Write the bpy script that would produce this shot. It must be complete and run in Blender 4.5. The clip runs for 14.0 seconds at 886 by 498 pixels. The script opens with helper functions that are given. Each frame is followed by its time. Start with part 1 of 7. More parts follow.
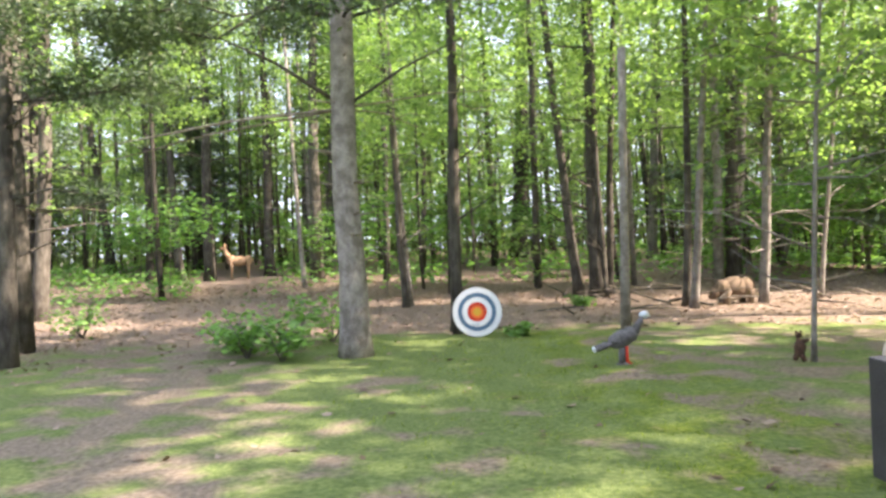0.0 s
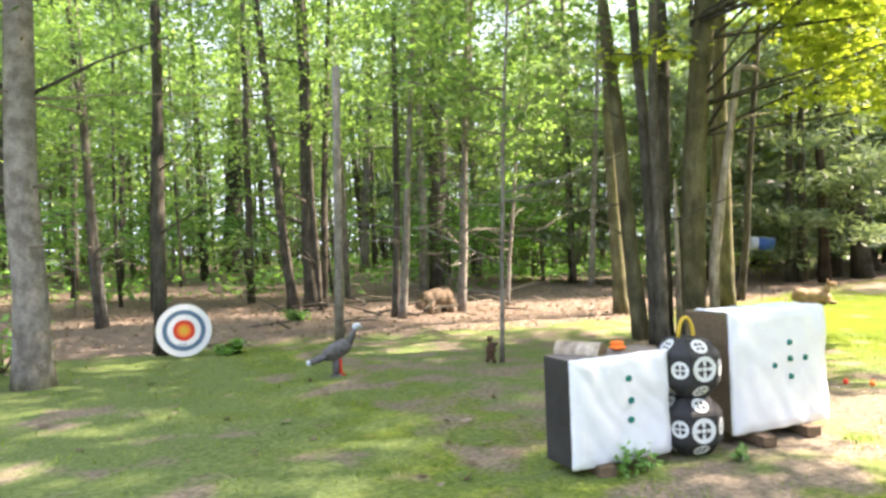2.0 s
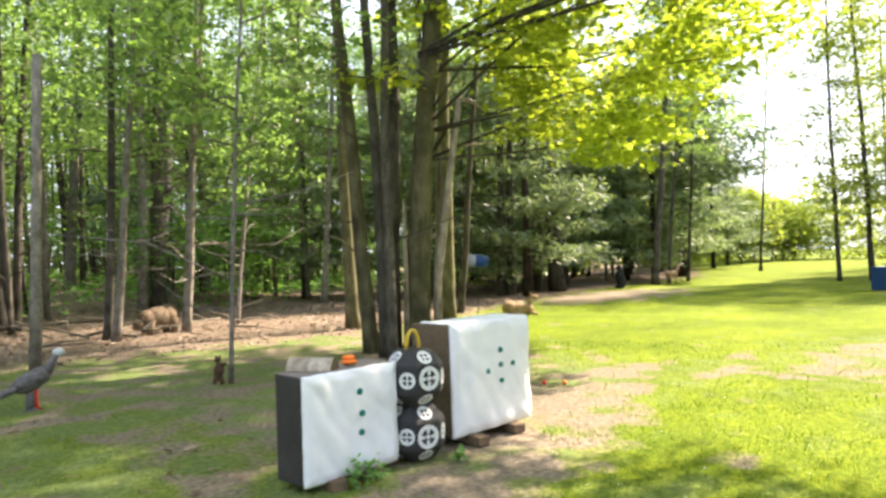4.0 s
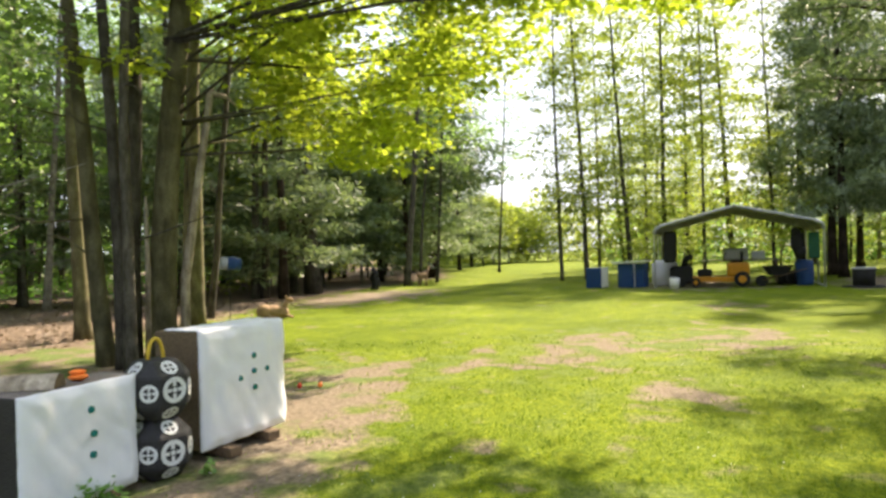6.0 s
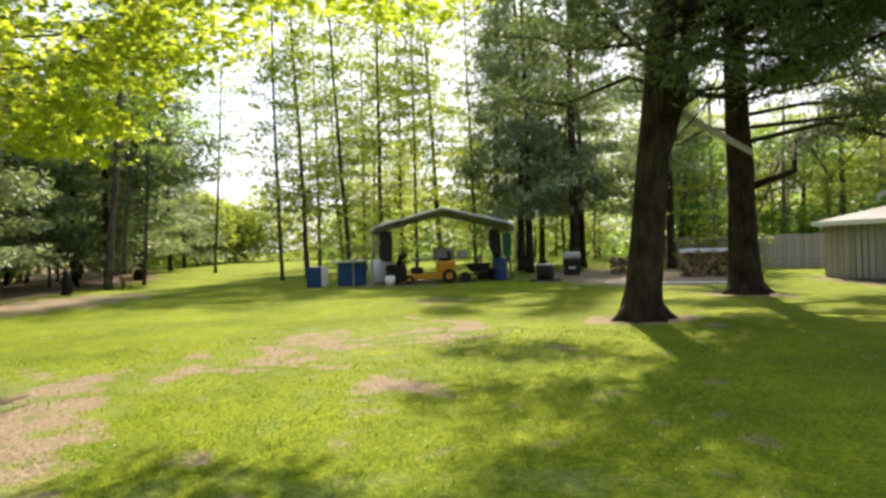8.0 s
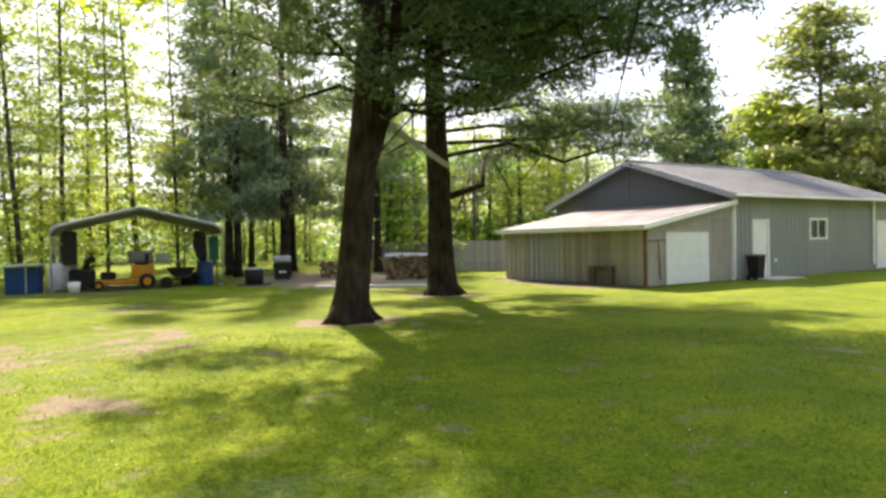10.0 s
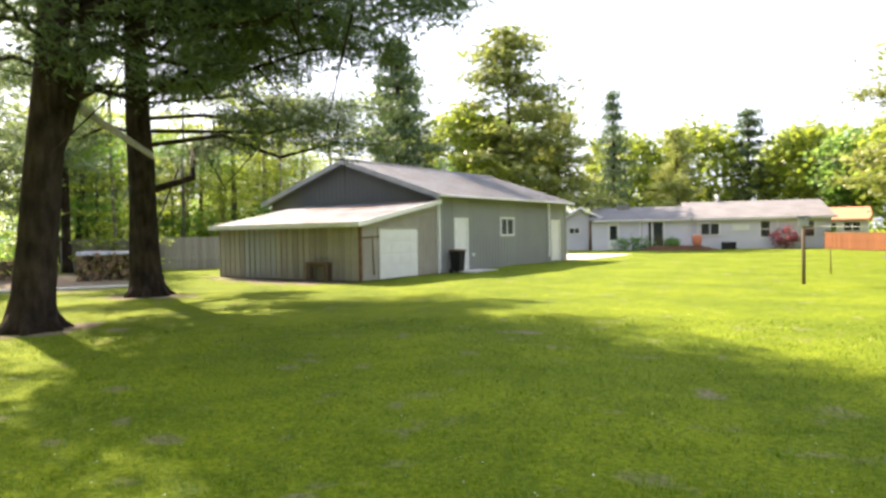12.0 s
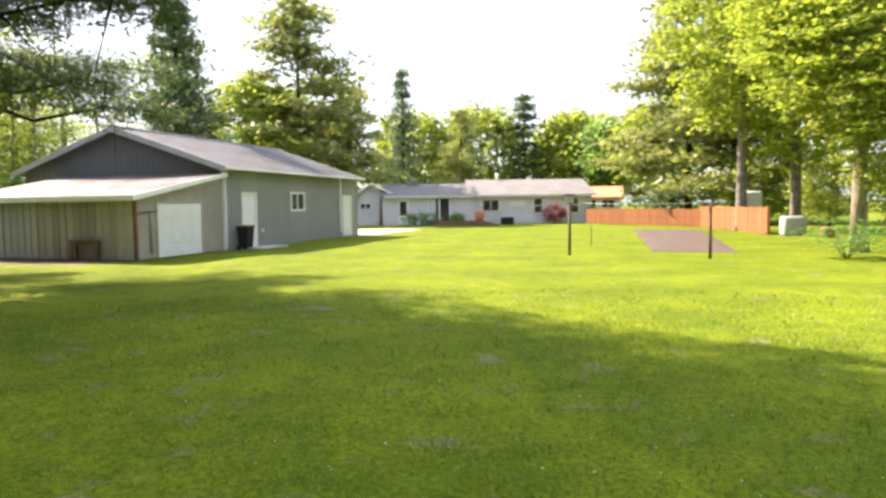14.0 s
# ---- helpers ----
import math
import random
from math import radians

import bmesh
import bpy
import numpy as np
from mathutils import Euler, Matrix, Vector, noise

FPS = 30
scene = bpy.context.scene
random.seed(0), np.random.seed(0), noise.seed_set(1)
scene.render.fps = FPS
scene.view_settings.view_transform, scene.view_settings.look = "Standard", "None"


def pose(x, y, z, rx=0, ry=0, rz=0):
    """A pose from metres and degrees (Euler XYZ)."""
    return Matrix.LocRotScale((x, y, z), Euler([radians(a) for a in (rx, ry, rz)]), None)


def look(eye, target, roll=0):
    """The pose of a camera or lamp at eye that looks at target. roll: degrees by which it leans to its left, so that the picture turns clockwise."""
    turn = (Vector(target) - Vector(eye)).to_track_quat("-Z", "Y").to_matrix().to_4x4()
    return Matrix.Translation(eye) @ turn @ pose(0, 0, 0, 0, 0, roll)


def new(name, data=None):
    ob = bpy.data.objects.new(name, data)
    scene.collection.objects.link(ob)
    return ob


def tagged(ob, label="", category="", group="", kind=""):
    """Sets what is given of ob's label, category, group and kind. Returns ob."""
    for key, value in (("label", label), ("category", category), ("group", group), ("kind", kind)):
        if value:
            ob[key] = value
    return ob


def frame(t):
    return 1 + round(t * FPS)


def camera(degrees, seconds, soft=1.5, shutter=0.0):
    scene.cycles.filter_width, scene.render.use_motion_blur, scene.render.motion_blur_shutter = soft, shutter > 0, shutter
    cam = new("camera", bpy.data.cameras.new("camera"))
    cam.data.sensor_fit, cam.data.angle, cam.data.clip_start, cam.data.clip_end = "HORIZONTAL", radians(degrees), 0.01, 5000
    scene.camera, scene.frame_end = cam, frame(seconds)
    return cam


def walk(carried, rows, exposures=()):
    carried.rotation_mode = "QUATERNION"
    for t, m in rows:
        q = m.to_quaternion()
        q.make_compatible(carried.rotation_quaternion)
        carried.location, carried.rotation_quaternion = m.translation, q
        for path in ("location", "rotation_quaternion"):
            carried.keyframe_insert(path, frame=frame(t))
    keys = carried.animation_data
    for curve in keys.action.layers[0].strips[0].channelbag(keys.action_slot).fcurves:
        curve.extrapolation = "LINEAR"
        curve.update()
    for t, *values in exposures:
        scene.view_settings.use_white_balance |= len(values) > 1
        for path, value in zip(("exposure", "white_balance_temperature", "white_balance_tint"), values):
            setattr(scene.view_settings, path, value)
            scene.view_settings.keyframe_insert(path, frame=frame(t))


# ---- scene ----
cam = camera(66.0, 14.0, soft=2.9)
PATH = [
    (0.0, pose(0, 0, 1.5, 89.90, 2.32, -0.00)),
    (0.5, pose(0, 0, 1.5, 89.92, 2.33, -5.79)),
    (1.0, pose(0, 0, 1.5, 89.93, 2.35, -11.67)),
    (1.5, pose(0, 0, 1.5, 90.02, 2.26, -17.64)),
    (2.0, pose(0, 0, 1.5, 90.14, 2.16, -23.63)),
    (2.5, pose(0, 0, 1.5, 90.34, 2.03, -29.47)),
    (3.0, pose(0, 0, 1.5, 90.55, 1.91, -35.12)),
    (5.5, pose(0, 0, 1.5, 90.46, 1.63, -60.91)),
    (6.0, pose(0, 0, 1.5, 90.31, 1.63, -66.00)),
    (6.5, pose(0, 0, 1.5, 90.15, 1.69, -71.14)),
    (7.0, pose(0, 0, 1.5, 89.90, 1.72, -76.79)),
    (7.5, pose(0, 0, 1.5, 89.72, 1.77, -82.89)),
    (8.0, pose(0, 0, 1.5, 89.58, 1.72, -89.18)),
    (10.5, pose(0, 0, 1.5, 89.27, 0.92, -118.97)),
    (11.0, pose(0, 0, 1.5, 89.16, 0.91, -124.84)),
    (11.5, pose(0, 0, 1.5, 88.93, 1.06, -130.74)),
    (12.0, pose(0, 0, 1.5, 88.61, 1.01, -136.57)),
    (12.5, pose(0, 0, 1.5, 88.23, 0.95, -142.12)),
    (13.0, pose(0, 0, 1.5, 87.74, 0.81, -147.00)),
    (13.5, pose(0, 0, 1.5, 87.08, 0.77, -150.98)),
    (14.0, pose(0, 0, 1.5, 86.28, 0.73, -153.93)),
]
EXPOSURE = [(0.0, 2.68, 5950, 22), (1.0, 2.62, 5980, 21), (2.0, 2.78, 6050, 20), (3.0, 2.68, 6150, 18), (5.3, 1.87, 6350, 14), (6.0, 1.77, 6400, 14), (8.0, 1.58, 6400, 14), (10.5, 1.92, 6300, 17), (12.0, 2.02, 6300, 18), (14.0, 2.03, 6300, 18)]
walk(cam, PATH, EXPOSURE)

# ---- light: hazy bright sky, sun over the east side of the lawn
SUN_ELEV, SUN_AZ = 42.0, 102.0
world = bpy.data.worlds.new("world")
scene.world = world
world.use_nodes = True
wn, wl = world.node_tree.nodes, world.node_tree.links
sky = wn.new("ShaderNodeTexSky")
sky.sky_type = "NISHITA"
sky.sun_disc = False
sky.sun_elevation, sky.sun_rotation = radians(SUN_ELEV), radians(SUN_AZ)
sky.dust_density = 3.0
sky.air_density = 1.2
haze = wn.new("ShaderNodeMixRGB")
haze.inputs[0].default_value = 0.6
haze.inputs[2].default_value = (10.2, 10.9, 12.0, 1)
wl.new(sky.outputs[0], haze.inputs[1])
wl.new(haze.outputs[0], wn["Background"].inputs[0])
wn["Background"].inputs[1].default_value = 0.05
sun = new("sun", bpy.data.lights.new("sun", "SUN"))
sun.data.energy, sun.data.angle, sun.data.color = 5.0, radians(1.0), (1.0, 0.83, 0.60)
ea, ee = radians(SUN_AZ), radians(SUN_ELEV)
sun.matrix_world = look((60 * math.sin(ea) * math.cos(ee), 60 * math.cos(ea) * math.cos(ee), 60 * math.sin(ee)), (0, 0, 0))


# ---- materials
def material(name, base, rough=0.8, metal=0.0, vary=0.25, scale=6.0, fine=60.0, bump=0.15, dark=None, per_object=0.0, spec=0.3):
    """Two-scale noise colour with bump; dark is the colour of stains."""
    m = bpy.data.materials.new(name)
    m.use_nodes = True
    n, l = m.node_tree.nodes, m.node_tree.links
    b = n["Principled BSDF"]
    b.inputs["Roughness"].default_value, b.inputs["Metallic"].default_value = rough, metal
    b.inputs["Specular IOR Level"].default_value = spec
    co = n.new("ShaderNodeTexCoord")
    big, small = n.new("ShaderNodeTexNoise"), n.new("ShaderNodeTexNoise")
    big.inputs["Scale"].default_value, small.inputs["Scale"].default_value = scale, fine
    big.inputs["Detail"].default_value, small.inputs["Detail"].default_value = 4, 3
    l.new(co.outputs["Object"], big.inputs[0])
    l.new(co.outputs["Object"], small.inputs[0])
    ramp = n.new("ShaderNodeValToRGB")
    ramp.color_ramp.elements[0].position, ramp.color_ramp.elements[1].position = 0.32, 0.68
    d = dark or tuple(c * (1 - vary) for c in base)
    ramp.color_ramp.elements[0].color, ramp.color_ramp.elements[1].color = (*d, 1), (*base, 1)
    l.new(big.outputs[0], ramp.inputs[0])
    mix = n.new("ShaderNodeMixRGB")
    mix.blend_type = "OVERLAY"
    mix.inputs[0].default_value = min(1, vary * 1.6)
    l.new(ramp.outputs[0], mix.inputs[1])
    l.new(small.outputs[0], mix.inputs[2])
    out = mix.outputs[0]
    if per_object:
        info, hsv = n.new("ShaderNodeObjectInfo"), n.new("ShaderNodeHueSaturation")
        mr = n.new("ShaderNodeMapRange")
        mr.inputs[3].default_value, mr.inputs[4].default_value = 1 - per_object, 1 + per_object
        l.new(info.outputs["Random"], mr.inputs[0])
        l.new(mr.outputs[0], hsv.inputs["Value"])
        l.new(out, hsv.inputs["Color"])
        out = hsv.outputs[0]
    l.new(out, b.inputs["Base Color"])
    bp = n.new("ShaderNodeBump")
    bp.inputs["Strength"].default_value, bp.inputs["Distance"].default_value = bump, 0.02
    l.new(small.outputs[0], bp.inputs["Height"])
    l.new(bp.outputs[0], b.inputs["Normal"])
    return m


def bark(name, base, dark, stretch=0.3, scale=14.0, bump=0.6):
    m = material(name, base, 0.95, 0, 0.3, 2.0, 40, 0.2, dark, 0.2, 0.1)
    n, l = m.node_tree.nodes, m.node_tree.links
    co, mp, vo = n.new("ShaderNodeTexCoord"), n.new("ShaderNodeMapping"), n.new("ShaderNodeTexNoise")
    mp.inputs["Scale"].default_value = (1, 1, stretch)
    vo.inputs["Scale"].default_value, vo.inputs["Detail"].default_value = scale, 5
    l.new(co.outputs["Object"], mp.inputs[0])
    l.new(mp.outputs[0], vo.inputs[0])
    b = n["Principled BSDF"]
    old = b.inputs["Base Color"].links[0].from_socket
    ramp, mul = n.new("ShaderNodeValToRGB"), n.new("ShaderNodeMixRGB")
    ramp.color_ramp.elements[0].position, ramp.color_ramp.elements[1].position = 0.38, 0.6
    ramp.color_ramp.elements[0].color, ramp.color_ramp.elements[1].color = (0.6, 0.58, 0.56, 1), (1, 1, 1, 1)
    mul.blend_type, mul.inputs[0].default_value = "MULTIPLY", 1.0
    l.new(vo.outputs[0], ramp.inputs[0])
    l.new(old, mul.inputs[1])
    l.new(ramp.outputs[0], mul.inputs[2])
    l.new(mul.outputs[0], b.inputs["Base Color"])
    bp = n.new("ShaderNodeBump")
    bp.inputs["Strength"].default_value, bp.inputs["Distance"].default_value = bump, 0.04
    l.new(vo.outputs[0], bp.inputs["Height"])
    l.new(bp.outputs[0], b.inputs["Normal"])
    return m


def leaf(name, low, high, through_light=0.5):
    """Leaves let light through; each leaf takes its own shade of green."""
    m = bpy.data.materials.new(name)
    m.use_nodes = True
    n, l = m.node_tree.nodes, m.node_tree.links
    n.remove(n["Principled BSDF"])
    geo, ramp, info = n.new("ShaderNodeNewGeometry"), n.new("ShaderNodeValToRGB"), n.new("ShaderNodeObjectInfo")
    ramp.color_ramp.elements[0].color, ramp.color_ramp.elements[1].color = (*low, 1), (*high, 1)
    l.new(geo.outputs["Random Per Island"], ramp.inputs[0])
    hsv, mr = n.new("ShaderNodeHueSaturation"), n.new("ShaderNodeMapRange")
    mr.inputs[3].default_value, mr.inputs[4].default_value = 0.8, 1.2
    l.new(info.outputs["Random"], mr.inputs[0])
    l.new(mr.outputs[0], hsv.inputs["Value"])
    l.new(ramp.outputs[0], hsv.inputs["Color"])
    d, t, g, a, c = n.new("ShaderNodeBsdfDiffuse"), n.new("ShaderNodeBsdfTranslucent"), n.new("ShaderNodeBsdfGlossy"), n.new("ShaderNodeMixShader"), n.new("ShaderNodeMixShader")
    g.inputs["Roughness"].default_value = 0.45
    a.inputs[0].default_value, c.inputs[0].default_value = through_light, 0.04
    warm = n.new("ShaderNodeMixRGB")
    warm.blend_type, warm.inputs[0].default_value, warm.inputs[2].default_value = "MULTIPLY", 1.0, (1.15, 1.25, 0.65, 1)
    l.new(hsv.outputs[0], d.inputs[0])
    l.new(hsv.outputs[0], warm.inputs[1])
    l.new(warm.outputs[0], t.inputs[0])
    l.new(d.outputs[0], a.inputs[1])
    l.new(t.outputs[0], a.inputs[2])
    l.new(a.outputs[0], c.inputs[1])
    l.new(g.outputs[0], c.inputs[2])
    l.new(c.outputs[0], n["Material Output"].inputs[0])
    return m


BARK_GREY = bark("bark_grey", (0.27, 0.25, 0.225), (0.19, 0.175, 0.16), 0.8, 8.0, 0.35)
BARK_DARK = bark("bark_dark", (0.125, 0.115, 0.095), (0.05, 0.046, 0.04))
BARK_PINE = bark("bark_pine", (0.062, 0.047, 0.037), (0.023, 0.018, 0.015), 0.25, 9.0, 1.0)
BARK_MAPLE = bark("bark_maple", (0.20, 0.185, 0.11), (0.08, 0.075, 0.047), 0.35, 7.0, 0.5)
BARK_PALE = bark("bark_pale", (0.5, 0.44, 0.36), (0.3, 0.25, 0.2))
DEADWOOD = bark("dead_wood", (0.36, 0.31, 0.25), (0.2, 0.17, 0.14))
LEAF_WOODS = leaf("leaf_woods", (0.082, 0.14, 0.052), (0.265, 0.39, 0.125), 0.6)
LEAF_MAPLE = leaf("leaf_maple", (0.20, 0.27, 0.025), (0.50, 0.55, 0.07), 0.6)
LEAF_BRIGHT = leaf("leaf_bright", (0.16, 0.21, 0.04), (0.42, 0.47, 0.09), 0.5)
LEAF_SHRUB = leaf("leaf_shrub", (0.09, 0.20, 0.045), (0.22, 0.40, 0.09), 0.45)
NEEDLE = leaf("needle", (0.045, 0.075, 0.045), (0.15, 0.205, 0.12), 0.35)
# pale needles with warm sunlight put into the colour, for the house pines
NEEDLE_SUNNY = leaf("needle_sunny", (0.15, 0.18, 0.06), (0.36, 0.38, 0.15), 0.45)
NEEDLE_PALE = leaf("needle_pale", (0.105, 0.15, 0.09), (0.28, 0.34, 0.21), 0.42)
GRASS = leaf("grass_blade", (0.075, 0.135, 0.006), (0.23, 0.295, 0.018), 0.4)
LITTER = leaf("litter_leaf", (0.11, 0.075, 0.05), (0.34, 0.26, 0.20), 0.12)
PINK = leaf("pink_bloom", (0.30, 0.06, 0.09), (0.5, 0.14, 0.17), 0.3)
SHEET = material("painted_metal_grey", (0.26, 0.27, 0.265), 0.55, 0, 0.12, 0.6, 25, 0.05, None, 0.06)
SHED_TAN = material("weathered_sheet_tan", (0.38, 0.35, 0.30), 0.6, 0, 0.2, 1.2, 30, 0.08, None, 0.22)
SHED_GREY = material("weathered_sheet_grey", (0.40, 0.41, 0.43), 0.5, 0.1, 0.18, 1.2, 30, 0.08, None, 0.12)
# darker than SHEET: the gable's shade is put into this grey
GABLE = material("gable_shaded_grey", (0.14, 0.145, 0.15), 0.6, 0, 0.12, 0.8, 25, 0.05)
ROOF_METAL = material("roof_light_metal", (0.25, 0.26, 0.285), 0.55, 0.1, 0.22, 0.7, 20, 0.06, (0.18, 0.17, 0.165))
# stained lean-to roof metal, coloured darker to hold the shade of the pines
ROOF_SHADED = material("shaded_galvanised_roof", (0.17, 0.185, 0.215), 0.7, 0.0, 0.3, 1.1, 20, 0.08, (0.10, 0.10, 0.11), 0.0, 0.08)
SHINGLE = material("grey_shingle", (0.21, 0.205, 0.21), 0.9, 0, 0.25, 1.0, 40, 0.3)
WHITE = material("white_paint", (0.78, 0.78, 0.77), 0.5, 0, 0.08, 3, 30, 0.05)
RUST = material("rust_stain", (0.23, 0.13, 0.08), 0.9, 0, 0.4, 5, 60, 0.2)
SIDING = material("lilac_grey_siding", (0.64, 0.63, 0.70), 0.6, 0, 0.08, 1.0, 20, 0.04)
PANE = material("window_glass", (0.03, 0.035, 0.04), 0.06, 0, 0.1, 2, 10, 0.0, None, 0, 0.6)
WRAP = material("white_woven_wrap", (0.79, 0.81, 0.90), 0.5, 0, 0.07, 3.5, 14, 0.10)
FOAM_DARK = material("dark_foam", (0.05, 0.047, 0.045), 0.95, 0, 0.3, 5, 70, 0.4)
FOAM_BROWN = material("brown_layered_foam", (0.15, 0.11, 0.07), 0.95, 0, 0.35, 4, 50, 0.4)
FOAM_TOP = material("grey_foam_top", (0.23, 0.20, 0.19), 0.9, 0, 0.3, 5, 60, 0.3)
BAG_BLACK = material("black_cover", (0.035, 0.035, 0.04), 0.6, 0, 0.3, 8, 60, 0.2)
BAG_MARK = material("pale_target_mark", (0.72, 0.74, 0.76), 0.6, 0, 0.15, 20, 60, 0.1)
BAG_MARK_GREEN = material("pale_green_mark", (0.60, 0.72, 0.45), 0.6, 0, 0.15, 20, 60, 0.1)
TEAL = material("dark_teal_spot", (0.015, 0.19, 0.17), 0.8, 0, 0.3, 30, 90, 0.2)
YELLOW = material("yellow_strap", (0.65, 0.45, 0.05), 0.6, 0, 0.15, 20, 60, 0.1)
ORANGE = material("orange_plastic", (0.85, 0.20, 0.03), 0.5, 0, 0.12, 20, 60, 0.1)
RED = material("red_paper", (0.62, 0.06, 0.03), 0.7, 0, 0.15, 8, 60, 0.1)
BLUE_RING = material("blue_ring", (0.10, 0.17, 0.27), 0.7, 0, 0.15, 8, 60, 0.1)
GOLD = material("gold_centre", (0.75, 0.42, 0.04), 0.7, 0, 0.2, 20, 60, 0.1)
PAPER = material("white_paper", (0.76, 0.77, 0.80), 0.7, 0, 0.08, 6, 60, 0.1)
LOG_END = material("cut_log", (0.30, 0.21, 0.13), 0.9, 0, 0.5, 12, 80, 0.4, None, 0.55)
TIMBER = material("weathered_timber", (0.17, 0.12, 0.078), 0.9, 0, 0.35, 6, 60, 0.4, None, 0.35)
TIMBER_GREY = material("grey_timber", (0.36, 0.34, 0.32), 0.9, 0, 0.3, 4, 60, 0.4, None, 0.15)
FENCE_RED = material("cedar_stain", (0.32, 0.125, 0.05), 0.8, 0, 0.25, 3, 40, 0.2, None, 0.12)
BLUE = material("blue_plastic", (0.02, 0.06, 0.2), 0.45, 0, 0.15, 4, 40, 0.05)
MOWER = material("yellow_enamel", (0.60, 0.26, 0.015), 0.4, 0, 0.15, 4, 40, 0.05)
BLACK = material("black_rubber", (0.02, 0.02, 0.02), 0.8, 0, 0.2, 10, 60, 0.15)
GALV = material("galvanised_tube", (0.52, 0.54, 0.54), 0.4, 0.5, 0.15, 5, 50, 0.05)
GREEN_TARP = material("green_tarp", (0.02, 0.10, 0.06), 0.6, 0, 0.2, 4, 40, 0.2)
TARP_GREY = material("grey_tarp", (0.40, 0.41, 0.44), 0.5, 0, 0.2, 3, 30, 0.3)
DEER = material("tan_foam_deer", (0.36, 0.24, 0.14), 0.85, 0, 0.3, 6, 60, 0.2, (0.22, 0.14, 0.09))
BEAR = material("light_brown_foam", (0.17, 0.125, 0.085), 0.9, 0, 0.3, 8, 60, 0.4)
CUB = material("dark_brown_foam", (0.11, 0.06, 0.035), 0.9, 0, 0.35, 14, 80, 0.4, (0.03, 0.02, 0.015))
TURKEY = material("grey_feather_foam", (0.17, 0.16, 0.165), 0.75, 0, 0.35, 18, 90, 0.4, (0.08, 0.075, 0.08))
PALE_HEAD = material("pale_blue_head", (0.60, 0.66, 0.74), 0.6, 0, 0.2, 30, 90, 0.1)
DARK_FIG = material("black_foam", (0.02, 0.02, 0.024), 0.8, 0, 0.2, 10, 60, 0.2)
CONCRETE = material("pale_concrete", (0.55, 0.54, 0.52), 0.9, 0, 0.15, 1.5, 40, 0.15)
ROOF_CORAL = material("coral_roof", (0.62, 0.24, 0.13), 0.85, 0, 0.15, 1, 30, 0.2)
SOIL = material("tilled_soil", (0.105, 0.08, 0.072), 0.95, 0, 0.3, 2.5, 30, 0.6)


def ground_material():
    """Cover weights come from the sheet: red = leaf litter, green = bare soil, blue = lushness of the lawn."""
    m = bpy.data.materials.new("ground_cover")
    m.use_nodes = True
    n, l = m.node_tree.nodes, m.node_tree.links
    b = n["Principled BSDF"]
    b.inputs["Roughness"].default_value, b.inputs["Specular IOR Level"].default_value = 0.95, 0.1
    at, sep, co = n.new("ShaderNodeAttribute"), n.new("ShaderNodeSeparateColor"), n.new("ShaderNodeTexCoord")
    at.attribute_name = "cover"
    l.new(at.outputs["Color"], sep.inputs[0])

    def noise_tex(scale, detail=5):
        t = n.new("ShaderNodeTexNoise")
        t.inputs["Scale"].default_value, t.inputs["Detail"].default_value = scale, detail
        l.new(co.outputs["Object"], t.inputs[0])
        return t

    def ramp(src, a, b_, ca, cb):
        r = n.new("ShaderNodeValToRGB")
        r.color_ramp.elements[0].position, r.color_ramp.elements[1].position = a, b_
        r.color_ramp.elements[0].color, r.color_ramp.elements[1].color = (*ca, 1), (*cb, 1)
        l.new(src, r.inputs[0])
        return r.outputs[0]

    def mixed(fac, a, b_):
        x = n.new("ShaderNodeMixRGB")
        l.new(fac, x.inputs[0])
        l.new(a, x.inputs[1])
        l.new(b_, x.inputs[2])
        return x.outputs[0]

    def mask(src, noise_src, gain=0.9):
        """weight pushed up and down by noise, then cut with a soft edge"""
        a = n.new("ShaderNodeMath"); a.operation = "MULTIPLY_ADD"
        a.inputs[1].default_value = gain
        l.new(noise_src, a.inputs[0])
        l.new(src, a.inputs[2])
        r = n.new("ShaderNodeMapRange")
        r.inputs[1].default_value, r.inputs[2].default_value = 0.5 + gain * 0.5 - 0.18, 0.5 + gain * 0.5 + 0.18
        l.new(a.outputs[0], r.inputs[0])
        return r.outputs[0]

    n1, n2, n3, n4, n5 = noise_tex(0.55), noise_tex(3.2), noise_tex(22, 6), noise_tex(70, 4), noise_tex(1.7, 9)
    lush = ramp(n3.outputs[0], 0.3, 0.72, (0.070, 0.122, 0.005), (0.215, 0.268, 0.013))
    dry = ramp(n3.outputs[0], 0.3, 0.72, (0.085, 0.122, 0.036), (0.195, 0.24, 0.085))
    lit = ramp(n3.outputs[0], 0.3, 0.7, (0.085, 0.062, 0.046), (0.30, 0.235, 0.185))
    soil = ramp(n3.outputs[0], 0.3, 0.75, (0.13, 0.105, 0.078), (0.31, 0.255, 0.19))
    patch = ramp(n1.outputs[0], 0.35, 0.66, (0.72, 0.76, 0.8), (1.15, 1.1, 1.0))
    tuft = ramp(n2.outputs[0], 0.3, 0.7, (0.78, 0.82, 0.8), (1.14, 1.1, 1.0))
    for p in (patch, tuft):
        mul = n.new("ShaderNodeMixRGB")
        mul.blend_type, mul.inputs[0].default_value = "MULTIPLY", 1.0
        l.new(lush, mul.inputs[1])
        l.new(p, mul.inputs[2])
        lush = mul.outputs[0]
    c = mixed(mask(sep.outputs[2], n5.outputs[0], 1.3), dry, lush)
    c = mixed(mask(sep.outputs[1], n5.outputs[0], 2.6), c, soil)
    c = mixed(mask(sep.outputs[0], n5.outputs[0], 1.6), c, lit)
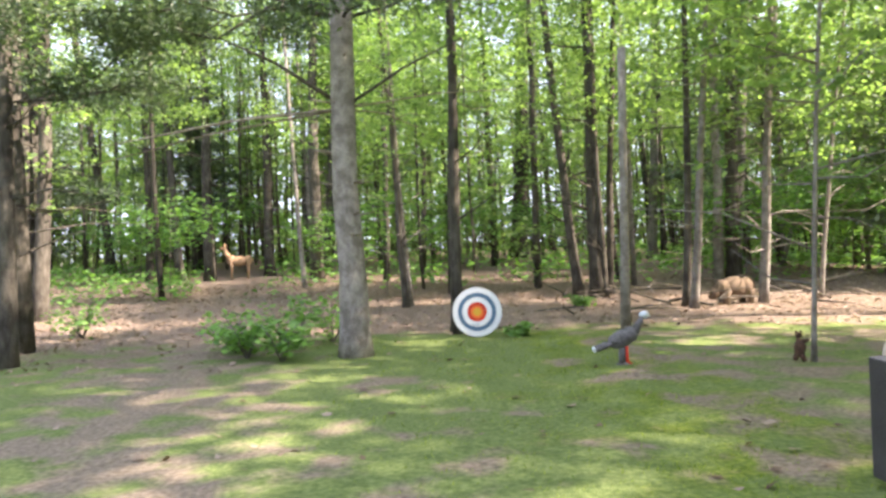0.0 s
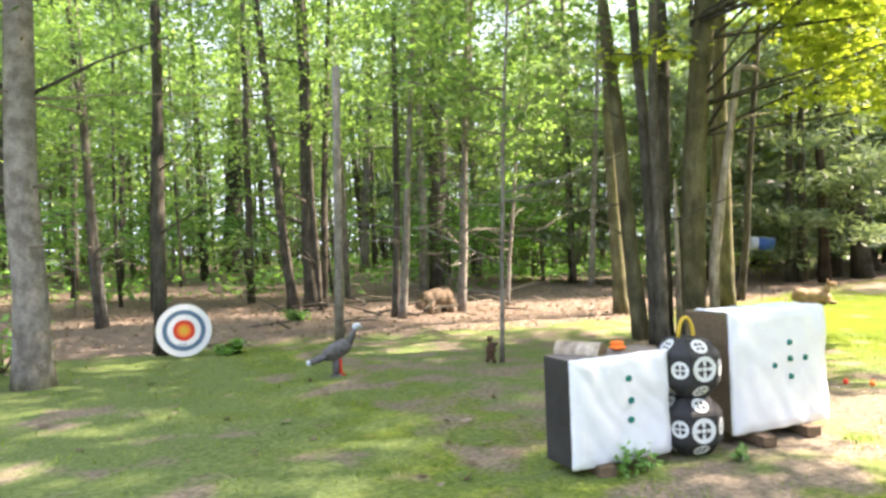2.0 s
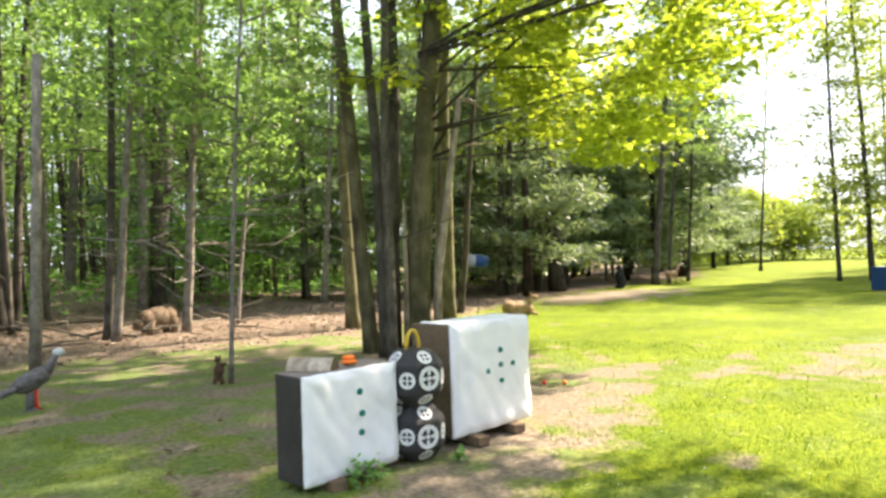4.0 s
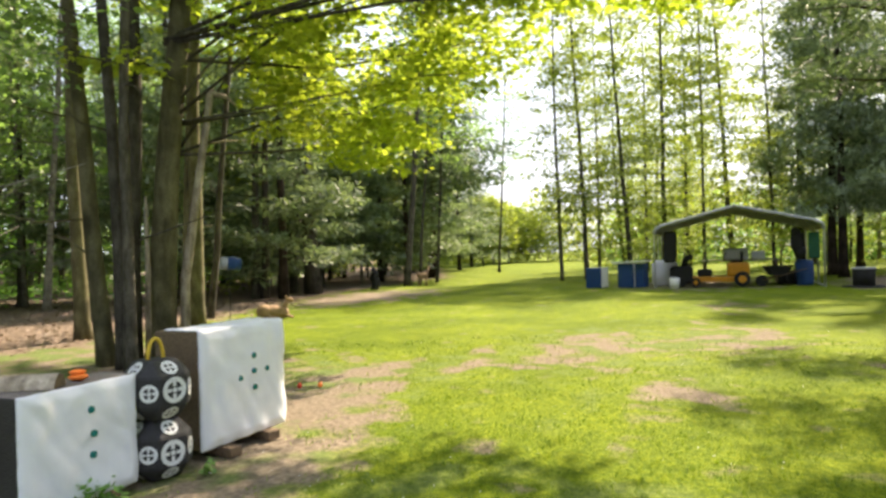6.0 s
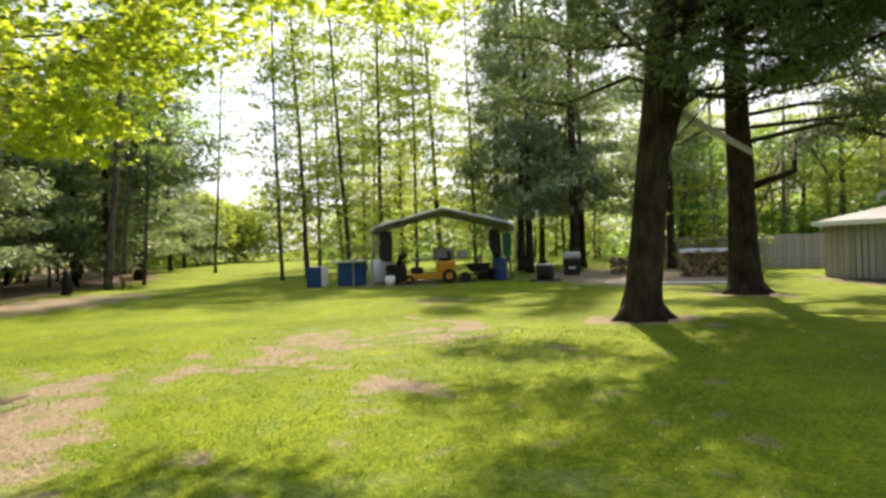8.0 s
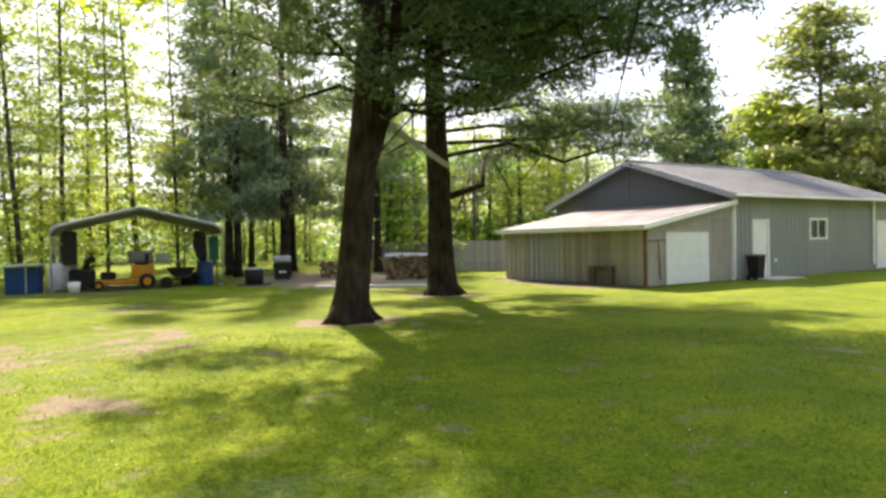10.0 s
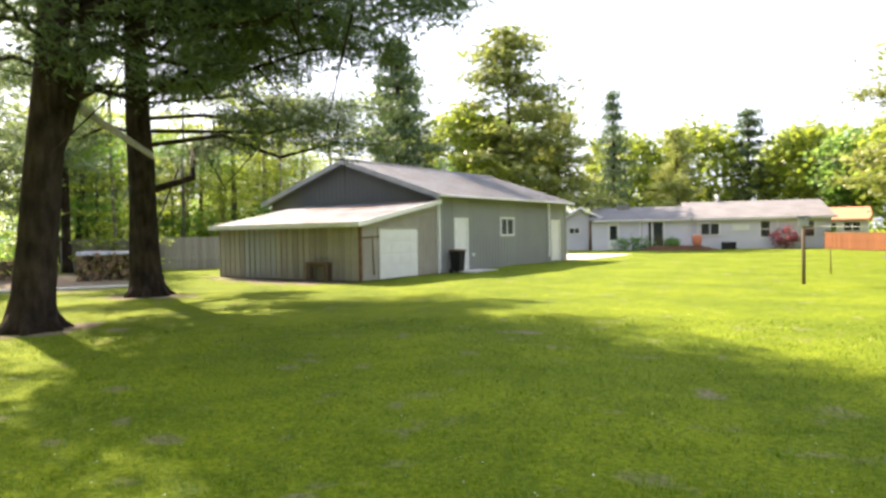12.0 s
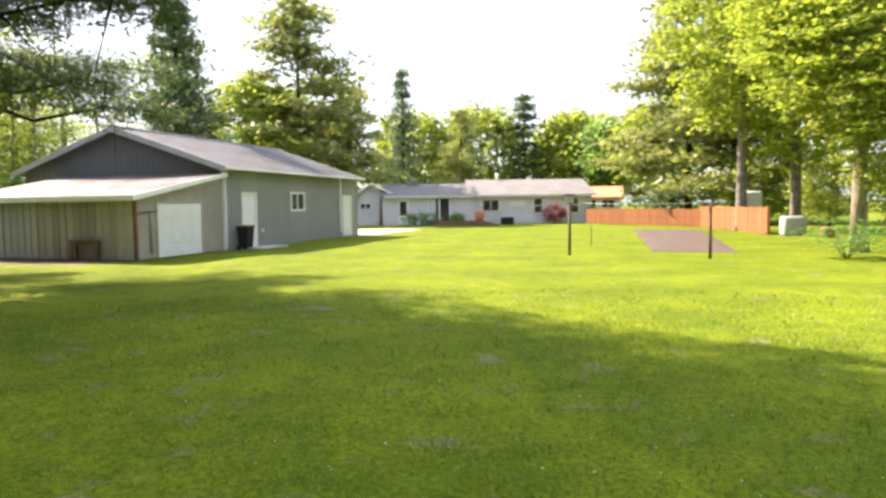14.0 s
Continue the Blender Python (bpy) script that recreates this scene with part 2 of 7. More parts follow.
    l.new(c, b.inputs["Base Color"])
    add = n.new("ShaderNodeMath"); add.operation = "ADD"
    l.new(n3.outputs[0], add.inputs[0])
    l.new(n4.outputs[0], add.inputs[1])
    bp = n.new("ShaderNodeBump")
    bp.inputs["Strength"].default_value, bp.inputs["Distance"].default_value = 0.6, 0.05
    l.new(add.outputs[0], bp.inputs["Height"])
    l.new(bp.outputs[0], b.inputs["Normal"])
    return m


GROUND = ground_material()


# ---- small building kit
def mesh_of(name, bm, mat, smooth=False):
    me = bpy.data.meshes.new(name)
    bm.to_mesh(me)
    bm.free()
    for m in mat if isinstance(mat, (list, tuple)) else [mat]:
        me.materials.append(m)
    if smooth:
        me.polygons.foreach_set("use_smooth", [True] * len(me.polygons))
    return me


def part(name, bm, mat, parent=None, label="", smooth=False, m=None):
    ob = new(name, mesh_of(name, bm, mat, smooth))
    if parent is not None:
        ob.parent = parent
    if m is not None:
        ob.matrix_basis = m
    if label:
        ob["label"] = label
    return ob


def piece(name, me, parent, m):
    ob = new(name, me)
    ob.parent = parent
    ob.matrix_basis = m
    return ob


def thing(name, m, label, category, group="", kind=""):
    e = new(name)
    e.empty_display_size = 0.2
    e.matrix_basis = m
    return tagged(e, label, category, group, kind)


def box(x0, x1, y0, y1, z0, z1, bm=None, bevel=0.0, idx=0):
    bm = bm or bmesh.new()
    vs = bmesh.ops.create_cube(bm, size=1)["verts"]
    for v in vs:
        v.co = Vector((x0 + (v.co.x + 0.5) * (x1 - x0), y0 + (v.co.y + 0.5) * (y1 - y0), z0 + (v.co.z + 0.5) * (z1 - z0)))
    fs = {f for v in vs for f in v.link_faces}
    for f in fs:
        f.material_index = idx
    if bevel:
        es = list({e for v in vs for e in v.link_edges})
        bmesh.ops.bevel(bm, geom=es, offset=bevel, segments=2, affect="EDGES", profile=0.5)
    return bm


def tube(points, radii, seg=10, bm=None, wob=0.0, rng=None, idx=0, caps=True):
    """A tapered tube along points."""
    bm = bm or bmesh.new()
    pts = [Vector(p) for p in points]
    rings = []
    for i, p in enumerate(pts):
        d = (pts[min(i + 1, len(pts) - 1)] - pts[max(i - 1, 0)]).normalized()
        a = d.cross(Vector((0.31, 0.95, 0.05))).normalized()
        b = d.cross(a)
        ring = []
        for k in range(seg):
            t = 2 * math.pi * k / seg
            r = radii[i] * (1 + (wob * (rng.random() - 0.5) if rng else 0))
            ring.append(bm.verts.new(p + (a * math.cos(t) + b * math.sin(t)) * r))
        rings.append(ring)
    for r0, r1 in zip(rings, rings[1:]):
        for k in range(seg):
            f = bm.faces.new((r0[k], r0[(k + 1) % seg], r1[(k + 1) % seg], r1[k]))
            f.material_index, f.smooth = idx, True
    if caps:
        for ring in (rings[0][::-1], rings[-1]):
            f = bm.faces.new(ring)
            f.material_index = idx
    return bm


def blob(bm, c, r, rot=(0, 0, 0), idx=0, seg=14):
    """An ellipsoid added to a mesh."""
    m = pose(*c, *rot) @ Matrix.Diagonal((*r, 1))
    vs = bmesh.ops.create_uvsphere(bm, u_segments=seg, v_segments=max(6, seg * 2 // 3), radius=1, matrix=m)["verts"]
    for f in {f for v in vs for f in v.link_faces}:
        f.material_index, f.smooth = idx, True
    return bm


def disc(bm, c, r, z0, z1, seg=32, idx=0, r0=0.0):
    """A flat round slab (or ring from r0) standing upright, facing -y; z0, z1 are its depth along -y."""
    ring = lambda rad, y: [bm.verts.new((c[0] + rad * math.cos(2 * math.pi * k / seg), y, c[1] + rad * math.sin(2 * math.pi * k / seg))) for k in range(seg)]
    a, b = ring(r, -z0), ring(r, -z1)
    faces = []
    for k in range(seg):
        faces.append(bm.faces.new((a[k], a[(k + 1) % seg], b[(k + 1) % seg], b[k])))
    if r0:
        i0, i1 = ring(r0, -z0), ring(r0, -z1)
        for k in range(seg):
            j = (k + 1) % seg
            faces += [bm.faces.new((b[k], b[j], i1[j], i1[k])), bm.faces.new((i1[k], i1[j], i0[j], i0[k])), bm.faces.new((i0[k], i0[j], a[j], a[k]))]
    else:
        faces += [bm.faces.new(b), bm.faces.new(a[::-1])]
    for f in faces:
        f.material_index = idx
    return bm


def quads_mesh(name, verts, faces, mat):
    me = bpy.data.meshes.new(name)
    me.from_pydata([tuple(v) for v in verts], [], faces)
    me.materials.append(mat)
    me.update()
    return me


def leaf_mesh(name, centres, size, mat, rs, flat=0.5, long=1.5):
    """Small folded leaves (two triangles each) at the given centres."""
    n = len(centres)
    nrm = rs.normal(size=(n, 3))
    nrm[:, 2] = np.abs(nrm[:, 2]) + flat * 2
    nrm /= np.linalg.norm(nrm, axis=1)[:, None]
    a = np.cross(nrm, rs.normal(size=(n, 3)))
    a /= np.linalg.norm(a, axis=1)[:, None]
    b = np.cross(nrm, a)
    s = size * rs.uniform(0.6, 1.3, (n, 1))
    fold = nrm * s * rs.uniform(-0.25, 0.05, (n, 1))
    v = np.stack([centres - a * s * long * 0.5, centres + b * s * 0.5 + fold, centres + a * s * long * 0.5, centres - b * s * 0.5 + fold], 1).reshape(-1, 3)
    f = [(4 * i, 4 * i + 1, 4 * i + 2, 4 * i + 3) for i in range(n)]
    return quads_mesh(name, v, f, mat)


def lobed_mesh(name, centres, size, mat, rs, flat=0.5):
    """Five-lobed maple leaves, slightly cupped, at the given centres."""
    n = len(centres)
    nrm = rs.normal(size=(n, 3))
    nrm[:, 2] = np.abs(nrm[:, 2]) + flat * 2
    nrm /= np.linalg.norm(nrm, axis=1)[:, None]
    a = np.cross(nrm, rs.normal(size=(n, 3)))
    a /= np.linalg.norm(a, axis=1)[:, None]
    b = np.cross(nrm, a)
    s = size * rs.uniform(0.6, 1.25, n)
    ang = np.radians((0, 26, 52, 82, 112, 180, 248, 278, 308, 334))
    rad = np.array((0.62, 0.3, 0.58, 0.3, 0.46, 0.22, 0.46, 0.3, 0.58, 0.3))
    v = np.stack([centres + (a * np.cos(t) + b * np.sin(t)) * (s * q)[:, None] - nrm * (s * q * q * 0.5)[:, None] for t, q in zip(ang, rad)], 1).reshape(-1, 3)
    return quads_mesh(name, v, [tuple(range(10 * i, 10 * i + 10)) for i in range(n)], mat)


def clumps(rs, n, k, spread, shell):
    """k leaf places round each of n clump centres; shell(rs, n) gives the centres."""
    c = shell(rs, n)
    return (c[:, None, :] + rs.normal(size=(n, k, 3)) * np.array(spread)).reshape(-1, 3)


def ellipsoid(rx, ry, rz, hollow=0.35):
    def go(rs, n):
        d = rs.normal(size=(n, 3))
        d /= np.linalg.norm(d, axis=1)[:, None]
        return d * rs.uniform(hollow, 1, (n, 1)) ** 0.6 * np.array((rx, ry, rz))
    return go


def ground_z(x, y):
    d = max(0.0, min(1.0, (y - 12) / 34))
    w = max(0.0, min(1.0, (20 - x) / 10))
    return 1.1 * d * d * (3 - 2 * d) * w * w * (3 - 2 * w)


def blend(a, b, t):
    """Smooth step from 0 at a to 1 at b."""
    t = max(0.0, min(1.0, (t - a) / (b - a)))
    return t * t * (3 - 2 * t)


def woods_edge(x):
    """y of the line where lawn gives way to leaf litter."""
    if x < 3:
        return 12.0 + 0.25 * min(0, x + 3)
    if x < 9:
        return 12.0 - (x - 3) * 0.2
    return 10.8 + (x - 9) * 0.28 if x < 24 else max(15.0 + (x - 24) * 0.1, 0.47 * x - 1.4)


def near(x, y, cx, cy, rx, ry):
    return max(0.0, 1 - math.hypot((x - cx) / rx, (y - cy) / ry))


def cover(x, y):
    litter = blend(-1.2, 1.6, y - woods_edge(x)) * 0.95
    litter = max(litter, 0.62 * near(x, y, -5.5, 11, 4, 4))
    path = -2.2 - max(0, y - 4) * 0.27
    soil = 0.74 * max(0.0, 1 - abs(x - path) / 2.6) if 1 < y < 34 else 0.0
    soil = max(soil, 0.55 * near(x, y, -2, 3, 5, 5) + 0.02)
    for cx, cy, rx, ry, k in ((5.2, 4.2, 2.8, 1.4, 1.25), (4.0, 3.2, 2.2, 0.9, 1.0), (7.4, 4.6, 2.0, 1.1, 0.9), (10.4, 2.2, 3.4, 1.7, 0.74), (11.8, 0.2, 3.4, 1.7, 0.70), (18, 0.4, 3.5, 1.0, 0.6), (7.3, 0.6, 1.3, 0.9, 0.8), (8.6, 3.4, 2.0, 0.8, 0.7), (28, -7, 9, 5, 2.0), (12.8, -3.6, 1.4, 1.4, 1.6), (17.5, -7.4, 1.6, 1.6, 1.4), (9, -1.4, 1.0, 0.6, 0.55), (21, 12.5, 7, 3.2, 1.2), (4.8, 6.3, 1.6, 1.0, 0.7), (6, -8.2, 0.35, 0.25, 1.4), (20, -12.8, 5.0, 1.7, 1.6), (28, 2, 6, 5, 0.9), (0.6, 6.2, 1.5, 0.5, 0.62), (2.2, 7.4, 1.8, 0.6, 0.66), (3.6, 6.0, 1.6, 0.45, 0.62), (-0.8, 7.6, 1.4, 0.6, 0.7), (1.4, 4.9, 1.2, 0.4, 0.6), (2.6, 8.6, 2.6, 0.5, 0.7)):
        soil = max(soil, k * near(x, y, cx, cy, rx, ry))
    if x < 4.5:
        lush = 0.22 + 0.42 * blend(-1, 4.5, x)
    else:
        lush = 0.80
    if y > 2:
        shade_side = blend(2.6, 4.4, y) * (1 - blend(6.5, 10.0, x - 0.35 * (y - 5)))
        lush -= 0.34 * shade_side if x > 3 else 0
        soil = max(soil, 0.46 * shade_side if x > 2 else 0)
    lush -= 0.12 * near(x, y, 5.5, 8.5, 4, 3.5) + 0.25 * near(x, y, 11, 1.5, 5, 4)
    lush += (0.95 - lush) * blend(-0.5, -4.0, y) if y < -0.5 else 0
    return litter, min(1, soil), max(0, min(1, lush))


# ---- ground: one sheet out to the horizon, with the woods a little higher than the lawn
def ground_sheet():
    radii, r = [0.0], 0.6
    while r < 420:
        radii.append(r)
        r *= 1.035 if r > 6 else 1.05
    na = 240
    verts, cols, faces = [(0, 0, 0)], [cover(0, 0)], []
    for r in radii[1:]:
        for k in range(na):
            a = 2 * math.pi * k / na
            x, y = r * math.cos(a), r * math.sin(a)
            bumps = 0.05 * noise.noise((x * 0.35, y * 0.35, 0)) + 0.02 * noise.noise((x * 1.4, y * 1.4, 3)) if r < 60 else 0
            verts.append((x, y, ground_z(x, y) + bumps * min(1, r / 5)))
            cols.append(cover(x, y))
    for k in range(na):
        faces.append((0, 1 + k, 1 + (k + 1) % na))
    for i in range(len(radii) - 2):
        o = 1 + i * na
        for k in range(na):
            j = (k + 1) % na
            faces.append((o + k, o + na + k, o + na + j, o + j))
    me = bpy.data.meshes.new("ground")
    me.from_pydata(verts, [], faces)
    att = me.color_attributes.new("cover", "FLOAT_COLOR", "POINT")
    att.data.foreach_set("color", [c for rgb in cols for c in (*rgb, 1.0)])
    me.polygons.foreach_set("use_smooth", [True] * len(me.polygons))
    me.materials.append(GROUND)
    return tagged(new("ground", me), "lawn, bare soil and leaf litter on level ground", "ground", kind="structure")


ground_sheet()

# ---- trees: base x, y, radius and lean (metres per metre of height)
WOODS_A = [
    (0.20, 11.91, 0.109, 0.018, -0.000),
    (3.95, 35.79, 0.477, 0.048, -0.006),
    (-0.95, 16.81, 0.084, -0.044, -0.003),
    (-0.85, 17.02, 0.078, -0.050, -0.003),
    (3.65, 18.53, 0.141, -0.082, 0.015),
    (3.95, 17.64, 0.195, 0.006, -0.001),
    (4.14, 17.56, 0.082, -0.019, 0.004),
    (4.41, 18.21, 0.101, 0.056, -0.014),
    (5.20, 14.72, 0.091, 0.020, -0.007),
    (5.22, 14.33, 0.088, 0.061, -0.023),
    (8.67, 20.38, 0.220, 0.027, -0.011),
    (6.93, 14.83, 0.088, 0.052, -0.025),
]
WOODS_B = [
    (-11.38, 18.48, 0.260, 0.083, 0.049),
    (-6.49, 10.07, 0.129, 0.021, 0.013),
    (-10.11, 16.98, 0.196, 0.036, 0.021),
    (-17.13, 35.33, 0.228, -0.098, -0.049),
    (-12.84, 29.75, 0.161, 0.003, 0.001),
    (-11.22, 29.07, 0.181, -0.041, -0.016),
    (-9.76, 28.46, 0.224, 0.007, 0.002),
    (-7.61, 29.87, 0.217, 0.009, 0.002),
    (-5.05, 27.18, 0.252, 0.020, 0.004),
    (-4.84, 23.68, 0.090, -0.044, -0.009),
    (-5.44, 31.21, 0.184, 0.092, 0.015),
]
WOODS_C = [
    (9.08, 21.40, 0.212, 0.067, -0.030),
    (6.95, 14.90, 0.095, 0.072, -0.035),
    (23.19, 34.49, 0.448, 0.019, -0.013),
    (25.96, 40.38, 0.318, 0.039, -0.026),
    (13.71, 19.04, 0.117, 0.061, -0.045),
    (8.38, 15.21, 0.050, 0.093, -0.053),
    (4.30, 8.01, 0.031, 0.036, -0.020),
    (12.57, 25.34, 0.082, 0.197, -0.102),
    (20.90, 35.34, 0.170, 0.011, -0.006),
    (9.39, 30.73, 0.213, 0.037, -0.011),
]
CLUMP = [
    (7.00, 8.45, 0.127, -0.062, 0.049),
    (6.85, 7.96, 0.096, -0.023, 0.019),
    (6.76, 7.71, 0.085, 0.008, -0.007),
    (12.05, 11.63, 0.180, 0.014, -0.015),
    (13.42, 12.50, 0.091, 0.065, -0.072),
    (12.15, 12.03, 0.106, 0.017, -0.017),
    (9.36, 11.95, 0.151, -0.006, 0.005),
]
EDGE = [
    (27.72, 14.16, 0.155, 0.041, -0.082),
    (30.13, 14.71, 0.083, 0.030, -0.061),
    (31.62, 14.46, 0.086, 0.020, -0.045),
    (22.93, 15.95, 0.301, -0.034, 0.049),
    (23.25, 17.40, 0.313, 0.048, -0.065),
    (19.72, 16.22, 0.148, 0.008, -0.010),
    (19.86, 15.90, 0.148, 0.011, -0.014),
    (45.29, 15.89, 0.099, 0.018, -0.051),
]
SLIM = [
    (31.96, 8.05, 0.096, -0.001, 0.005),
    (33.25, 7.12, 0.127, -0.006, 0.027),
    (33.61, 5.12, 0.127, -0.006, 0.041),
    (35.80, 3.82, 0.134, 0.001, -0.013),
    (35.95, 1.92, 0.089, 0.000, -0.008),
    (38.00, 0.61, 0.157, -0.001, 0.045),
    (35.98, -1.18, 0.089, 0.001, 0.020),
    (39.25, 7.71, 0.099, -0.000, 0.002),
    (41.89, 3.10, 0.122, -0.000, 0.004),
    (43.64, 5.61, 0.109, 0.001, -0.004),
]
PINES = [
    (32.79, -3.68, 0.19, 0.000, 0.001),
    (32.49, -5.76, 0.26, 0.000, 0.002),
    (32.39, -10.33, 0.2, 0.004, 0.013),
    (37.92, -2.45, 0.220, -0.002, -0.029),
]


def crown_mesh(name, n, k, spread, shell, size, mat, seed, flat=0.5, long=1.5):
    rs = np.random.RandomState(seed)
    return leaf_mesh(name, clumps(rs, n, k, spread, shell), size, mat, rs, flat, long)


def layered(rx, rz, tiers):
    """Clump centres in flat tiers, wide below and narrow on top, as a pine carries its boughs."""
    def go(rs, n):
        limbs = tiers * 5
        lt, la = rs.uniform(0, 1, limbs) ** 1.15, rs.uniform(0, 2 * math.pi, limbs)
        reach = rx * (1.05 - 0.85 * lt ** 1.2) * rs.uniform(0.45, 1.15, limbs)
        rise = rs.uniform(-0.15, 0.3, limbs)
        i = rs.choice(limbs, n, p=(reach + 0.5) / (reach + 0.5).sum())
        q = rs.uniform(0.2, 1, n) ** 0.6
        a, r = la[i] + rs.normal(size=n) * 0.16, reach[i] * q
        return np.stack([r * np.cos(a), r * np.sin(a), -rz + 2 * rz * lt[i] + rise[i] * r + rs.normal(size=n) * 0.1], 1)
    return go


CROWN_WOODS = [crown_mesh("crown", 60, 28, (0.36, 0.36, 0.07), ellipsoid(2.4, 2.4, 3.4, 0.2), 0.115, LEAF_WOODS, 10 + i) for i in range(4)]
CROWN_LOW = [crown_mesh("crown", 60, 14, (0.5, 0.5, 0.12), ellipsoid(1.9, 1.9, 1.3), 0.15, LEAF_SHRUB, 30 + i, 1.2) for i in range(3)]
CROWN_SLIM = [crown_mesh("crown", 70, 34, (0.34, 0.34, 0.08), ellipsoid(2.2, 2.2, 5.0, 0.1), 0.13, LEAF_BRIGHT, 40 + i) for i in range(3)]
CROWN_PINE = [crown_mesh("crown", 600, 17, (0.33, 0.33, 0.2), layered(3.4, 6.0, 15), 0.095, NEEDLE, 50 + i, 0.3, 3.6) for i in range(4)]
CROWN_PINE_PALE = [crown_mesh("crown", 430, 19, (0.36, 0.36, 0.13), layered(3.6, 6.0, 14), 0.105, NEEDLE_PALE, 60 + i, 0.3, 3.6) for i in range(3)]
CROWN_ROUND = [crown_mesh("crown", 300, 30, (0.46, 0.46, 0.10), ellipsoid(4.2, 4.2, 4.6, 0.4), 0.2, LEAF_BRIGHT, 70 + i) for i in range(3)]
CROWN_FAR = [crown_mesh("crown", 420, 11, (0.5, 0.5, 0.35), ellipsoid(4.2, 4.2, 4.6, 0.5), 0.4, [LEAF_BRIGHT, LEAF_WOODS, LEAF_BRIGHT][i], 75 + i) for i in range(3)]


def trunk_points(h, lx, ly, rng, sway=0.05, n=9):
    """Leaning axis that straightens towards the top."""
    pts = []
    ox = oy = 0.0
    for i in range(n + 1):
        z = h * i / n
        pts.append((lx * z + ox, ly * z + oy, z))
        ox += rng.uniform(-sway, sway)
        oy += rng.uniform(-sway, sway)
    return pts


def make_tree(x, y, r, lx, ly, h, mat, crowns, label, category, rng, crown_from=0.45, crown_scale=1.0, twigs=6, flare=1.35, group="", sunk=0.05, crown_count=1):
    z = ground_z(x, y) - sunk
    t = thing(category.replace(" ", "_"), pose(x, y, z), label, category, group)
    pts = trunk_points(h, lx, ly, rng, 0.04 * h / 12)
    rad = [r * (1.0 - 0.72 * (i / 9) ** 0.9) for i in range(10)]
    base = Vector(pts[0]).lerp(Vector(pts[1]), 0.25)
    pts.insert(1, tuple(base))
    rad = [r * flare] + [r * 1.04] + rad[1:]
    part("trunk", tube(pts, rad, 10, wob=0.10, rng=rng), mat, t)
    for i in range(twigs):
        k = rng.uniform(0.08, 0.45)
        p = Vector(pts[0]).lerp(Vector(pts[-1]), k)
        idx = min(10, 1 + int(k * 9))
        p = Vector(pts[idx]).lerp(Vector(pts[min(10, idx + 1)]), k * 9 % 1) if idx < 10 else p
        a, ln = rng.uniform(0, 6.28), rng.uniform(0.5, 2.0)
        d = Vector((math.cos(a), math.sin(a), rng.uniform(-0.1, 0.5)))
        mid = p + d * ln * 0.5 + Vector((0, 0, rng.uniform(-0.1, 0.1)))
        end = p + d * ln + Vector((0, 0, rng.uniform(-0.3, 0.25)))
        part("branch", tube([p, mid, end], [max(0.016, r * 0.17), max(0.011, r * 0.11), 0.005], 5), mat, t)
    for c in range(crown_count):
        k = crown_from + (1 - crown_from) * (c + 0.5) / crown_count
        p = Vector(pts[min(10, int(k * 10))])
        s = crown_scale * rng.uniform(0.85, 1.15)
        sz = s
        if crowns is CROWN_PINE or crowns is CROWN_PINE_PALE:
            low = 0.12 if h < 15 else 0.2
            p, sz = Vector(pts[5]) * 0, h * (1.04 - low) / 12
            p.z = h * (1.04 + low) / 2
            s *= 1.15
        piece("crown", rng.choice(crowns), t, pose(*p, 0, 0, rng.uniform(0, 360)) @ Matrix.Diagonal((s, s, sz, 1)))
    return t


rng = random.Random(7)
for lst, mat, txt in ((WOODS_A, BARK_DARK, "slender dark-barked tree standing in leaf litter"), (WOODS_B, BARK_DARK, "dark-barked forest tree at the woodland path"), (WOODS_C, BARK_GREY, "grey-barked young forest tree in leaf litter")):
    for i, (x, y, r, lx, ly) in enumerate(lst):
        m = mat if r > 0.1 else (BARK_GREY if i % 2 else mat)
        # the upper of two crowns is added to shade the leaf litter
        make_tree(x, y, r, lx, ly, 9 + 16 * min(1, r / 0.3), m, CROWN_WOODS, txt, "tree", rng, 0.42, 0.7 if r < 0.1 else 0.85, 16, 1.3, "woodland trees", crown_count=2)
for x, y, r, lx, ly in EDGE:
    make_tree(x, y, r, lx, ly, 8 + 20 * min(1, r / 0.3), BARK_DARK, CROWN_WOODS, "dark tree at the edge of the lawn", "tree", rng, 0.45, 1.0, 6, 1.3, "woodland trees")
for x, y, r, lx, ly in SLIM:
    make_tree(x, y, r, lx, ly, 15, BARK_DARK, CROWN_SLIM, "tall slim tree with airy spring leaves behind the carport", "tree", rng, 0.3, 1.0, 7, 1.2, "slim trees", crown_count=2)
for x, y, r, lx, ly in PINES:
    make_tree(x, y, r, lx, ly, 16, BARK_PINE, CROWN_PINE_PALE, "soft-needled pine beyond the carport", "pine tree", rng, 0.5, 0.7, 4, 1.3, "pines")


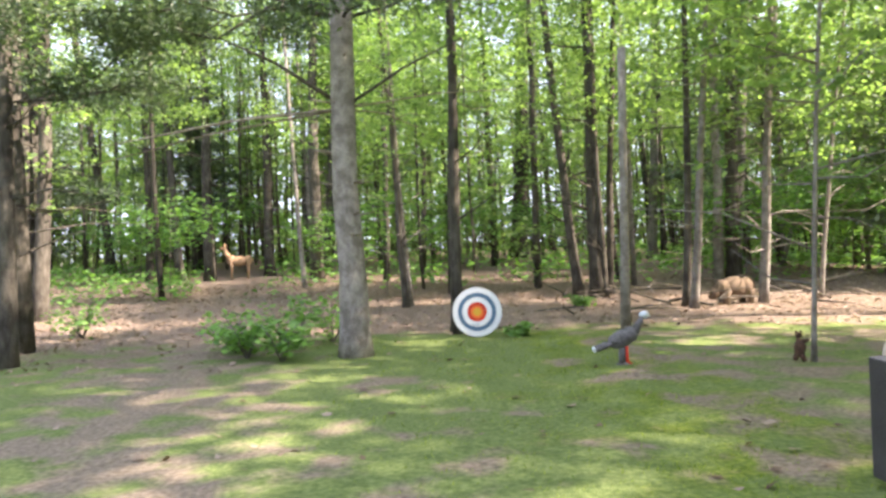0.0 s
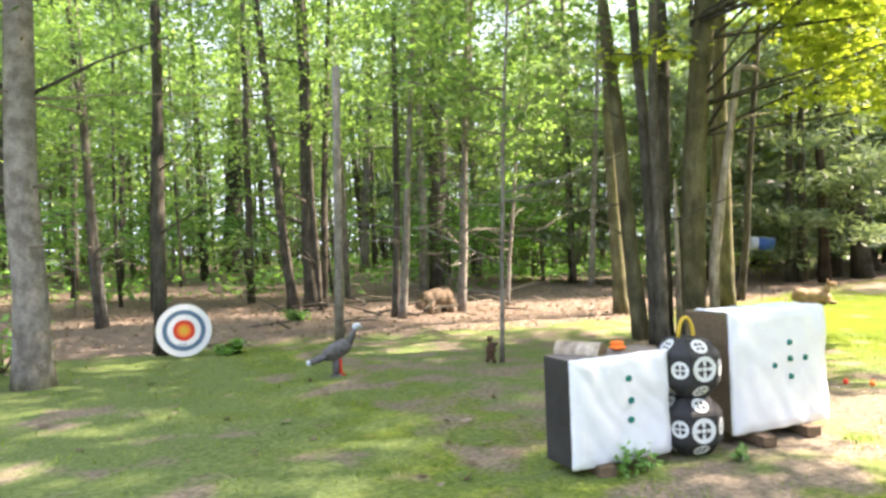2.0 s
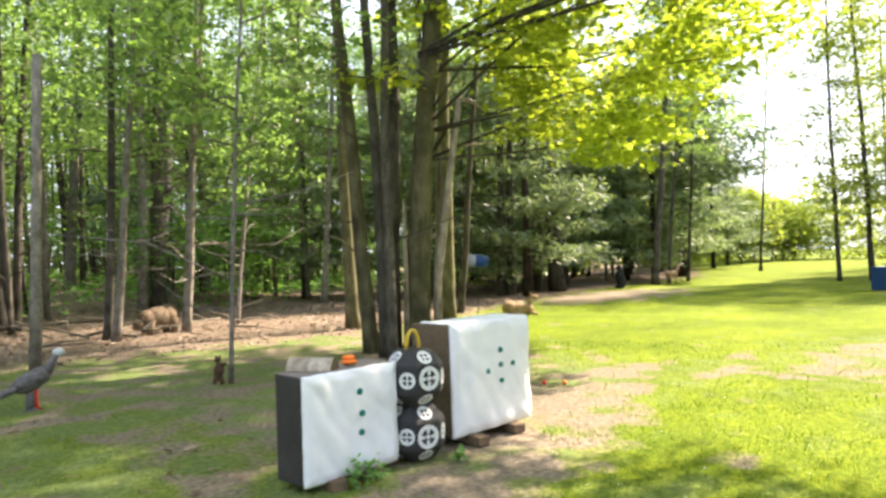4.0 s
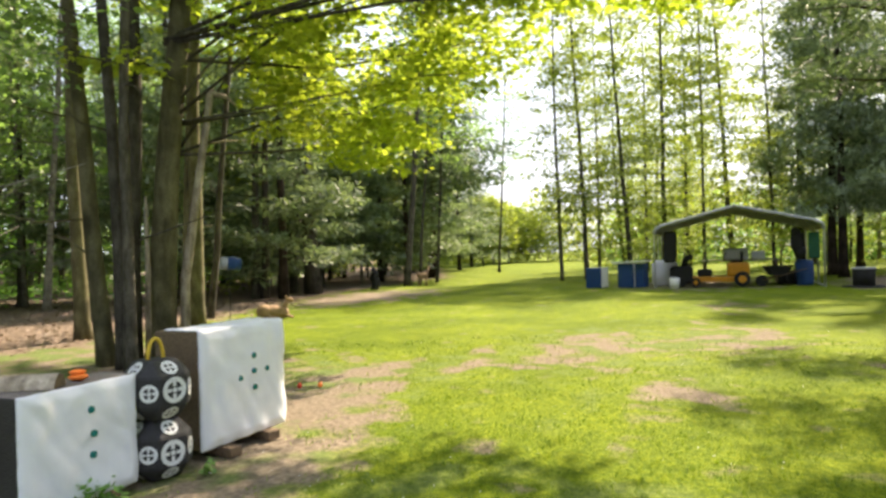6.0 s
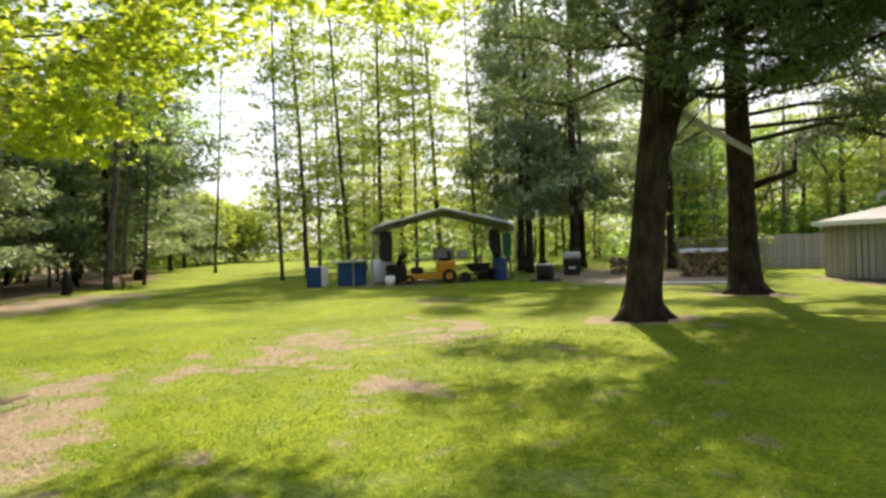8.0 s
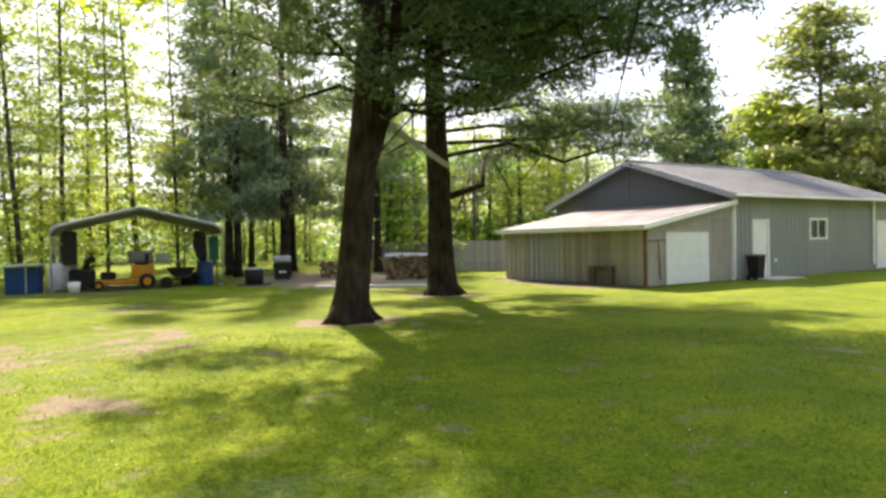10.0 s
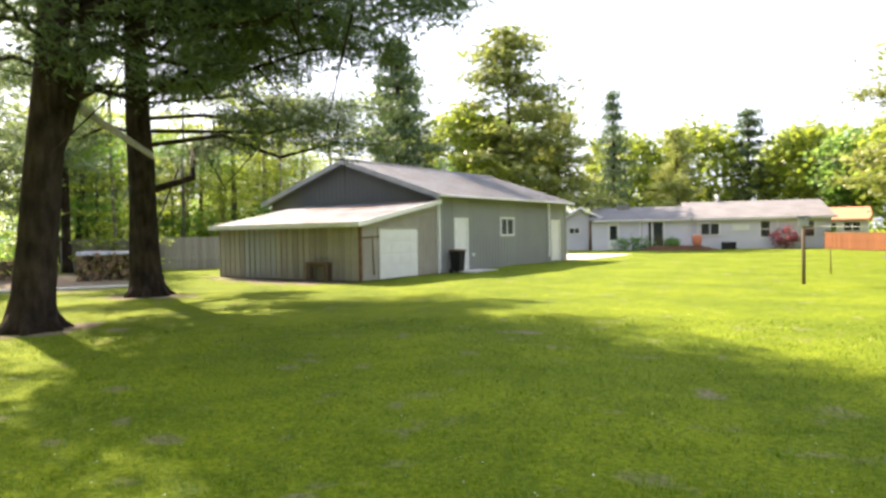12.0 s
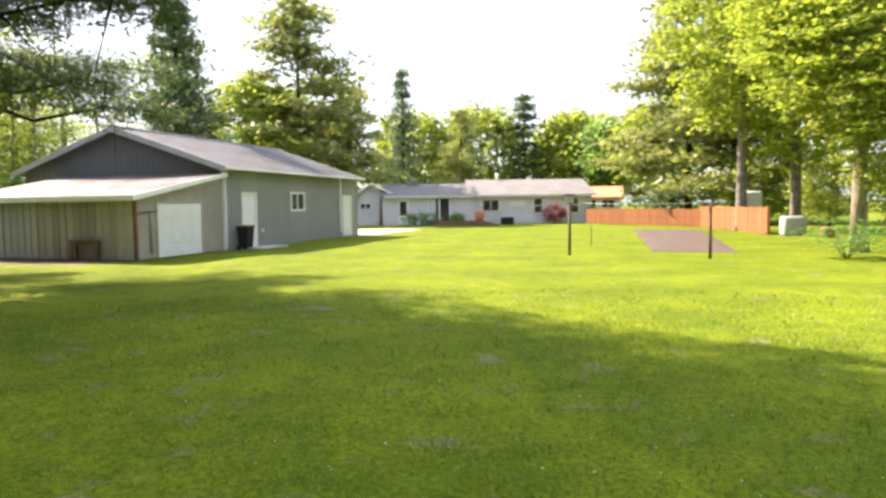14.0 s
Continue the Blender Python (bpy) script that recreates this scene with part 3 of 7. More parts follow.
# ---- pine with grey trunk beside the path, dead whorls and a few green boughs
def bough(parent, p0, p1, r, rs, mat_wood, mat_leaf, dens=1.0, size=0.09, start=0.35, name="bough", width=0.5, long=4.5):
    """A limb that carries needles or leaves on its outer part."""
    p0, p1 = Vector(p0), Vector(p1)
    ln = (p1 - p0).length
    bend = [Vector(rs.normal(size=3)) * 0.045 * ln for _ in range(3)]
    limb = part("limb", tube([p0, p0.lerp(p1, 0.28) + bend[0], p0.lerp(p1, 0.55) + bend[1], p0.lerp(p1, 0.8) + bend[2] * 0.6, p1], [r, r * 0.8, r * 0.6, r * 0.4, r * 0.2], 7), mat_wood, parent)
    for k in range(4):
        q = p0.lerp(p1, 0.35 + 0.15 * k)
        part("twig", tube([q, q + Vector(rs.normal(size=3)) * 0.16 * ln], [r * 0.3, r * 0.08], 5), mat_wood, parent)
    n = int(20 * ln * dens)
    t = rs.uniform(start, 1.05, n)
    side = (p1 - p0).cross(Vector((0, 0, 1))).normalized()
    w = rs.normal(size=n) * width * (1.2 - 0.6 * t)
    c = np.array([tuple(p0.lerp(p1, a) + side * b + Vector((0, 0, 0.1 * ln * a * (1 - a) - 0.1 * abs(b) + rs.normal() * 0.14))) for a, b in zip(t, w)])
    pts = (c[:, None, :] + rs.normal(size=(n, 40, 3)) * np.array((0.19, 0.19, 0.12))).reshape(-1, 3)
    ob = new(name, leaf_mesh(name, pts, size, mat_leaf, rs, 0.4, long))
    ob.parent = limb
    ob["kind"] = "stuff"
    return limb


def grey_pine():
    t = thing("pine_tree", pose(-1.31, 9.8, -0.05), "grey-trunked pine with dead side branches beside the path", "pine tree")
    r = random.Random(3)
    pts = [(0.013 * 0, 0, 0), (0.0, 0, 0.35), (0.0, 0, 1.2), (-0.06, 0, 2.4), (-0.04, 0, 3.7), (-0.02, 0.02, 5.2), (0.03, 0, 8.0), (0.05, 0, 14.0)]
    part("trunk", tube(pts, [0.27, 0.225, 0.2, 0.185, 0.175, 0.16, 0.13, 0.05], 18, wob=0.06, rng=r), BARK_GREY, t)
    for i in range(26):
        z, a, ln = r.choice((1.4, 1.75, 2.05, 2.5, 2.95, 3.6, 3.65, 4.3)), r.uniform(0, 6.28), r.uniform(0.08, 0.3)
        p = Vector((-0.04, 0, z))
        d = Vector((math.cos(a), math.sin(a), 0.15))
        part("branch_stub", tube([p + d * 0.14, p + d * (0.16 + ln)], [0.018, 0.008], 6), DEADWOOD, t)
    for end, rad in (((-1.9, -0.3, 4.7), 0.035), ((-3.2, -0.6, 3.1), 0.022), ((-2.9, 0.5, 3.4), 0.022), ((1.7, -0.2, 4.5), 0.03), ((1.0, 0.6, 3.4), 0.015), ((-4.4, 0.9, 3.0), 0.02), ((2.6, 0.5, 3.9), 0.015)):
        z = 3.6 if end[2] < 4.6 else 3.65
        mid = Vector((end[0] * 0.5, end[1] * 0.5, (z + end[2]) / 2 + 0.08))
        part("dead_branch", tube([(-0.05, 0, z), mid, end], [rad, rad * 0.7, 0.006], 6), DEADWOOD if end[2] < 4.2 else BARK_DARK, t)
    rs = np.random.RandomState(5)
    for p1 in ((-0.5, -1.6, 4.75), (0.5, -1.3, 4.9), (-2.6, -0.8, 5.2), (-3.4, 0.6, 5.0), (2.0, 0.5, 5.6), (-4.6, -0.6, 4.9), (-1.4, 1.2, 5.2)):
        bough(t, (0, 0, 4.9), p1, 0.03, rs, BARK_DARK, NEEDLE, 0.6, 0.034, 0.55)


grey_pine()


def left_pines():
    """Needled boughs of the trees beside the path."""
    t = thing("pine_tree", pose(-7.2, 11.6, -0.05), "pine with low needled boughs at the path", "pine tree")
    r, rs = random.Random(4), np.random.RandomState(6)
    part("trunk", tube(trunk_points(13, 0.02, 0.0, r, 0.05), [0.19 * (1 - 0.07 * i) for i in range(10)], 12, wob=0.08, rng=r), BARK_DARK, t)
    for p1 in ((1.6, -1.4, 4.3), (2.6, 0.2, 4.6), (-1.5, -1.2, 4.2), (1.2, 1.8, 4.9), (3.4, -1.4, 5.2)):
        bough(t, (0.05, 0, 4.3), p1, 0.03, rs, BARK_DARK, NEEDLE, 0.6, 0.034, 0.5)
    for a in (0.2, 1.2, 2.4, 3.3, 4.4, 5.5):
        z = 2 + a * 0.35
        part("dead_branch", tube([(0.03, 0, z), (1.1 * math.cos(a), 1.1 * math.sin(a), z + 0.15), (2.2 * math.cos(a), 2.2 * math.sin(a), z + 0.1)], [0.02, 0.014, 0.005], 5), DEADWOOD, t)


left_pines()

# ---- multi-stemmed maple at the corner of the lawn
rng = random.Random(11)
for i, (x, y, r, lx, ly) in enumerate(CLUMP):
    make_tree(x, y, r, lx, ly, 15, BARK_MAPLE if r > 0.1 else BARK_DARK, CROWN_WOODS, "mossy grey-green tree stem at the lawn corner", "tree", rng, 0.55, 0.8, 3, 1.25, "maple stems")


def maple():
    x, y = 7.92, 8.35
    t = thing("maple_tree", pose(x, y, -0.05), "mossy-barked maple with bright yellow-green spring leaves", "maple tree")
    r, rs = random.Random(12), np.random.RandomState(13)
    part("trunk", tube([(0, 0, 0), (0, 0, 0.3), (0.03, -0.03, 1.5), (0.11, -0.11, 3.2), (0.25, -0.23, 5), (0.5, -0.4, 9), (0.7, -0.6, 14)], [0.28, 0.215, 0.195, 0.18, 0.165, 0.12, 0.04], 16, wob=0.07, rng=r), BARK_MAPLE, t)
    part("stem", tube([(-0.32, 0.28, 0), (-0.30, 0.26, 1.5), (-0.22, 0.2, 4), (-0.1, 0.3, 9)], [0.15, 0.12, 0.10, 0.05], 12, wob=0.08, rng=r), BARK_DARK, t)
    part("broken_stem", tube([(0.36, -0.12, 0), (0.30, -0.2, 1.2), (0.46, -0.34, 2.6), (0.66, -0.5, 4.3)], [0.085, 0.08, 0.07, 0.055], 8, wob=0.1, rng=r), BARK_PALE, t)
    part("broken_top", tube([(0.64, -0.48, 4.26), (0.84, -0.64, 4.2), (1.02, -0.78, 4.02)], [0.05, 0.035, 0.01], 6, wob=0.15, rng=r), BARK_PALE, t)
    part("dead_stem", tube([(-0.55, -0.3, 0), (-0.5, -0.28, 1.4), (-0.53, -0.3, 2.5)], [0.05, 0.04, 0.02], 8, wob=0.15, rng=r), BARK_PALE, t)
    masses = ((1.7, -1.5, 4.1, 1.3, 1.2, 0.8), (3.4, -2.0, 3.7, 1.2, 1.2, 0.7), (2.7, -3.4, 4.6, 1.4, 1.2, 0.8), (0.9, -1.8, 5.3, 1.3, 1.3, 0.8), (4.5, -1.4, 4.5, 1.4, 1.2, 0.9), (3.8, -3.9, 5.4, 1.4, 1.2, 0.8),
              (1.6, -3.9, 5.8, 1.4, 1.4, 0.7), (5.4, -2.6, 5.6, 1.3, 1.3, 1.0), (3.2, -0.6, 5.2, 1.4, 1.2, 0.9), (1.0, 0.3, 6.4, 1.8, 1.6, 1.0), (4.6, -0.2, 6.4, 1.7, 1.5, 1.1), (2.6, -2.2, 6.6, 1.8, 1.6, 0.9))
    for cx, cy, cz, rx, ry, rz in masses:
        limb = part("limb", tube([(0.08, -0.08, cz * r.uniform(0.55, 0.95)), (cx * 0.5, cy * 0.5, cz * r.uniform(0.85, 1.0)), (cx, cy, cz), (cx * 1.25, cy * 1.25, cz + 0.1)], [0.028, 0.02, 0.013, 0.005], 7), BARK_DARK, t)
        pts = clumps(rs, 50, 20, (0.2, 0.2, 0.045), ellipsoid(rx, ry, rz, 0.2)) + np.array((cx, cy, cz))
        ob = new("leaves", lobed_mesh("leaves", pts, 0.15, LEAF_MAPLE, rs, 0.6))
        ob.parent = limb
    for cx, cy, cz, rx, ry, rz, n in ((0.9, -6.3, 5.1, 1.3, 1.3, 0.35, 60), (1.2, -7.7, 4.95, 1.2, 1.2, 0.3, 55), (0.7, -8.8, 5.2, 1.0, 0.8, 0.3, 30), (1.2, -5.0, 5.6, 1.3, 1.2, 0.4, 60), (-1.0, -0.3, 4.4, 0.8, 0.6, 0.2, 14)):
        limb = part("limb", tube([(0.1, -0.1, min(5.0, cz)), (cx * 0.6, cy * 0.5, cz + 0.2), (cx, cy, cz)], [0.04, 0.025, 0.008], 7), BARK_DARK, t)
        pts = clumps(rs, n, 14, (0.2, 0.2, 0.06), ellipsoid(rx, ry, rz, 0.2)) + np.array((cx, cy, cz))
        ob = new("leaves", lobed_mesh("leaves", pts, 0.15, LEAF_MAPLE, rs, 0.6))
        ob.parent = limb


maple()
# unseen crowns added overhead so the path and targets lie in dappled shade
SHADE_CROWN = crown_mesh("high_crown", 84, 11, (0.45, 0.45, 0.25), ellipsoid(3.0, 2.4, 1.7), 0.24, LEAF_MAPLE, 81)
for ob in [o for o in bpy.data.objects if o.name.startswith("maple_tree")][:1]:
    for cx, cy, cz, k in ((2.6, 0.2, 9.4, 1.0), (-0.5, 1.6, 11.0, 1.1), (4.8, 1.4, 9.8, 1.0), (2.0, -3.0, 9.2, 0.95), (4.4, -4.0, 9.8, 0.95), (5.4, -5.6, 10.4, 0.9), (-3.0, -1.5, 9.6, 1.0), (0.1, -6.3, 10.0, 1.0), (-2.4, -5.3, 9.5, 1.0), (1.6, -8.3, 11.0, 0.95), (-2.0, -3.4, 10.2, 1.0), (-3.9, -7.3, 9.2, 0.9)):
        piece("high_crown", SHADE_CROWN, ob, pose(cx, cy, cz, 0, 0, cx * 40) @ Matrix.Diagonal((k, k, k, 1)))


# ---- two big pines on the lawn
def big_pine(x, y, r, lx, ly, fork, boughs, top, label, seed, off):
    t = thing("pine_tree", pose(x, y, -0.05), label, "pine tree", "lawn pines")
    rg, rs = random.Random(seed), np.random.RandomState(seed)
    pts, rad = [(0, 0, 0), (0, 0, 0.22), (lx * 0.5, ly * 0.5, 0.6)], [r * 1.55, r * 1.2, r * 1.02]
    for z in (1.5, 2.5, 3.4, 4.4, 6, 9, top):
        pts.append((lx * min(z, 6) + rg.uniform(-0.03, 0.03), ly * min(z, 6), z))
        rad.append(r * (1 - 0.85 * z / (top + 2)))
    part("trunk", tube(pts, rad, 22, wob=0.09, rng=rg), BARK_PINE, t)
    for a in (0.4, 1.9, 2.7, 3.6, 4.5, 5.6):
        d = Vector((math.cos(a), math.sin(a), 0))
        part("root", tube([d * r * 0.8 + Vector((0, 0, 0.3)), d * r * 1.4 + Vector((0, 0, 0.08)), d * r * 2.1 + Vector((0, 0, -0.04))], [r * 0.35, r * 0.26, r * 0.1], 9, wob=0.12, rng=rg), BARK_PINE, t)
    if fork:
        part("second_stem", tube(fork, [r * 0.36, r * 0.42, r * 0.40, r * 0.36, r * 0.18], 14, wob=0.08, rng=rg), BARK_PINE, t)
    for p0z, p1, lr in boughs:
        bough(t, (lx * p0z, ly * p0z, p0z), p1, lr, rs, BARK_PINE, NEEDLE, 0.66, 0.038, 0.38, width=0.58)
    s = 1.15
    # crowns above view; lower two added for lawn shade, off shifts where it falls
    piece("crown", CROWN_PINE[seed % 3], t, pose(lx * 6 - 0.8, ly * 6 + off, top - 2.5, 0, 0, 40) @ Matrix.Diagonal((s, s, s, 1)))
    piece("crown", CROWN_PINE[(seed + 1) % 3], t, pose(lx * 6 - 0.6, ly * 6 + off, 10.2, 0, 0, 130) @ Matrix.Diagonal((1.05, 1.0, 0.5, 1)))
    piece("crown", CROWN_PINE[(seed + 2) % 3], t, pose(lx * 6 - 0.8, ly * 6 + off, 8.2, 0, 0, 220) @ Matrix.Diagonal((1.05, 0.95, 0.3, 1)))
    return t


big_pine(12.94, -3.54, 0.335, -0.03, -0.085, [(-0.08, -0.32, 2.7), (-0.15, -0.52, 3.4), (-0.2, -0.78, 4.3), (-0.24, -0.95, 5.6), (-0.3, -1.4, 11.0)],
         ((3.7, (-3.4, -1.9, 4.2), 0.07), (4.6, (-6.3, -3.6, 5.0), 0.075), (4.8, (-4.2, -4.2, 4.7), 0.06), (5.2, (-3.8, -2.8, 5.3), 0.06), (5.0, (-1.2, -4.6, 4.9), 0.06),
          (4.9, (-3.2, 1.6, 5.0), 0.05), (5.2, (-0.8, 2.6, 5.2), 0.05), (5.4, (-5.4, -1.2, 5.9), 0.05), (5.6, (-2.6, -5.2, 5.7), 0.06), (5.8, (-6.6, -2.2, 5.7), 0.05), (6.0, (-3.4, 3.2, 6.2), 0.05), (4.4, (2.0, 2.6, 4.6), 0.05), (4.6, (-2.2, -0.6, 4.5), 0.04), (5.3, (-5.2, -4.6, 5.3), 0.05)),
         16, "massive dark-barked pine with a forked stem on the lawn", 21, -2.6)
big_pine(17.74, -7.54, 0.38, 0.01, 0.02, None,
         ((3.9, (-5.0, -3.9, 3.75), 0.07), (4.3, (-3.2, -4.4, 4.6), 0.06), (4.6, (-1.4, -5.2, 4.9), 0.06), (5.0, (-4.0, -1.0, 5.4), 0.06), (2.7, (2.6, -4.0, 4.9), 0.11), (5.4, (1.0, 3.0, 5.6), 0.06), (5.0, (-3.6, -5.4, 5.0), 0.05), (5.6, (2.4, -3.0, 6.0), 0.05), (4.2, (3.2, 1.4, 4.4), 0.05), (6.0, (-4.6, -3.0, 6.4), 0.05)),
         17, "big dark-barked pine with broad roots on the lawn", 22, -0.4)
part_board = thing("hanging_board", look((12.55, -4.3, 3.72), (16.6, -7.3, 3.48)), "weathered grey board fixed between two pines", "board")
part("board", box(-0.02, 0.02, -0.07, 0.07, -5.0, 0), TIMBER_GREY, part_board)

# ---- deeper woods: thin stems and leaves
rng = random.Random(23)
STEM = [mesh_of("trunk", tube(trunk_points(14, 0, 0, rng, 0.07), [q * (1 - 0.075 * i) for i in range(10)], 8, wob=0.1, rng=rng), [BARK_DARK, BARK_GREY, BARK_DARK][k % 3]) for k, q in enumerate((0.06, 0.08, 0.1, 0.12, 0.15, 0.19))]


def in_gap(x, y):
    """The open view down the lawn stays free of trees."""
    return math.hypot(x, y) > 20 and 65.5 < math.degrees(math.atan2(x, y)) < 77.0


def forest_tree(x, y, crowns, label, group, c_from=4.0, c_step=4.2, count=2, scale=1.0, stem=None):
    z = ground_z(x, y) - 0.05
    t = thing("tree", pose(x, y, z, rng.uniform(-2.5, 2.5), rng.uniform(-2.5, 2.5), rng.uniform(0, 360)), label, "tree", group)
    piece("trunk", stem or rng.choice(STEM), t, Matrix.Diagonal((1, 1, min(1.0, (c_from + c_step * (count - 1) + 2.4) / 14) if y < 12 or x > 22 else 1.0, 1)))
    for c in range(count):
        s = scale * rng.uniform(0.8, 1.2)
        piece("crown", rng.choice(crowns), t, pose(rng.uniform(-0.6, 0.6), rng.uniform(-0.6, 0.6), c_from + c * c_step + rng.uniform(-0.8, 0.8), 0, 0, rng.uniform(0, 360)) @ Matrix.Diagonal((s, s, s * 0.9, 1)))
    # extra top crown, added to darken the wood below
    if group == "forest trees" and y > 24:
        piece("crown", rng.choice(crowns), t, pose(0, 0, 13.2, 0, 0, rng.uniform(0, 360)) @ Matrix.Diagonal((1.15, 1.15, 0.7, 1)))


placed = 0
while placed < 165:
    x, y = rng.uniform(-34, 40), rng.uniform(17, 62)
    if y < woods_edge(x) + 5.5 or abs(x + 2.2 + (y - 4) * 0.27) < 1.6 and y < 34 or (math.hypot(x, y) < 32 and -20.5 < math.degrees(math.atan2(x, y)) < -13.5):
        continue
    forest_tree(x, y, CROWN_WOODS, "thin leafy forest tree among leaf litter", "forest trees", rng.uniform(3.0, 8.0), 4.0, 2 if y > 30 else 1)
    placed += 1
for k in range(46):
    x, y = rng.uniform(-22, 30), rng.uniform(18, 44)
    if y < woods_edge(x) + 6 or (math.hypot(x, y) < 34 and -21 < math.degrees(math.atan2(x, y)) < -13):
        continue
    t = thing("sapling", pose(x, y, ground_z(x, y) - 0.03), "leafy green sapling in the understorey", "sapling", "saplings")
    h = rng.uniform(1.8, 3.6)
    part("stem", tube([(0, 0, 0), (0.05, 0.02, h * 0.5), (0.1, 0, h)], [0.02, 0.015, 0.006], 6), BARK_GREY, t)
    piece("leaves", rng.choice(CROWN_LOW), t, pose(0.05, 0, h * 0.85, 0, 0, rng.uniform(0, 360)) @ Matrix.Diagonal((0.9, 0.9, 0.8, 1)))

bm, placed = bmesh.new(), 0
while placed < 305:
    x, y = rng.uniform(-30, 32), rng.uniform(31, 60)
    if y < woods_edge(x) + 9 or (math.hypot(x, y) < 32 and -20.5 < math.degrees(math.atan2(x, y)) < -13.5):
        continue
    z, q, dx, dy = ground_z(x, y) - 0.05, rng.uniform(0.03, 0.075), rng.uniform(-0.8, 0.8), rng.uniform(-0.8, 0.8)
    tube([(x, y, z), (x + dx * 0.5 + rng.uniform(-0.1, 0.1), y + dy * 0.4, z + 4), (x + dx * 0.6, y + dy * 0.6, z + 8), (x + dx, y + dy, z + 12)], [q * 1.2, q, q * 0.8, q * 0.4], 6, bm)
    placed += 1
tagged(part("thin_stems", bm, BARK_DARK), "crowd of thin dark stems deep in the wood", "stems", kind="stuff")

# edge of the wood along the far lawn, and trees round the lawn's far end
for k in range(26):
    x = rng.uniform(22, 62)
    y = woods_edge(x) + rng.uniform(2.0, 12)
    if in_gap(x, y):
        continue
    if rng.random() < 0.45:
        t = make_tree(x, y, rng.uniform(0.12, 0.22), 0, 0, 13, BARK_PINE, CROWN_PINE, "dark pine at the edge of the lawn", "pine tree", rng, 0.42, rng.uniform(0.7, 0.95), 3, 1.3, "edge pines")
    else:
        forest_tree(x, y, CROWN_SLIM if rng.random() < 0.4 else CROWN_WOODS, "leafy tree at the edge of the lawn", "edge trees", 4.0)
for x, y, s in ((17, 17.5, 0.8), (20, 20, 0.9), (24, 19.5, 0.9), (28, 19, 0.8), (15, 22, 0.8), (31, 21, 0.9), (12, 27, 0.8), (-16, 26, 0.8), (-12, 33, 0.9)):
    make_tree(x, y, 0.16, 0.0, 0.0, 12, BARK_DARK, CROWN_PINE_PALE if x > 14 else CROWN_PINE, "soft-needled pine among the forest trees", "pine tree", rng, 0.4, s, 6, 1.3, "forest pines")
for x, y, s in ((20.0, 15.2, 0.75), (23.6, 18.0, 0.8), (33, 18.5, 0.9)):
    make_tree(x, y, 0.18, 0.0, 0.0, 11, BARK_PINE, CROWN_PINE_PALE, "soft-needled pine at the edge of the lawn", "pine tree", rng, 0.4, s, 3, 1.3, "edge pines")
for x, y, h, s in ((32.1, 16.4, 11.5, 0.75), (42.8, 19.6, 12, 0.9), (53.6, 22.4, 11, 0.95), (54.8, 25.0, 13, 1.0), (48.5, 22.8, 12.5, 0.9), (64.5, 25.6, 10.5, 1.0)):
    make_tree(x, y, 0.17, 0.0, 0.0, h, BARK_PINE, CROWN_PINE_PALE, "soft grey-green pine where the lawn runs between the woods", "pine tree", rng, 0.4, s, 3, 1.3, "far lawn pines")
for x, y in ((68.5, 25.8), (74.0, 26.6), (80.5, 27.0), (86.0, 27.5)):
    forest_tree(x, y, CROWN_FAR, "pale leafy tree at the far end of the lawn", "far trees", 4.2, 3.0, 1, 0.8)
make_tree(37, 17.2, 0.3, 0, 0, 17, BARK_PINE, CROWN_PINE, "tall dark pine beside the open lawn", "pine tree", rng, 0.6, 1.25, 4, 1.3, "edge pines")
for x, y in ((60, 29), (66, 32), (84, 27), (86, 34), (88, 24), (92, 28)):
    forest_tree(x, y, CROWN_ROUND if rng.random() < 0.5 else CROWN_SLIM, "leafy tree at the far end of the lawn", "far trees", 3.6, 3.0, 1, 0.85)
for k in range(26):
    x, y = rng.uniform(41, 62), rng.uniform(-26, 11)
    if in_gap(x, y):
        continue
    forest_tree(x, y, CROWN_SLIM, "airy leafy tree behind the carport", "far trees", 3.4, 4.6, 2, 0.9)
for x, y, s in ((37, -7, 0.95), (44, -13, 1.1), (35, -3.5, 0.8), (46, -6, 1.1)):
    make_tree(x, y, 0.21, 0, 0, 16, BARK_PINE, CROWN_PINE_PALE, "dark-needled pine beyond the woodpile", "pine tree", rng, 0.5, s, 5, 1.3, "pines")
for k in range(28):
    x, y = rng.uniform(26, 52), rng.uniform(-34, -16)
    if x < 30 and y < -17:
        continue
    forest_tree(x, y, [CROWN_LOW[0], CROWN_SLIM[0], CROWN_SLIM[1]], "bright leafy young tree behind the garage", "garage trees", 2.6, 3.6, 2, 0.9)

for k in range(15):
    x, y = rng.uniform(30, 44), rng.uniform(-25, -11)
    forest_tree(x, y, [CROWN_SLIM[0], CROWN_SLIM[1], CROWN_LOW[1]], "yellow-green leafy tree behind the woodpile", "fence trees", 2.8, 3.6, 2, 0.95)

# trees behind garage and house: place, height, crown, scale


def conical(r, half):
    """boughs in rough whorls, widest low down"""
    def go(rs, n):
        k = rs.uniform(0, 1, n) ** 1.35
        k = np.round(k * 11) / 11 * 0.4 + k * 0.6
        a, q = rs.uniform(0, 2 * np.pi, n), rs.uniform(0.1, 1, n) ** 0.6
        reach = r * (1.02 - k) ** 0.6 * (0.66 + 0.3 * np.sin(3 * a + 17 * k) + 0.16 * np.sin(5 * a - 31 * k)) * q
        return np.stack([reach * np.cos(a), reach * np.sin(a), (2 * k - 1) * half - 0.12 * reach], 1)
    return go


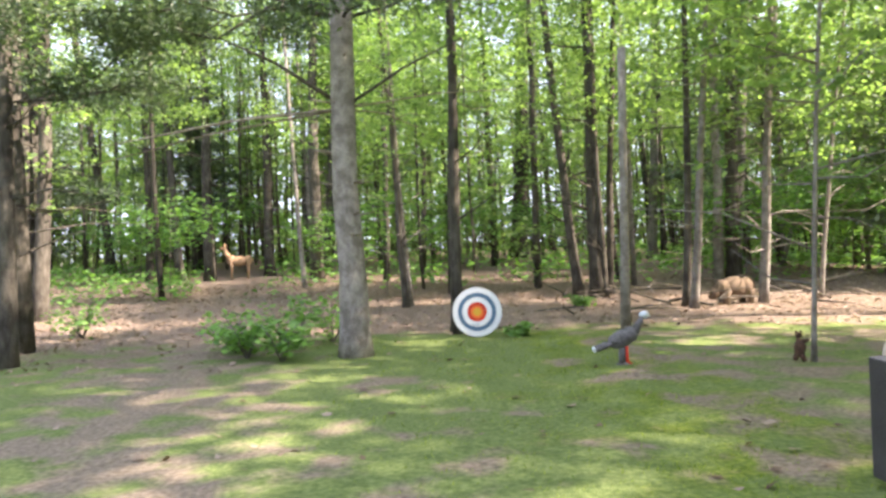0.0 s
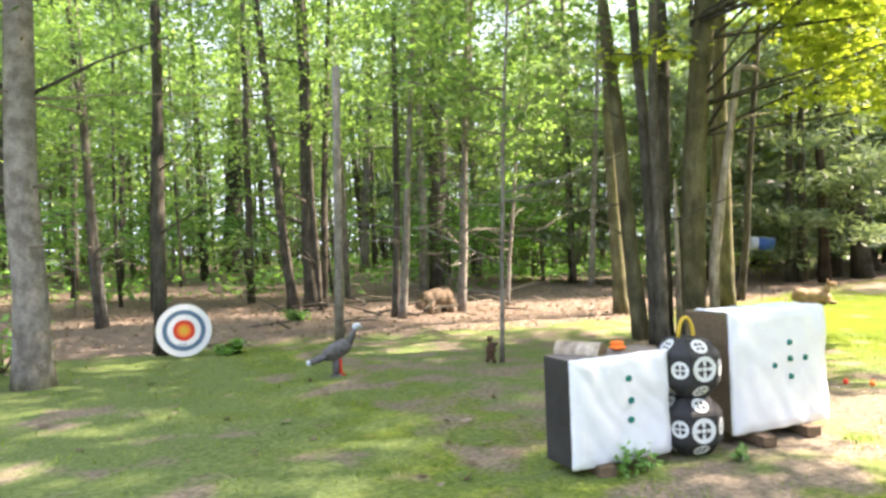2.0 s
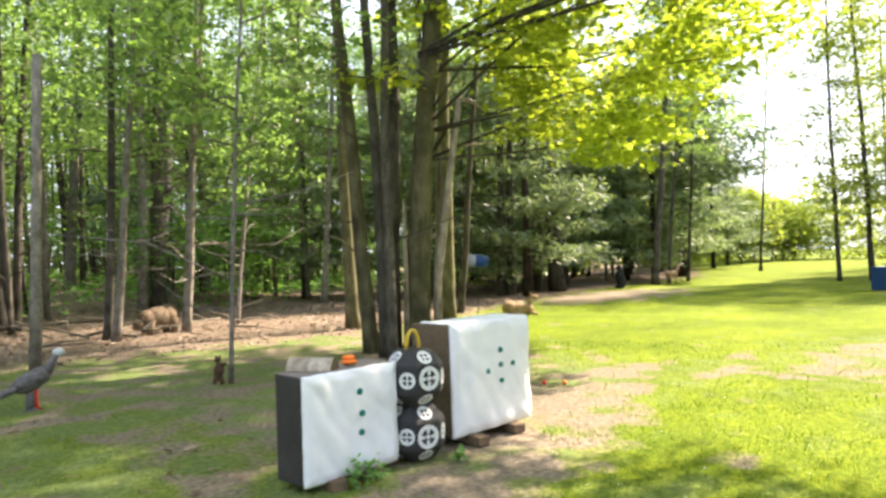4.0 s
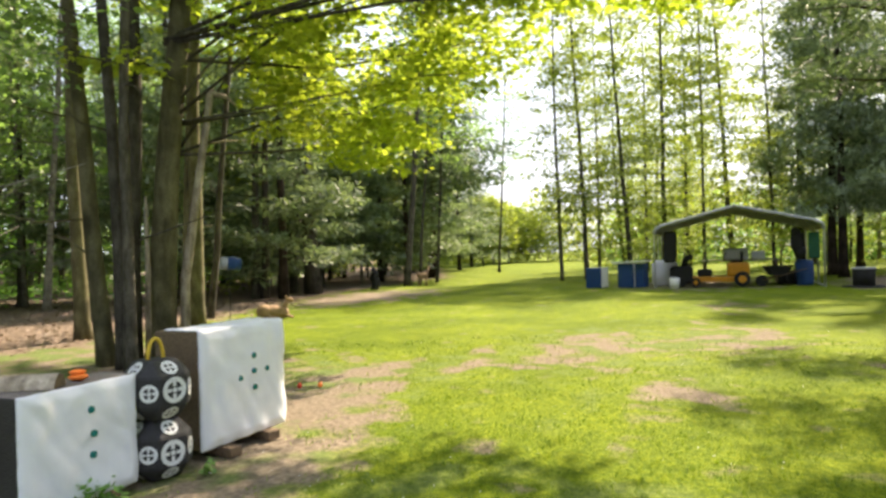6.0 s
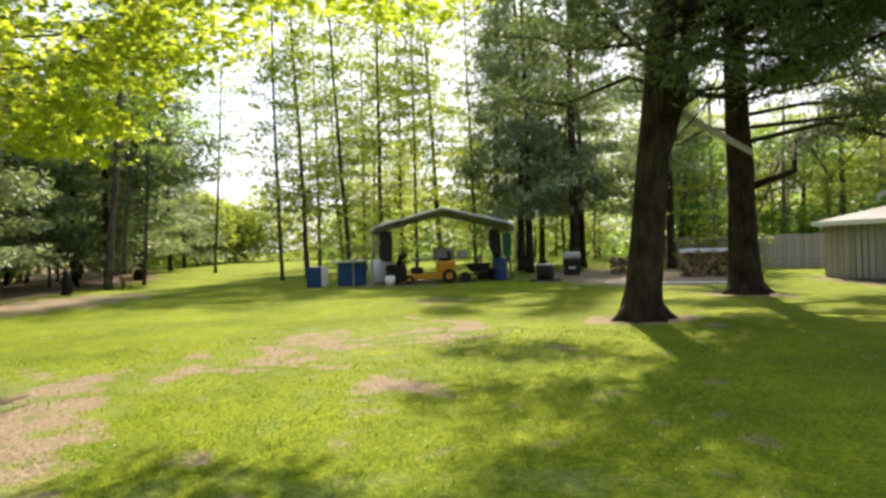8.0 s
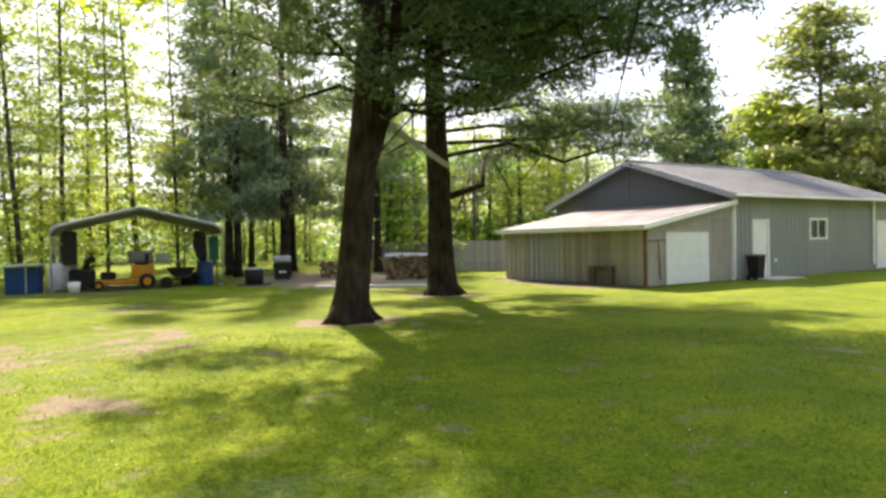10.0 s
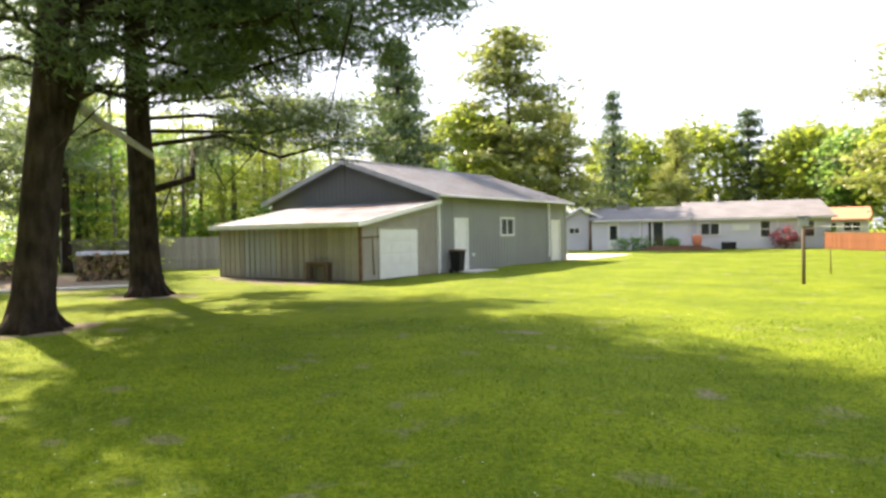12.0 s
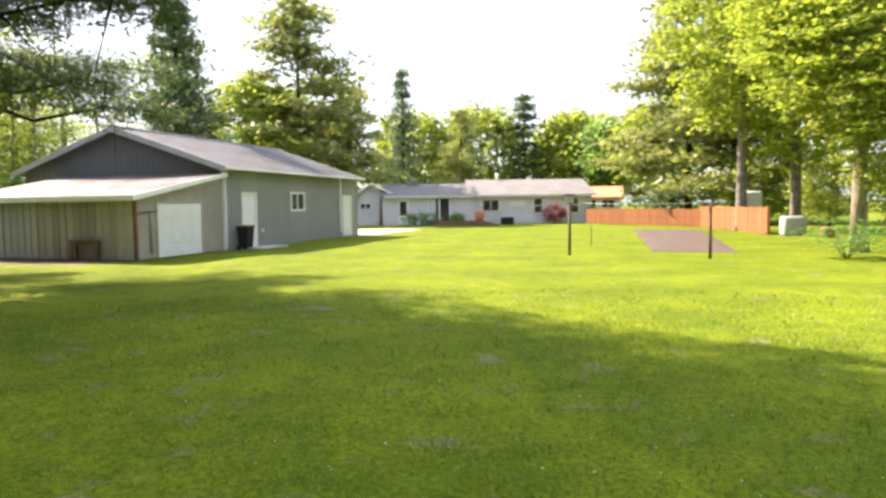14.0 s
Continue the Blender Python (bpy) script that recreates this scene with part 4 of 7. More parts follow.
FULL_DARK = [crown_mesh("full_crown", 520, 12, (0.42, 0.42, 0.16), conical(4.4, 6.0), 0.17, NEEDLE, 150 + i, 0.3, 3.0) for i in range(2)]
FULL_SUNLIT = [crown_mesh("full_crown", 760, 15, (0.5, 0.5, 0.2), layered(4.6, 6.0, 15), 0.16, NEEDLE_SUNNY, 160 + i, 0.3, 3.0) for i in range(2)]
for x, y, h, crowns, s, txt in ((29, -27, 12, CROWN_PINE, 0.85, "dark spruce behind the garage"), (33, -31, 12, CROWN_PINE, 0.8, "dark spruce behind the garage"), (36.5, -47, 18, CROWN_PINE_PALE, 1.5, "tall pale-needled pine behind the garage"), (39, -44, 12, CROWN_FAR, 1.0, "bright round maple behind the garage"),
                                (36, -54, 12, CROWN_PINE_PALE, 0.85, "pale pine behind the house"), (36, -64, 15, CROWN_PINE, 0.75, "slim pine behind the house"), (30, -66, 11, CROWN_PINE_PALE, 0.8, "pale pine behind the house"),
                                (33, -78, 11, CROWN_FAR, 1.2, "round leafy tree behind the house"), (28, -80, 14, CROWN_PINE, 1.2, "dark pine behind the house"), (22, -82, 11, CROWN_FAR, 1.2, "round leafy tree behind the house"), (17, -78, 10, CROWN_FAR, 1.1, "round yellow-green tree behind the house"), (12, -76, 10, CROWN_FAR, 1.1, "round yellow-green tree behind the house"), (25, -88, 11, CROWN_FAR, 1.2, "round leafy tree behind the house"), (39, -72, 11, CROWN_FAR, 1.2, "round leafy tree behind the house"),
                                (5.8, -52, 16, CROWN_PINE_PALE, 1.3, "tall pale pine beyond the fence"), (2.6, -49, 13, CROWN_PINE_PALE, 1.2, "pale pine beyond the fence"), (1.6, -37, 14, CROWN_ROUND, 1.2, "large bright maple beside the garden"), (-0.8, -38, 13, CROWN_ROUND, 1.3, "large bright maple beside the garden"), (-4.2, -29, 12, CROWN_ROUND, 1.25, "large bright maple beside the garden"), (-7.5, -33, 13, CROWN_ROUND, 1.3, "large bright maple beside the garden"), (-3, -46, 14, CROWN_ROUND, 1.3, "large maple beyond the fence"), (8, -60, 11, CROWN_PINE, 0.9, "dark pine beyond the fence"), (46, -58, 12, CROWN_FAR, 1.2, "round leafy tree behind the garage")):
    pine = crowns is CROWN_PINE or crowns is CROWN_PINE_PALE
    tree = make_tree(x, y, 0.2 + h * 0.006, 0, 0, h, BARK_PINE if pine else BARK_GREY, crowns, txt, "pine tree" if pine else "tree", rng, 0.5 if pine else 0.55, s, 2, 1.3, "house trees")
    # pale pines here take the crown whose colour holds the sunlight
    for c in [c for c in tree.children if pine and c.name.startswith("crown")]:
        c.data = (FULL_SUNLIT if crowns is CROWN_PINE_PALE else FULL_DARK)[int(abs(x)) % 2]
t = thing("maple_tree", pose(-2.1, -22.5, 0), "near bright green maple at the lawn's edge", "maple tree")
part("trunk", tube([(0, 0, 0), (0.03, 0, 1.5), (0, 0.05, 4), (0.1, 0, 9)], [0.26, 0.2, 0.17, 0.06], 12, wob=0.1, rng=rng), BARK_PALE, t)
for cx, cy, cz, s in ((0.6, 1.0, 5.4, 0.55), (-0.4, 2.0, 4.4, 0.5), (0.4, -1, 7.2, 0.7), (1.4, 0.2, 6.6, 0.5), (-0.9, 0.4, 3.0, 0.4)):
    piece("crown", CROWN_ROUND[0], t, pose(cx, cy, cz, 0, 0, cx * 90) @ Matrix.Diagonal((s, s, s * 0.8, 1)))


for x, y, k in ((-2.5, -41, 0.5), (-6, -38, 0.55), (1.5, -47, 0.5), (-9, -30, 0.5), (-5.5, -24.5, 0.35), (-8, -26, 0.5), (-1, -50, 0.6)):
    t = thing("bush", pose(x, y, -0.05), "dense leafy bush under the garden maples", "bush", "garden bushes")
    part("stem", tube([(0, 0, 0), (0.05, 0, 1.2)], [0.06, 0.03], 6), BARK_DARK, t)
    piece("leaves", CROWN_ROUND[1], t, pose(0, 0, 4.2 * k, 0, 0, x * 50) @ Matrix.Diagonal((k, k, k * 0.9, 1)))


def far_woods(name, az0, az1, r0, r1, top, n, seed, mat, size):
    """Closed wall of distant foliage."""
    rs = np.random.RandomState(seed)
    a = np.radians(rs.uniform(az0, az1, n))
    r = rs.uniform(r0, r1, n)
    ridge = top * (0.78 + 0.16 * np.sin(a * 23) + 0.1 * np.sin(a * 57 + 1))
    z = ridge * rs.uniform(0, 1, n) ** 1.25
    c = np.stack([-np.sin(a) * r, np.cos(a) * r, z], 1)
    pts = (c[:, None, :] + rs.normal(size=(n, 7, 3)) * np.array((0.9, 0.9, 0.5))).reshape(-1, 3)
    return tagged(new(name, leaf_mesh(name, pts, size, mat, rs, 0.5, 1.3)), "distant leafy woods closing the view", "woods", kind="stuff")


far_woods("far_woods", -57, 75, 62, 74, 21, 7500, 91, LEAF_WOODS, 0.55)
far_woods("far_woods", -120, -57, 84, 96, 9, 3600, 92, LEAF_BRIGHT, 0.42)
far_woods("far_woods", -120, -80, 62, 70, 7, 1500, 95, LEAF_WOODS, 0.4)
far_woods("far_woods", -57, 75, 50, 60, 4.5, 2200, 96, LEAF_WOODS, 0.4)
far_woods("far_woods", -202, -120, 92, 104, 9, 3400, 93, LEAF_BRIGHT, 0.45)
# never in view: west side added only to close the ring for reflections
far_woods("far_woods", 75, 158, 40, 60, 13, 1300, 94, LEAF_WOODS, 0.8)

# ---- shrubs by the path and between the trees
def shrub(x, y, s, seed):
    """Thin arching shoots, each with flat sprays of broad leaves."""
    t = thing("shrub", pose(x, y, ground_z(x, y) - 0.03), "low bright green broad-leaved shrub by the path", "shrub", "shrubs")
    r, rs = random.Random(seed), np.random.RandomState(seed)
    for k in range(8):
        a, ln = k * 0.8 + r.uniform(-0.3, 0.3), s * r.uniform(1.2, 2.6)
        d = Vector((math.cos(a) * r.uniform(0.3, 0.8), math.sin(a) * r.uniform(0.3, 0.8), 1)).normalized()
        end = d * ln + Vector((0, 0, -0.12 * ln))
        shoot = part("shoot", tube([(0, 0, 0), d * ln * 0.55, end], [0.012, 0.008, 0.003], 5), BARK_GREY, t)
        q = rs.uniform(0.35, 1.05, 26)[:, None]
        pts = np.array(tuple(end)) * q + rs.normal(size=(26, 3)) * np.array((0.17, 0.17, 0.05)) * s * 2.2
        pts[:, 2] = np.maximum(pts[:, 2], 0.05)
        ob = new("leaves", lobed_mesh("leaves", pts, 0.13, LEAF_SHRUB, rs, 0.8))
        ob.parent = shoot


for i, (x, y, s) in enumerate(((-2.9, 9.9, 0.36), (-2.3, 9.5, 0.3), (-1.9, 11.4, 0.5), (-7.2, 13.5, 0.45), (-3.3, 10.6, 0.36), (-2.5, 10.9, 0.45), (1.2, 11.2, 0.14), (3.1, 15.5, 0.2))):
    shrub(x, y, s, 300 + i)


def undergrowth():
    """Ferns and seedlings along the woodland floor."""
    rs = np.random.RandomState(77)
    c = []
    while len(c) < 1000:
        x, y = rs.uniform(-26, 34), rs.uniform(20, 40)
        if y > woods_edge(x) + 9 and abs(x + 2.2 + (y - 4) * 0.27) > 1.4 and not (y < 28.2 and -20 < math.degrees(math.atan2(x, y)) < -14):
            c.append((x, y, ground_z(x, y) + rs.uniform(0.1, 0.5)))
    c = np.array(c)
    pts = (c[:, None, :] + rs.normal(size=(len(c), 12, 3)) * np.array((0.35, 0.35, 0.13))).reshape(-1, 3)
    tagged(new("undergrowth", leaf_mesh("undergrowth", pts, 0.16, LEAF_SHRUB, rs, 1.0, 1.5)), "green ferns and seedlings on the woodland floor", "undergrowth", kind="stuff")


undergrowth()


# ---- archery targets
def bag_target(x, y, z, rz, label, seed):
    """Cube with cut corners and a cross-hair ring on each facet."""
    t = thing("cube_target", pose(x, y, z, 0, 0, rz), label, "archery target", "bag targets")
    h = 0.205
    bm = box(-h, h, -h, h, 0, 2 * h)
    bmesh.ops.bevel(bm, geom=list(bm.edges), offset=0.105, segments=1, affect="EDGES")
    bmesh.ops.bevel(bm, geom=list(bm.edges), offset=0.008, segments=2, affect="EDGES")
    part("body", bm, BAG_BLACK, t)
    r = random.Random(seed)

    def mark(m, c, rad, mat):
        """A broken ring with four ticks and a dot."""
        part("target_ring", disc(bmesh.new(), c, rad, 0.0, 0.004, 24, r0=rad * 0.66), mat, t, m=m)
        part("target_dot", disc(bmesh.new(), c, rad * 0.2, 0.0, 0.004, 12), mat, t, m=m)
        bm = bmesh.new()
        for k in range(4):
            u, v = math.cos(k * math.pi / 2), math.sin(k * math.pi / 2)
            p, q = (c[0] + u * rad * 0.55, c[1] + v * rad * 0.55), rad * 0.13
            box(p[0] - q - abs(u) * q, p[0] + q + abs(u) * q, -0.0035, 0, p[1] - q - abs(v) * q, p[1] + q + abs(v) * q, bm)
        part("cross_hair", bm, mat, t, m=m)

    for side in range(4):
        turn = pose(0, 0, h, 0, 0, side * 90)
        mark(turn @ pose(0, -h - 0.001, 0), (r.uniform(-0.012, 0.012), r.uniform(-0.012, 0.012)), 0.088, BAG_MARK)
        edge = turn @ pose(0, 0, 0, 0, 0, 45) @ pose(0, -(h * 2 - 0.105) / math.sqrt(2) - 0.001, 0)
        mark(edge, (0.0, 0.0), 0.06, BAG_MARK_GREEN if side == 1 else BAG_MARK)
        for tilt in (45, -45):
            mark(turn @ pose(0, 0, 0, -tilt, 0, 0) @ pose(0, -(h * 2 - 0.105) / math.sqrt(2) - 0.001, 0), (0.0, 0.0), 0.058, BAG_MARK)
    return t


t0 = bag_target(3.53, 3.79, 0.0, -14, "black foam cube target with pale rings, lower of a stack", 4)
t1 = bag_target(3.52, 3.78, 0.41, -10, "black foam cube target with pale rings and yellow strap", 5)
strap = [(-0.06 * math.cos(a), 0, 0.40 + 0.15 * math.sin(a)) for a in np.linspace(0, math.pi, 11)]
part("carry_strap", tube(strap, [0.014] * 11, 6), YELLOW, t1, "yellow webbing carry strap")


def wrapped_face(w, h, seed, sag=0.009):
    """White woven wrap drawn over a foam block, with creases towards its edges."""
    bm = bmesh.new()
    nx, nz = 44, 48
    g = []
    for i in range(nx + 1):
        col = []
        for k in range(nz + 1):
            u, v = i / nx, k / nz
            e = min(u, 1 - u, v, 1 - v)
            f = noise.noise((u * 3 + seed, v * 3, 0)) * sag + math.sin((u * 21 + v * 7) + 3 * noise.noise((u * 4, v * 4, seed))) * 0.012 * max(0, 1 - e * 3.2) * min(1, e * 9) + abs(noise.noise((u * 5 + v * 3, v * 2.2, seed + 3))) * 0.02
            edge = 0.005 * noise.noise((u * 9 + seed, v * 9, 7)) if e == 0 else 0
            col.append(bm.verts.new((u * w + (edge if u in (0, 1) else 0), -0.016 - f - 0.02 * min(1, e * 14), v * h + (edge * 1.6 if v in (0, 1) else 0))))
        g.append(col)
    for i in range(nx):
        for k in range(nz):
            bm.faces.new((g[i][k], g[i + 1][k], g[i + 1][k + 1], g[i][k + 1])).smooth = True
    back = bmesh.ops.extrude_face_region(bm, geom=[f for f in bm.faces])
    for v in [v for v in back["geom"] if isinstance(v, bmesh.types.BMVert)]:
        v.co.y = 0.0
    bmesh.ops.recalc_face_normals(bm, faces=bm.faces)
    return bm


def block_target(x, y, z, rz, w, d, h, side, top, spots, label, seed, cap=False):
    t = thing("block_target", pose(x, y, z, 0, 0, rz), label, "archery target", "block targets")
    bm = box(0, w, 0, d, 0, h, bevel=0.012)
    bm.normal_update()
    for f in bm.faces:
        f.material_index = 1 if f.normal.z > 0.7 else 0
    part("core", bm, [side, top], t)
    part("face_wrap", wrapped_face(w, h, seed), WRAP, t, "white woven face wrap")
    for u, v in spots:
        bm = bmesh.new()
        disc(bm, (u * w, v * h), 0.022, 0.040, 0.052, 16)
        part("spot", bm, TEAL, t)
    if cap:
        bm = bmesh.new()
        rg = random.Random(seed)
        g = [[bm.verts.new((i / 20 * w, k / 8 * d * 0.8 - 0.02, h + 0.012 + 0.012 * noise.noise((i * 0.6, k * 0.6, 4)) + (0.0 if k else -0.01))) for k in range(9)] for i in range(21)]
        for i in range(20):
            for k in range(8):
                bm.faces.new((g[i][k], g[i + 1][k], g[i + 1][k + 1], g[i][k + 1])).smooth = True
        ex = bmesh.ops.extrude_face_region(bm, geom=list(bm.faces))
        for v in [v for v in ex["geom"] if isinstance(v, bmesh.types.BMVert)]:
            v.co.z -= 0.008
        part("folded_wrap", bm, WRAP, t, "folded white wrap over the top")
    return t


block_target(2.48, 3.72, 0.05, 1, 0.81, 0.30, 0.71, FOAM_DARK, FOAM_TOP, ((0.55, 0.78), (0.57, 0.57), (0.56, 0.39)), "black-sided foam block target with white face and three spots", 3)
block_target(3.88, 3.74, 0.07, -1, 0.97, 0.44, 0.89, FOAM_BROWN, FOAM_BROWN, ((0.58, 0.72), (0.58, 0.58), (0.41, 0.54), (0.74, 0.575), (0.585, 0.43)), "tall brown-sided foam block target wrapped in white", 8, True)
for x, y, rz in ((2.72, 3.75, 80), (3.05, 3.78, 86), (4.12, 3.72, 84), (4.62, 3.74, 78)):
    t = thing("timber_block", pose(x, y, -0.01, 0, 0, rz), "short weathered timber under a block target", "timber", "timber blocks")
    part("timber", box(-0.12, 0.3, -0.06, 0.06, 0, 0.075, bevel=0.008), TIMBER, t)
t = thing("half_log", pose(2.70, 3.90, 0.765, 0, 0, -58), "split half log lying on the black-sided target", "log")
bm = bmesh.new()
n = 14
prof = [(-0.085 * math.cos(math.pi * k / n), 0.085 * math.sin(math.pi * k / n)) for k in range(n + 1)]
a = [bm.verts.new((-0.16, p, q)) for p, q in prof]
b = [bm.verts.new((0.16, p, q * 0.95)) for p, q in prof]
for k in range(n):
    bm.faces.new((a[k], a[k + 1], b[k + 1], b[k]))
bm.faces.new(a); bm.faces.new(b[::-1]); bm.faces.new((a[0], b[0], b[n], a[n]))
bmesh.ops.recalc_face_normals(bm, faces=bm.faces)
bm.normal_update()
for fc in bm.faces:
    fc.material_index = 1 if abs(fc.normal.x) > 0.8 else 0
part("log", bm, [BARK_PALE, TIMBER], t)
t = thing("orange_puck", pose(2.98, 3.86, 0.768), "small orange plastic disc target lying on a block", "disc")
bm = bmesh.new()
blob(bm, (0, 0, 0.018), (0.06, 0.06, 0.02)); blob(bm, (0.01, 0.02, 0.045), (0.05, 0.05, 0.016))
part("disc", bm, ORANGE, t)


def round_target():
    t = thing("round_target", pose(0.52, 11.25, 0.0, -6, 0, -2), "round paper archery target with coloured rings, leaning on a trunk", "archery target")
    c = (0.0, 0.42)
    part("backing", disc(bmesh.new(), c, 0.41, -0.07, 0.03, 48), FOAM_TOP, t)
    y = 0.032
    for name, r, mat in (("white_ring", 0.405, PAPER), ("blue_ring", 0.315, BLUE_RING), ("pale_ring", 0.245, PAPER), ("red_ring", 0.16, RED), ("orange_ring", 0.105, ORANGE), ("gold_centre", 0.065, GOLD)):
        part(name, disc(bmesh.new(), c, r, y - 0.006, y, 48), mat, t)
        y += 0.004
    bm = box(-0.10, 0.03, -y, -y + 0.004, 0.20, 0.212)
    part("print_bar", bm, BLUE_RING, t)


round_target()

# ---- foam figures, one plain mesh each
def figure(name, m, mats, label, build):
    bm = bmesh.new()
    build(bm)
    ob = part(name, bm, mats)
    ob.matrix_basis = m
    return tagged(ob, label, "foam target")


def standing_deer(bm):
    blob(bm, (0, 0, 0.78), (0.46, 0.17, 0.2)); blob(bm, (0.32, 0, 0.82), (0.2, 0.15, 0.22)); blob(bm, (-0.34, 0, 0.8), (0.2, 0.16, 0.2))
    tube([(0.38, 0, 0.88), (0.52, 0, 1.1), (0.58, 0, 1.3)], [0.13, 0.09, 0.07], 10, bm)
    blob(bm, (0.66, 0, 1.33), (0.14, 0.065, 0.075), (0, 14, 0)); blob(bm, (0.56, 0.07, 1.44), (0.03, 0.015, 0.09)); blob(bm, (0.56, -0.07, 1.44), (0.03, 0.015, 0.09))
    for x, y in ((0.32, 0.08), (0.36, -0.08), (-0.36, 0.09), (-0.32, -0.09)):
        tube([(x, y, 0.8), (x - 0.02, y, 0.4), (x, y, 0.0)], [0.075, 0.035, 0.03], 8, bm)
    tube([(-0.5, 0, 0.9), (-0.58, 0, 0.78)], [0.04, 0.02], 8, bm)


def bear_body(bm):
    blob(bm, (0, 0, 0.46), (0.46, 0.24, 0.28)); blob(bm, (-0.24, 0, 0.48), (0.28, 0.25, 0.3)); blob(bm, (0.36, 0, 0.44), (0.24, 0.2, 0.22), (0, 20, 0)); blob(bm, (0.6, 0, 0.32), (0.17, 0.13, 0.13), (0, 30, 0)); blob(bm, (0.72, 0, 0.26), (0.09, 0.06, 0.055))
    blob(bm, (0.55, 0.1, 0.46), (0.04, 0.03, 0.05)); blob(bm, (0.55, -0.1, 0.46), (0.04, 0.03, 0.05))
    for x, y in ((0.34, 0.12), (0.3, -0.13), (-0.36, 0.13), (-0.32, -0.14)):
        tube([(x, y, 0.4), (x + 0.02, y, 0.2), (x + 0.03, y, 0.0)], [0.13, 0.09, 0.09], 10, bm)


def turkey(bm):
    blob(bm, (0, 0, 0.42), (0.25, 0.13, 0.14), (0, -22, 0)); blob(bm, (0.12, 0, 0.48), (0.14, 0.12, 0.13)); blob(bm, (-0.22, 0, 0.33), (0.18, 0.08, 0.05), (0, -20, 0)); blob(bm, (-0.02, -0.09, 0.44), (0.19, 0.05, 0.09), (0, -20, 0))
    tube([(-0.24, 0, 0.33), (-0.44, 0, 0.26)], [0.07, 0.05], 8, bm)
    tube([(-0.43, 0, 0.265), (-0.47, 0, 0.25)], [0.052, 0.045], 8, bm, idx=1)
    tube([(0.2, 0, 0.53), (0.29, 0, 0.66), (0.34, 0, 0.76)], [0.085, 0.05, 0.04], 10, bm)
    blob(bm, (0.37, 0, 0.79), (0.08, 0.055, 0.06), idx=1); tube([(0.42, 0, 0.785), (0.47, 0, 0.765)], [0.02, 0.006], 6, bm, idx=1)
    tube([(0.0, 0.0, 0.34), (-0.01, 0, 0.02)], [0.06, 0.055], 10, bm)
    for y in (-0.055, 0.055):
        tube([(0.06, y, 0.3), (0.07, y, 0.05), (0.13, y, 0.02)], [0.022, 0.018, 0.014], 6, bm, idx=2)
    blob(bm, (0.02, 0, 0.01), (0.14, 0.08, 0.03))


def cub(bm):
    tube([(0, 0, 0.05), (0.02, 0, 0.22), (0.03, 0, 0.36)], [0.07, 0.09, 0.06], 10, bm, wob=0.2, rng=random.Random(1))
    blob(bm, (0.0, -0.02, 0.42), (0.055, 0.06, 0.055)); blob(bm, (-0.03, -0.02, 0.475), (0.02, 0.015, 0.025)); blob(bm, (0.04, -0.02, 0.475), (0.02, 0.015, 0.025))
    tube([(-0.03, -0.03, 0.1), (-0.07, -0.06, 0.0)], [0.05, 0.035], 8, bm); tube([(0.04, -0.03, 0.1), (0.08, -0.05, -0.02)], [0.05, 0.035], 8, bm); tube([(0.05, -0.03, 0.3), (0.15, 0.02, 0.33)], [0.04, 0.03], 8, bm)


def bedded_deer(bm):
    blob(bm, (0, 0, 0.22), (0.42, 0.24, 0.22)); blob(bm, (-0.24, 0, 0.24), (0.26, 0.25, 0.23)); blob(bm, (0.3, 0, 0.2), (0.2, 0.18, 0.18))
    tube([(0.32, 0, 0.26), (0.4, 0, 0.44), (0.44, 0, 0.56)], [0.11, 0.075, 0.06], 10, bm); blob(bm, (0.52, 0, 0.58), (0.13, 0.06, 0.065), (0, 15, 0)); blob(bm, (0.42, 0.06, 0.66), (0.025, 0.015, 0.07)); blob(bm, (0.42, -0.06, 0.66), (0.025, 0.015, 0.07))
    tube([(0.34, -0.12, 0.12), (0.6, -0.12, 0.05)], [0.06, 0.04], 8, bm); tube([(-0.2, -0.2, 0.1), (0.08, -0.26, 0.05)], [0.09, 0.05], 8, bm)


def upright_bear(bm):
    blob(bm, (0, 0, 0.4), (0.26, 0.25, 0.4)); blob(bm, (-0.03, 0, 0.85), (0.2, 0.2, 0.25)); blob(bm, (-0.1, 0, 1.12), (0.15, 0.13, 0.13)); blob(bm, (-0.24, 0, 1.1), (0.08, 0.06, 0.055)); tube([(-0.1, -0.15, 0.85), (-0.26, -0.16, 0.55)], [0.08, 0.06], 8, bm); tube([(-0.1, 0.15, 0.85), (-0.26, 0.16, 0.55)], [0.08, 0.06], 8, bm)
    tube([(0.05, 0.1, 0.2), (-0.25, 0.14, 0.05)], [0.12, 0.09], 8, bm); tube([(0.05, -0.1, 0.2), (-0.25, -0.14, 0.05)], [0.12, 0.09], 8, bm)


figure("deer_target", pose(-8.55, 28.6, ground_z(-8.55, 28.6) - 0.02, 0, 0, 190), [DEER], "tan foam deer target standing at the wood's edge", standing_deer)
figure("bear_target", pose(6.35, 14.9, ground_z(6.35, 14.9) - 0.02, 0, 0, 193) @ Matrix.Scale(0.85, 4), [BEAR], "light brown foam bear target among brush", bear_body)
figure("turkey_target", pose(2.13, 8.3, -0.01, 0, 0, 0) @ Matrix.Scale(0.76, 4), [TURKEY, PALE_HEAD, RED], "grey foam turkey target with pale head", turkey)
figure("cub_target", pose(4.12, 8.0, 0.02, 0, 0, -20) @ Matrix.Scale(0.7, 4), [CUB], "small dark brown foam cub target at a sapling", cub)
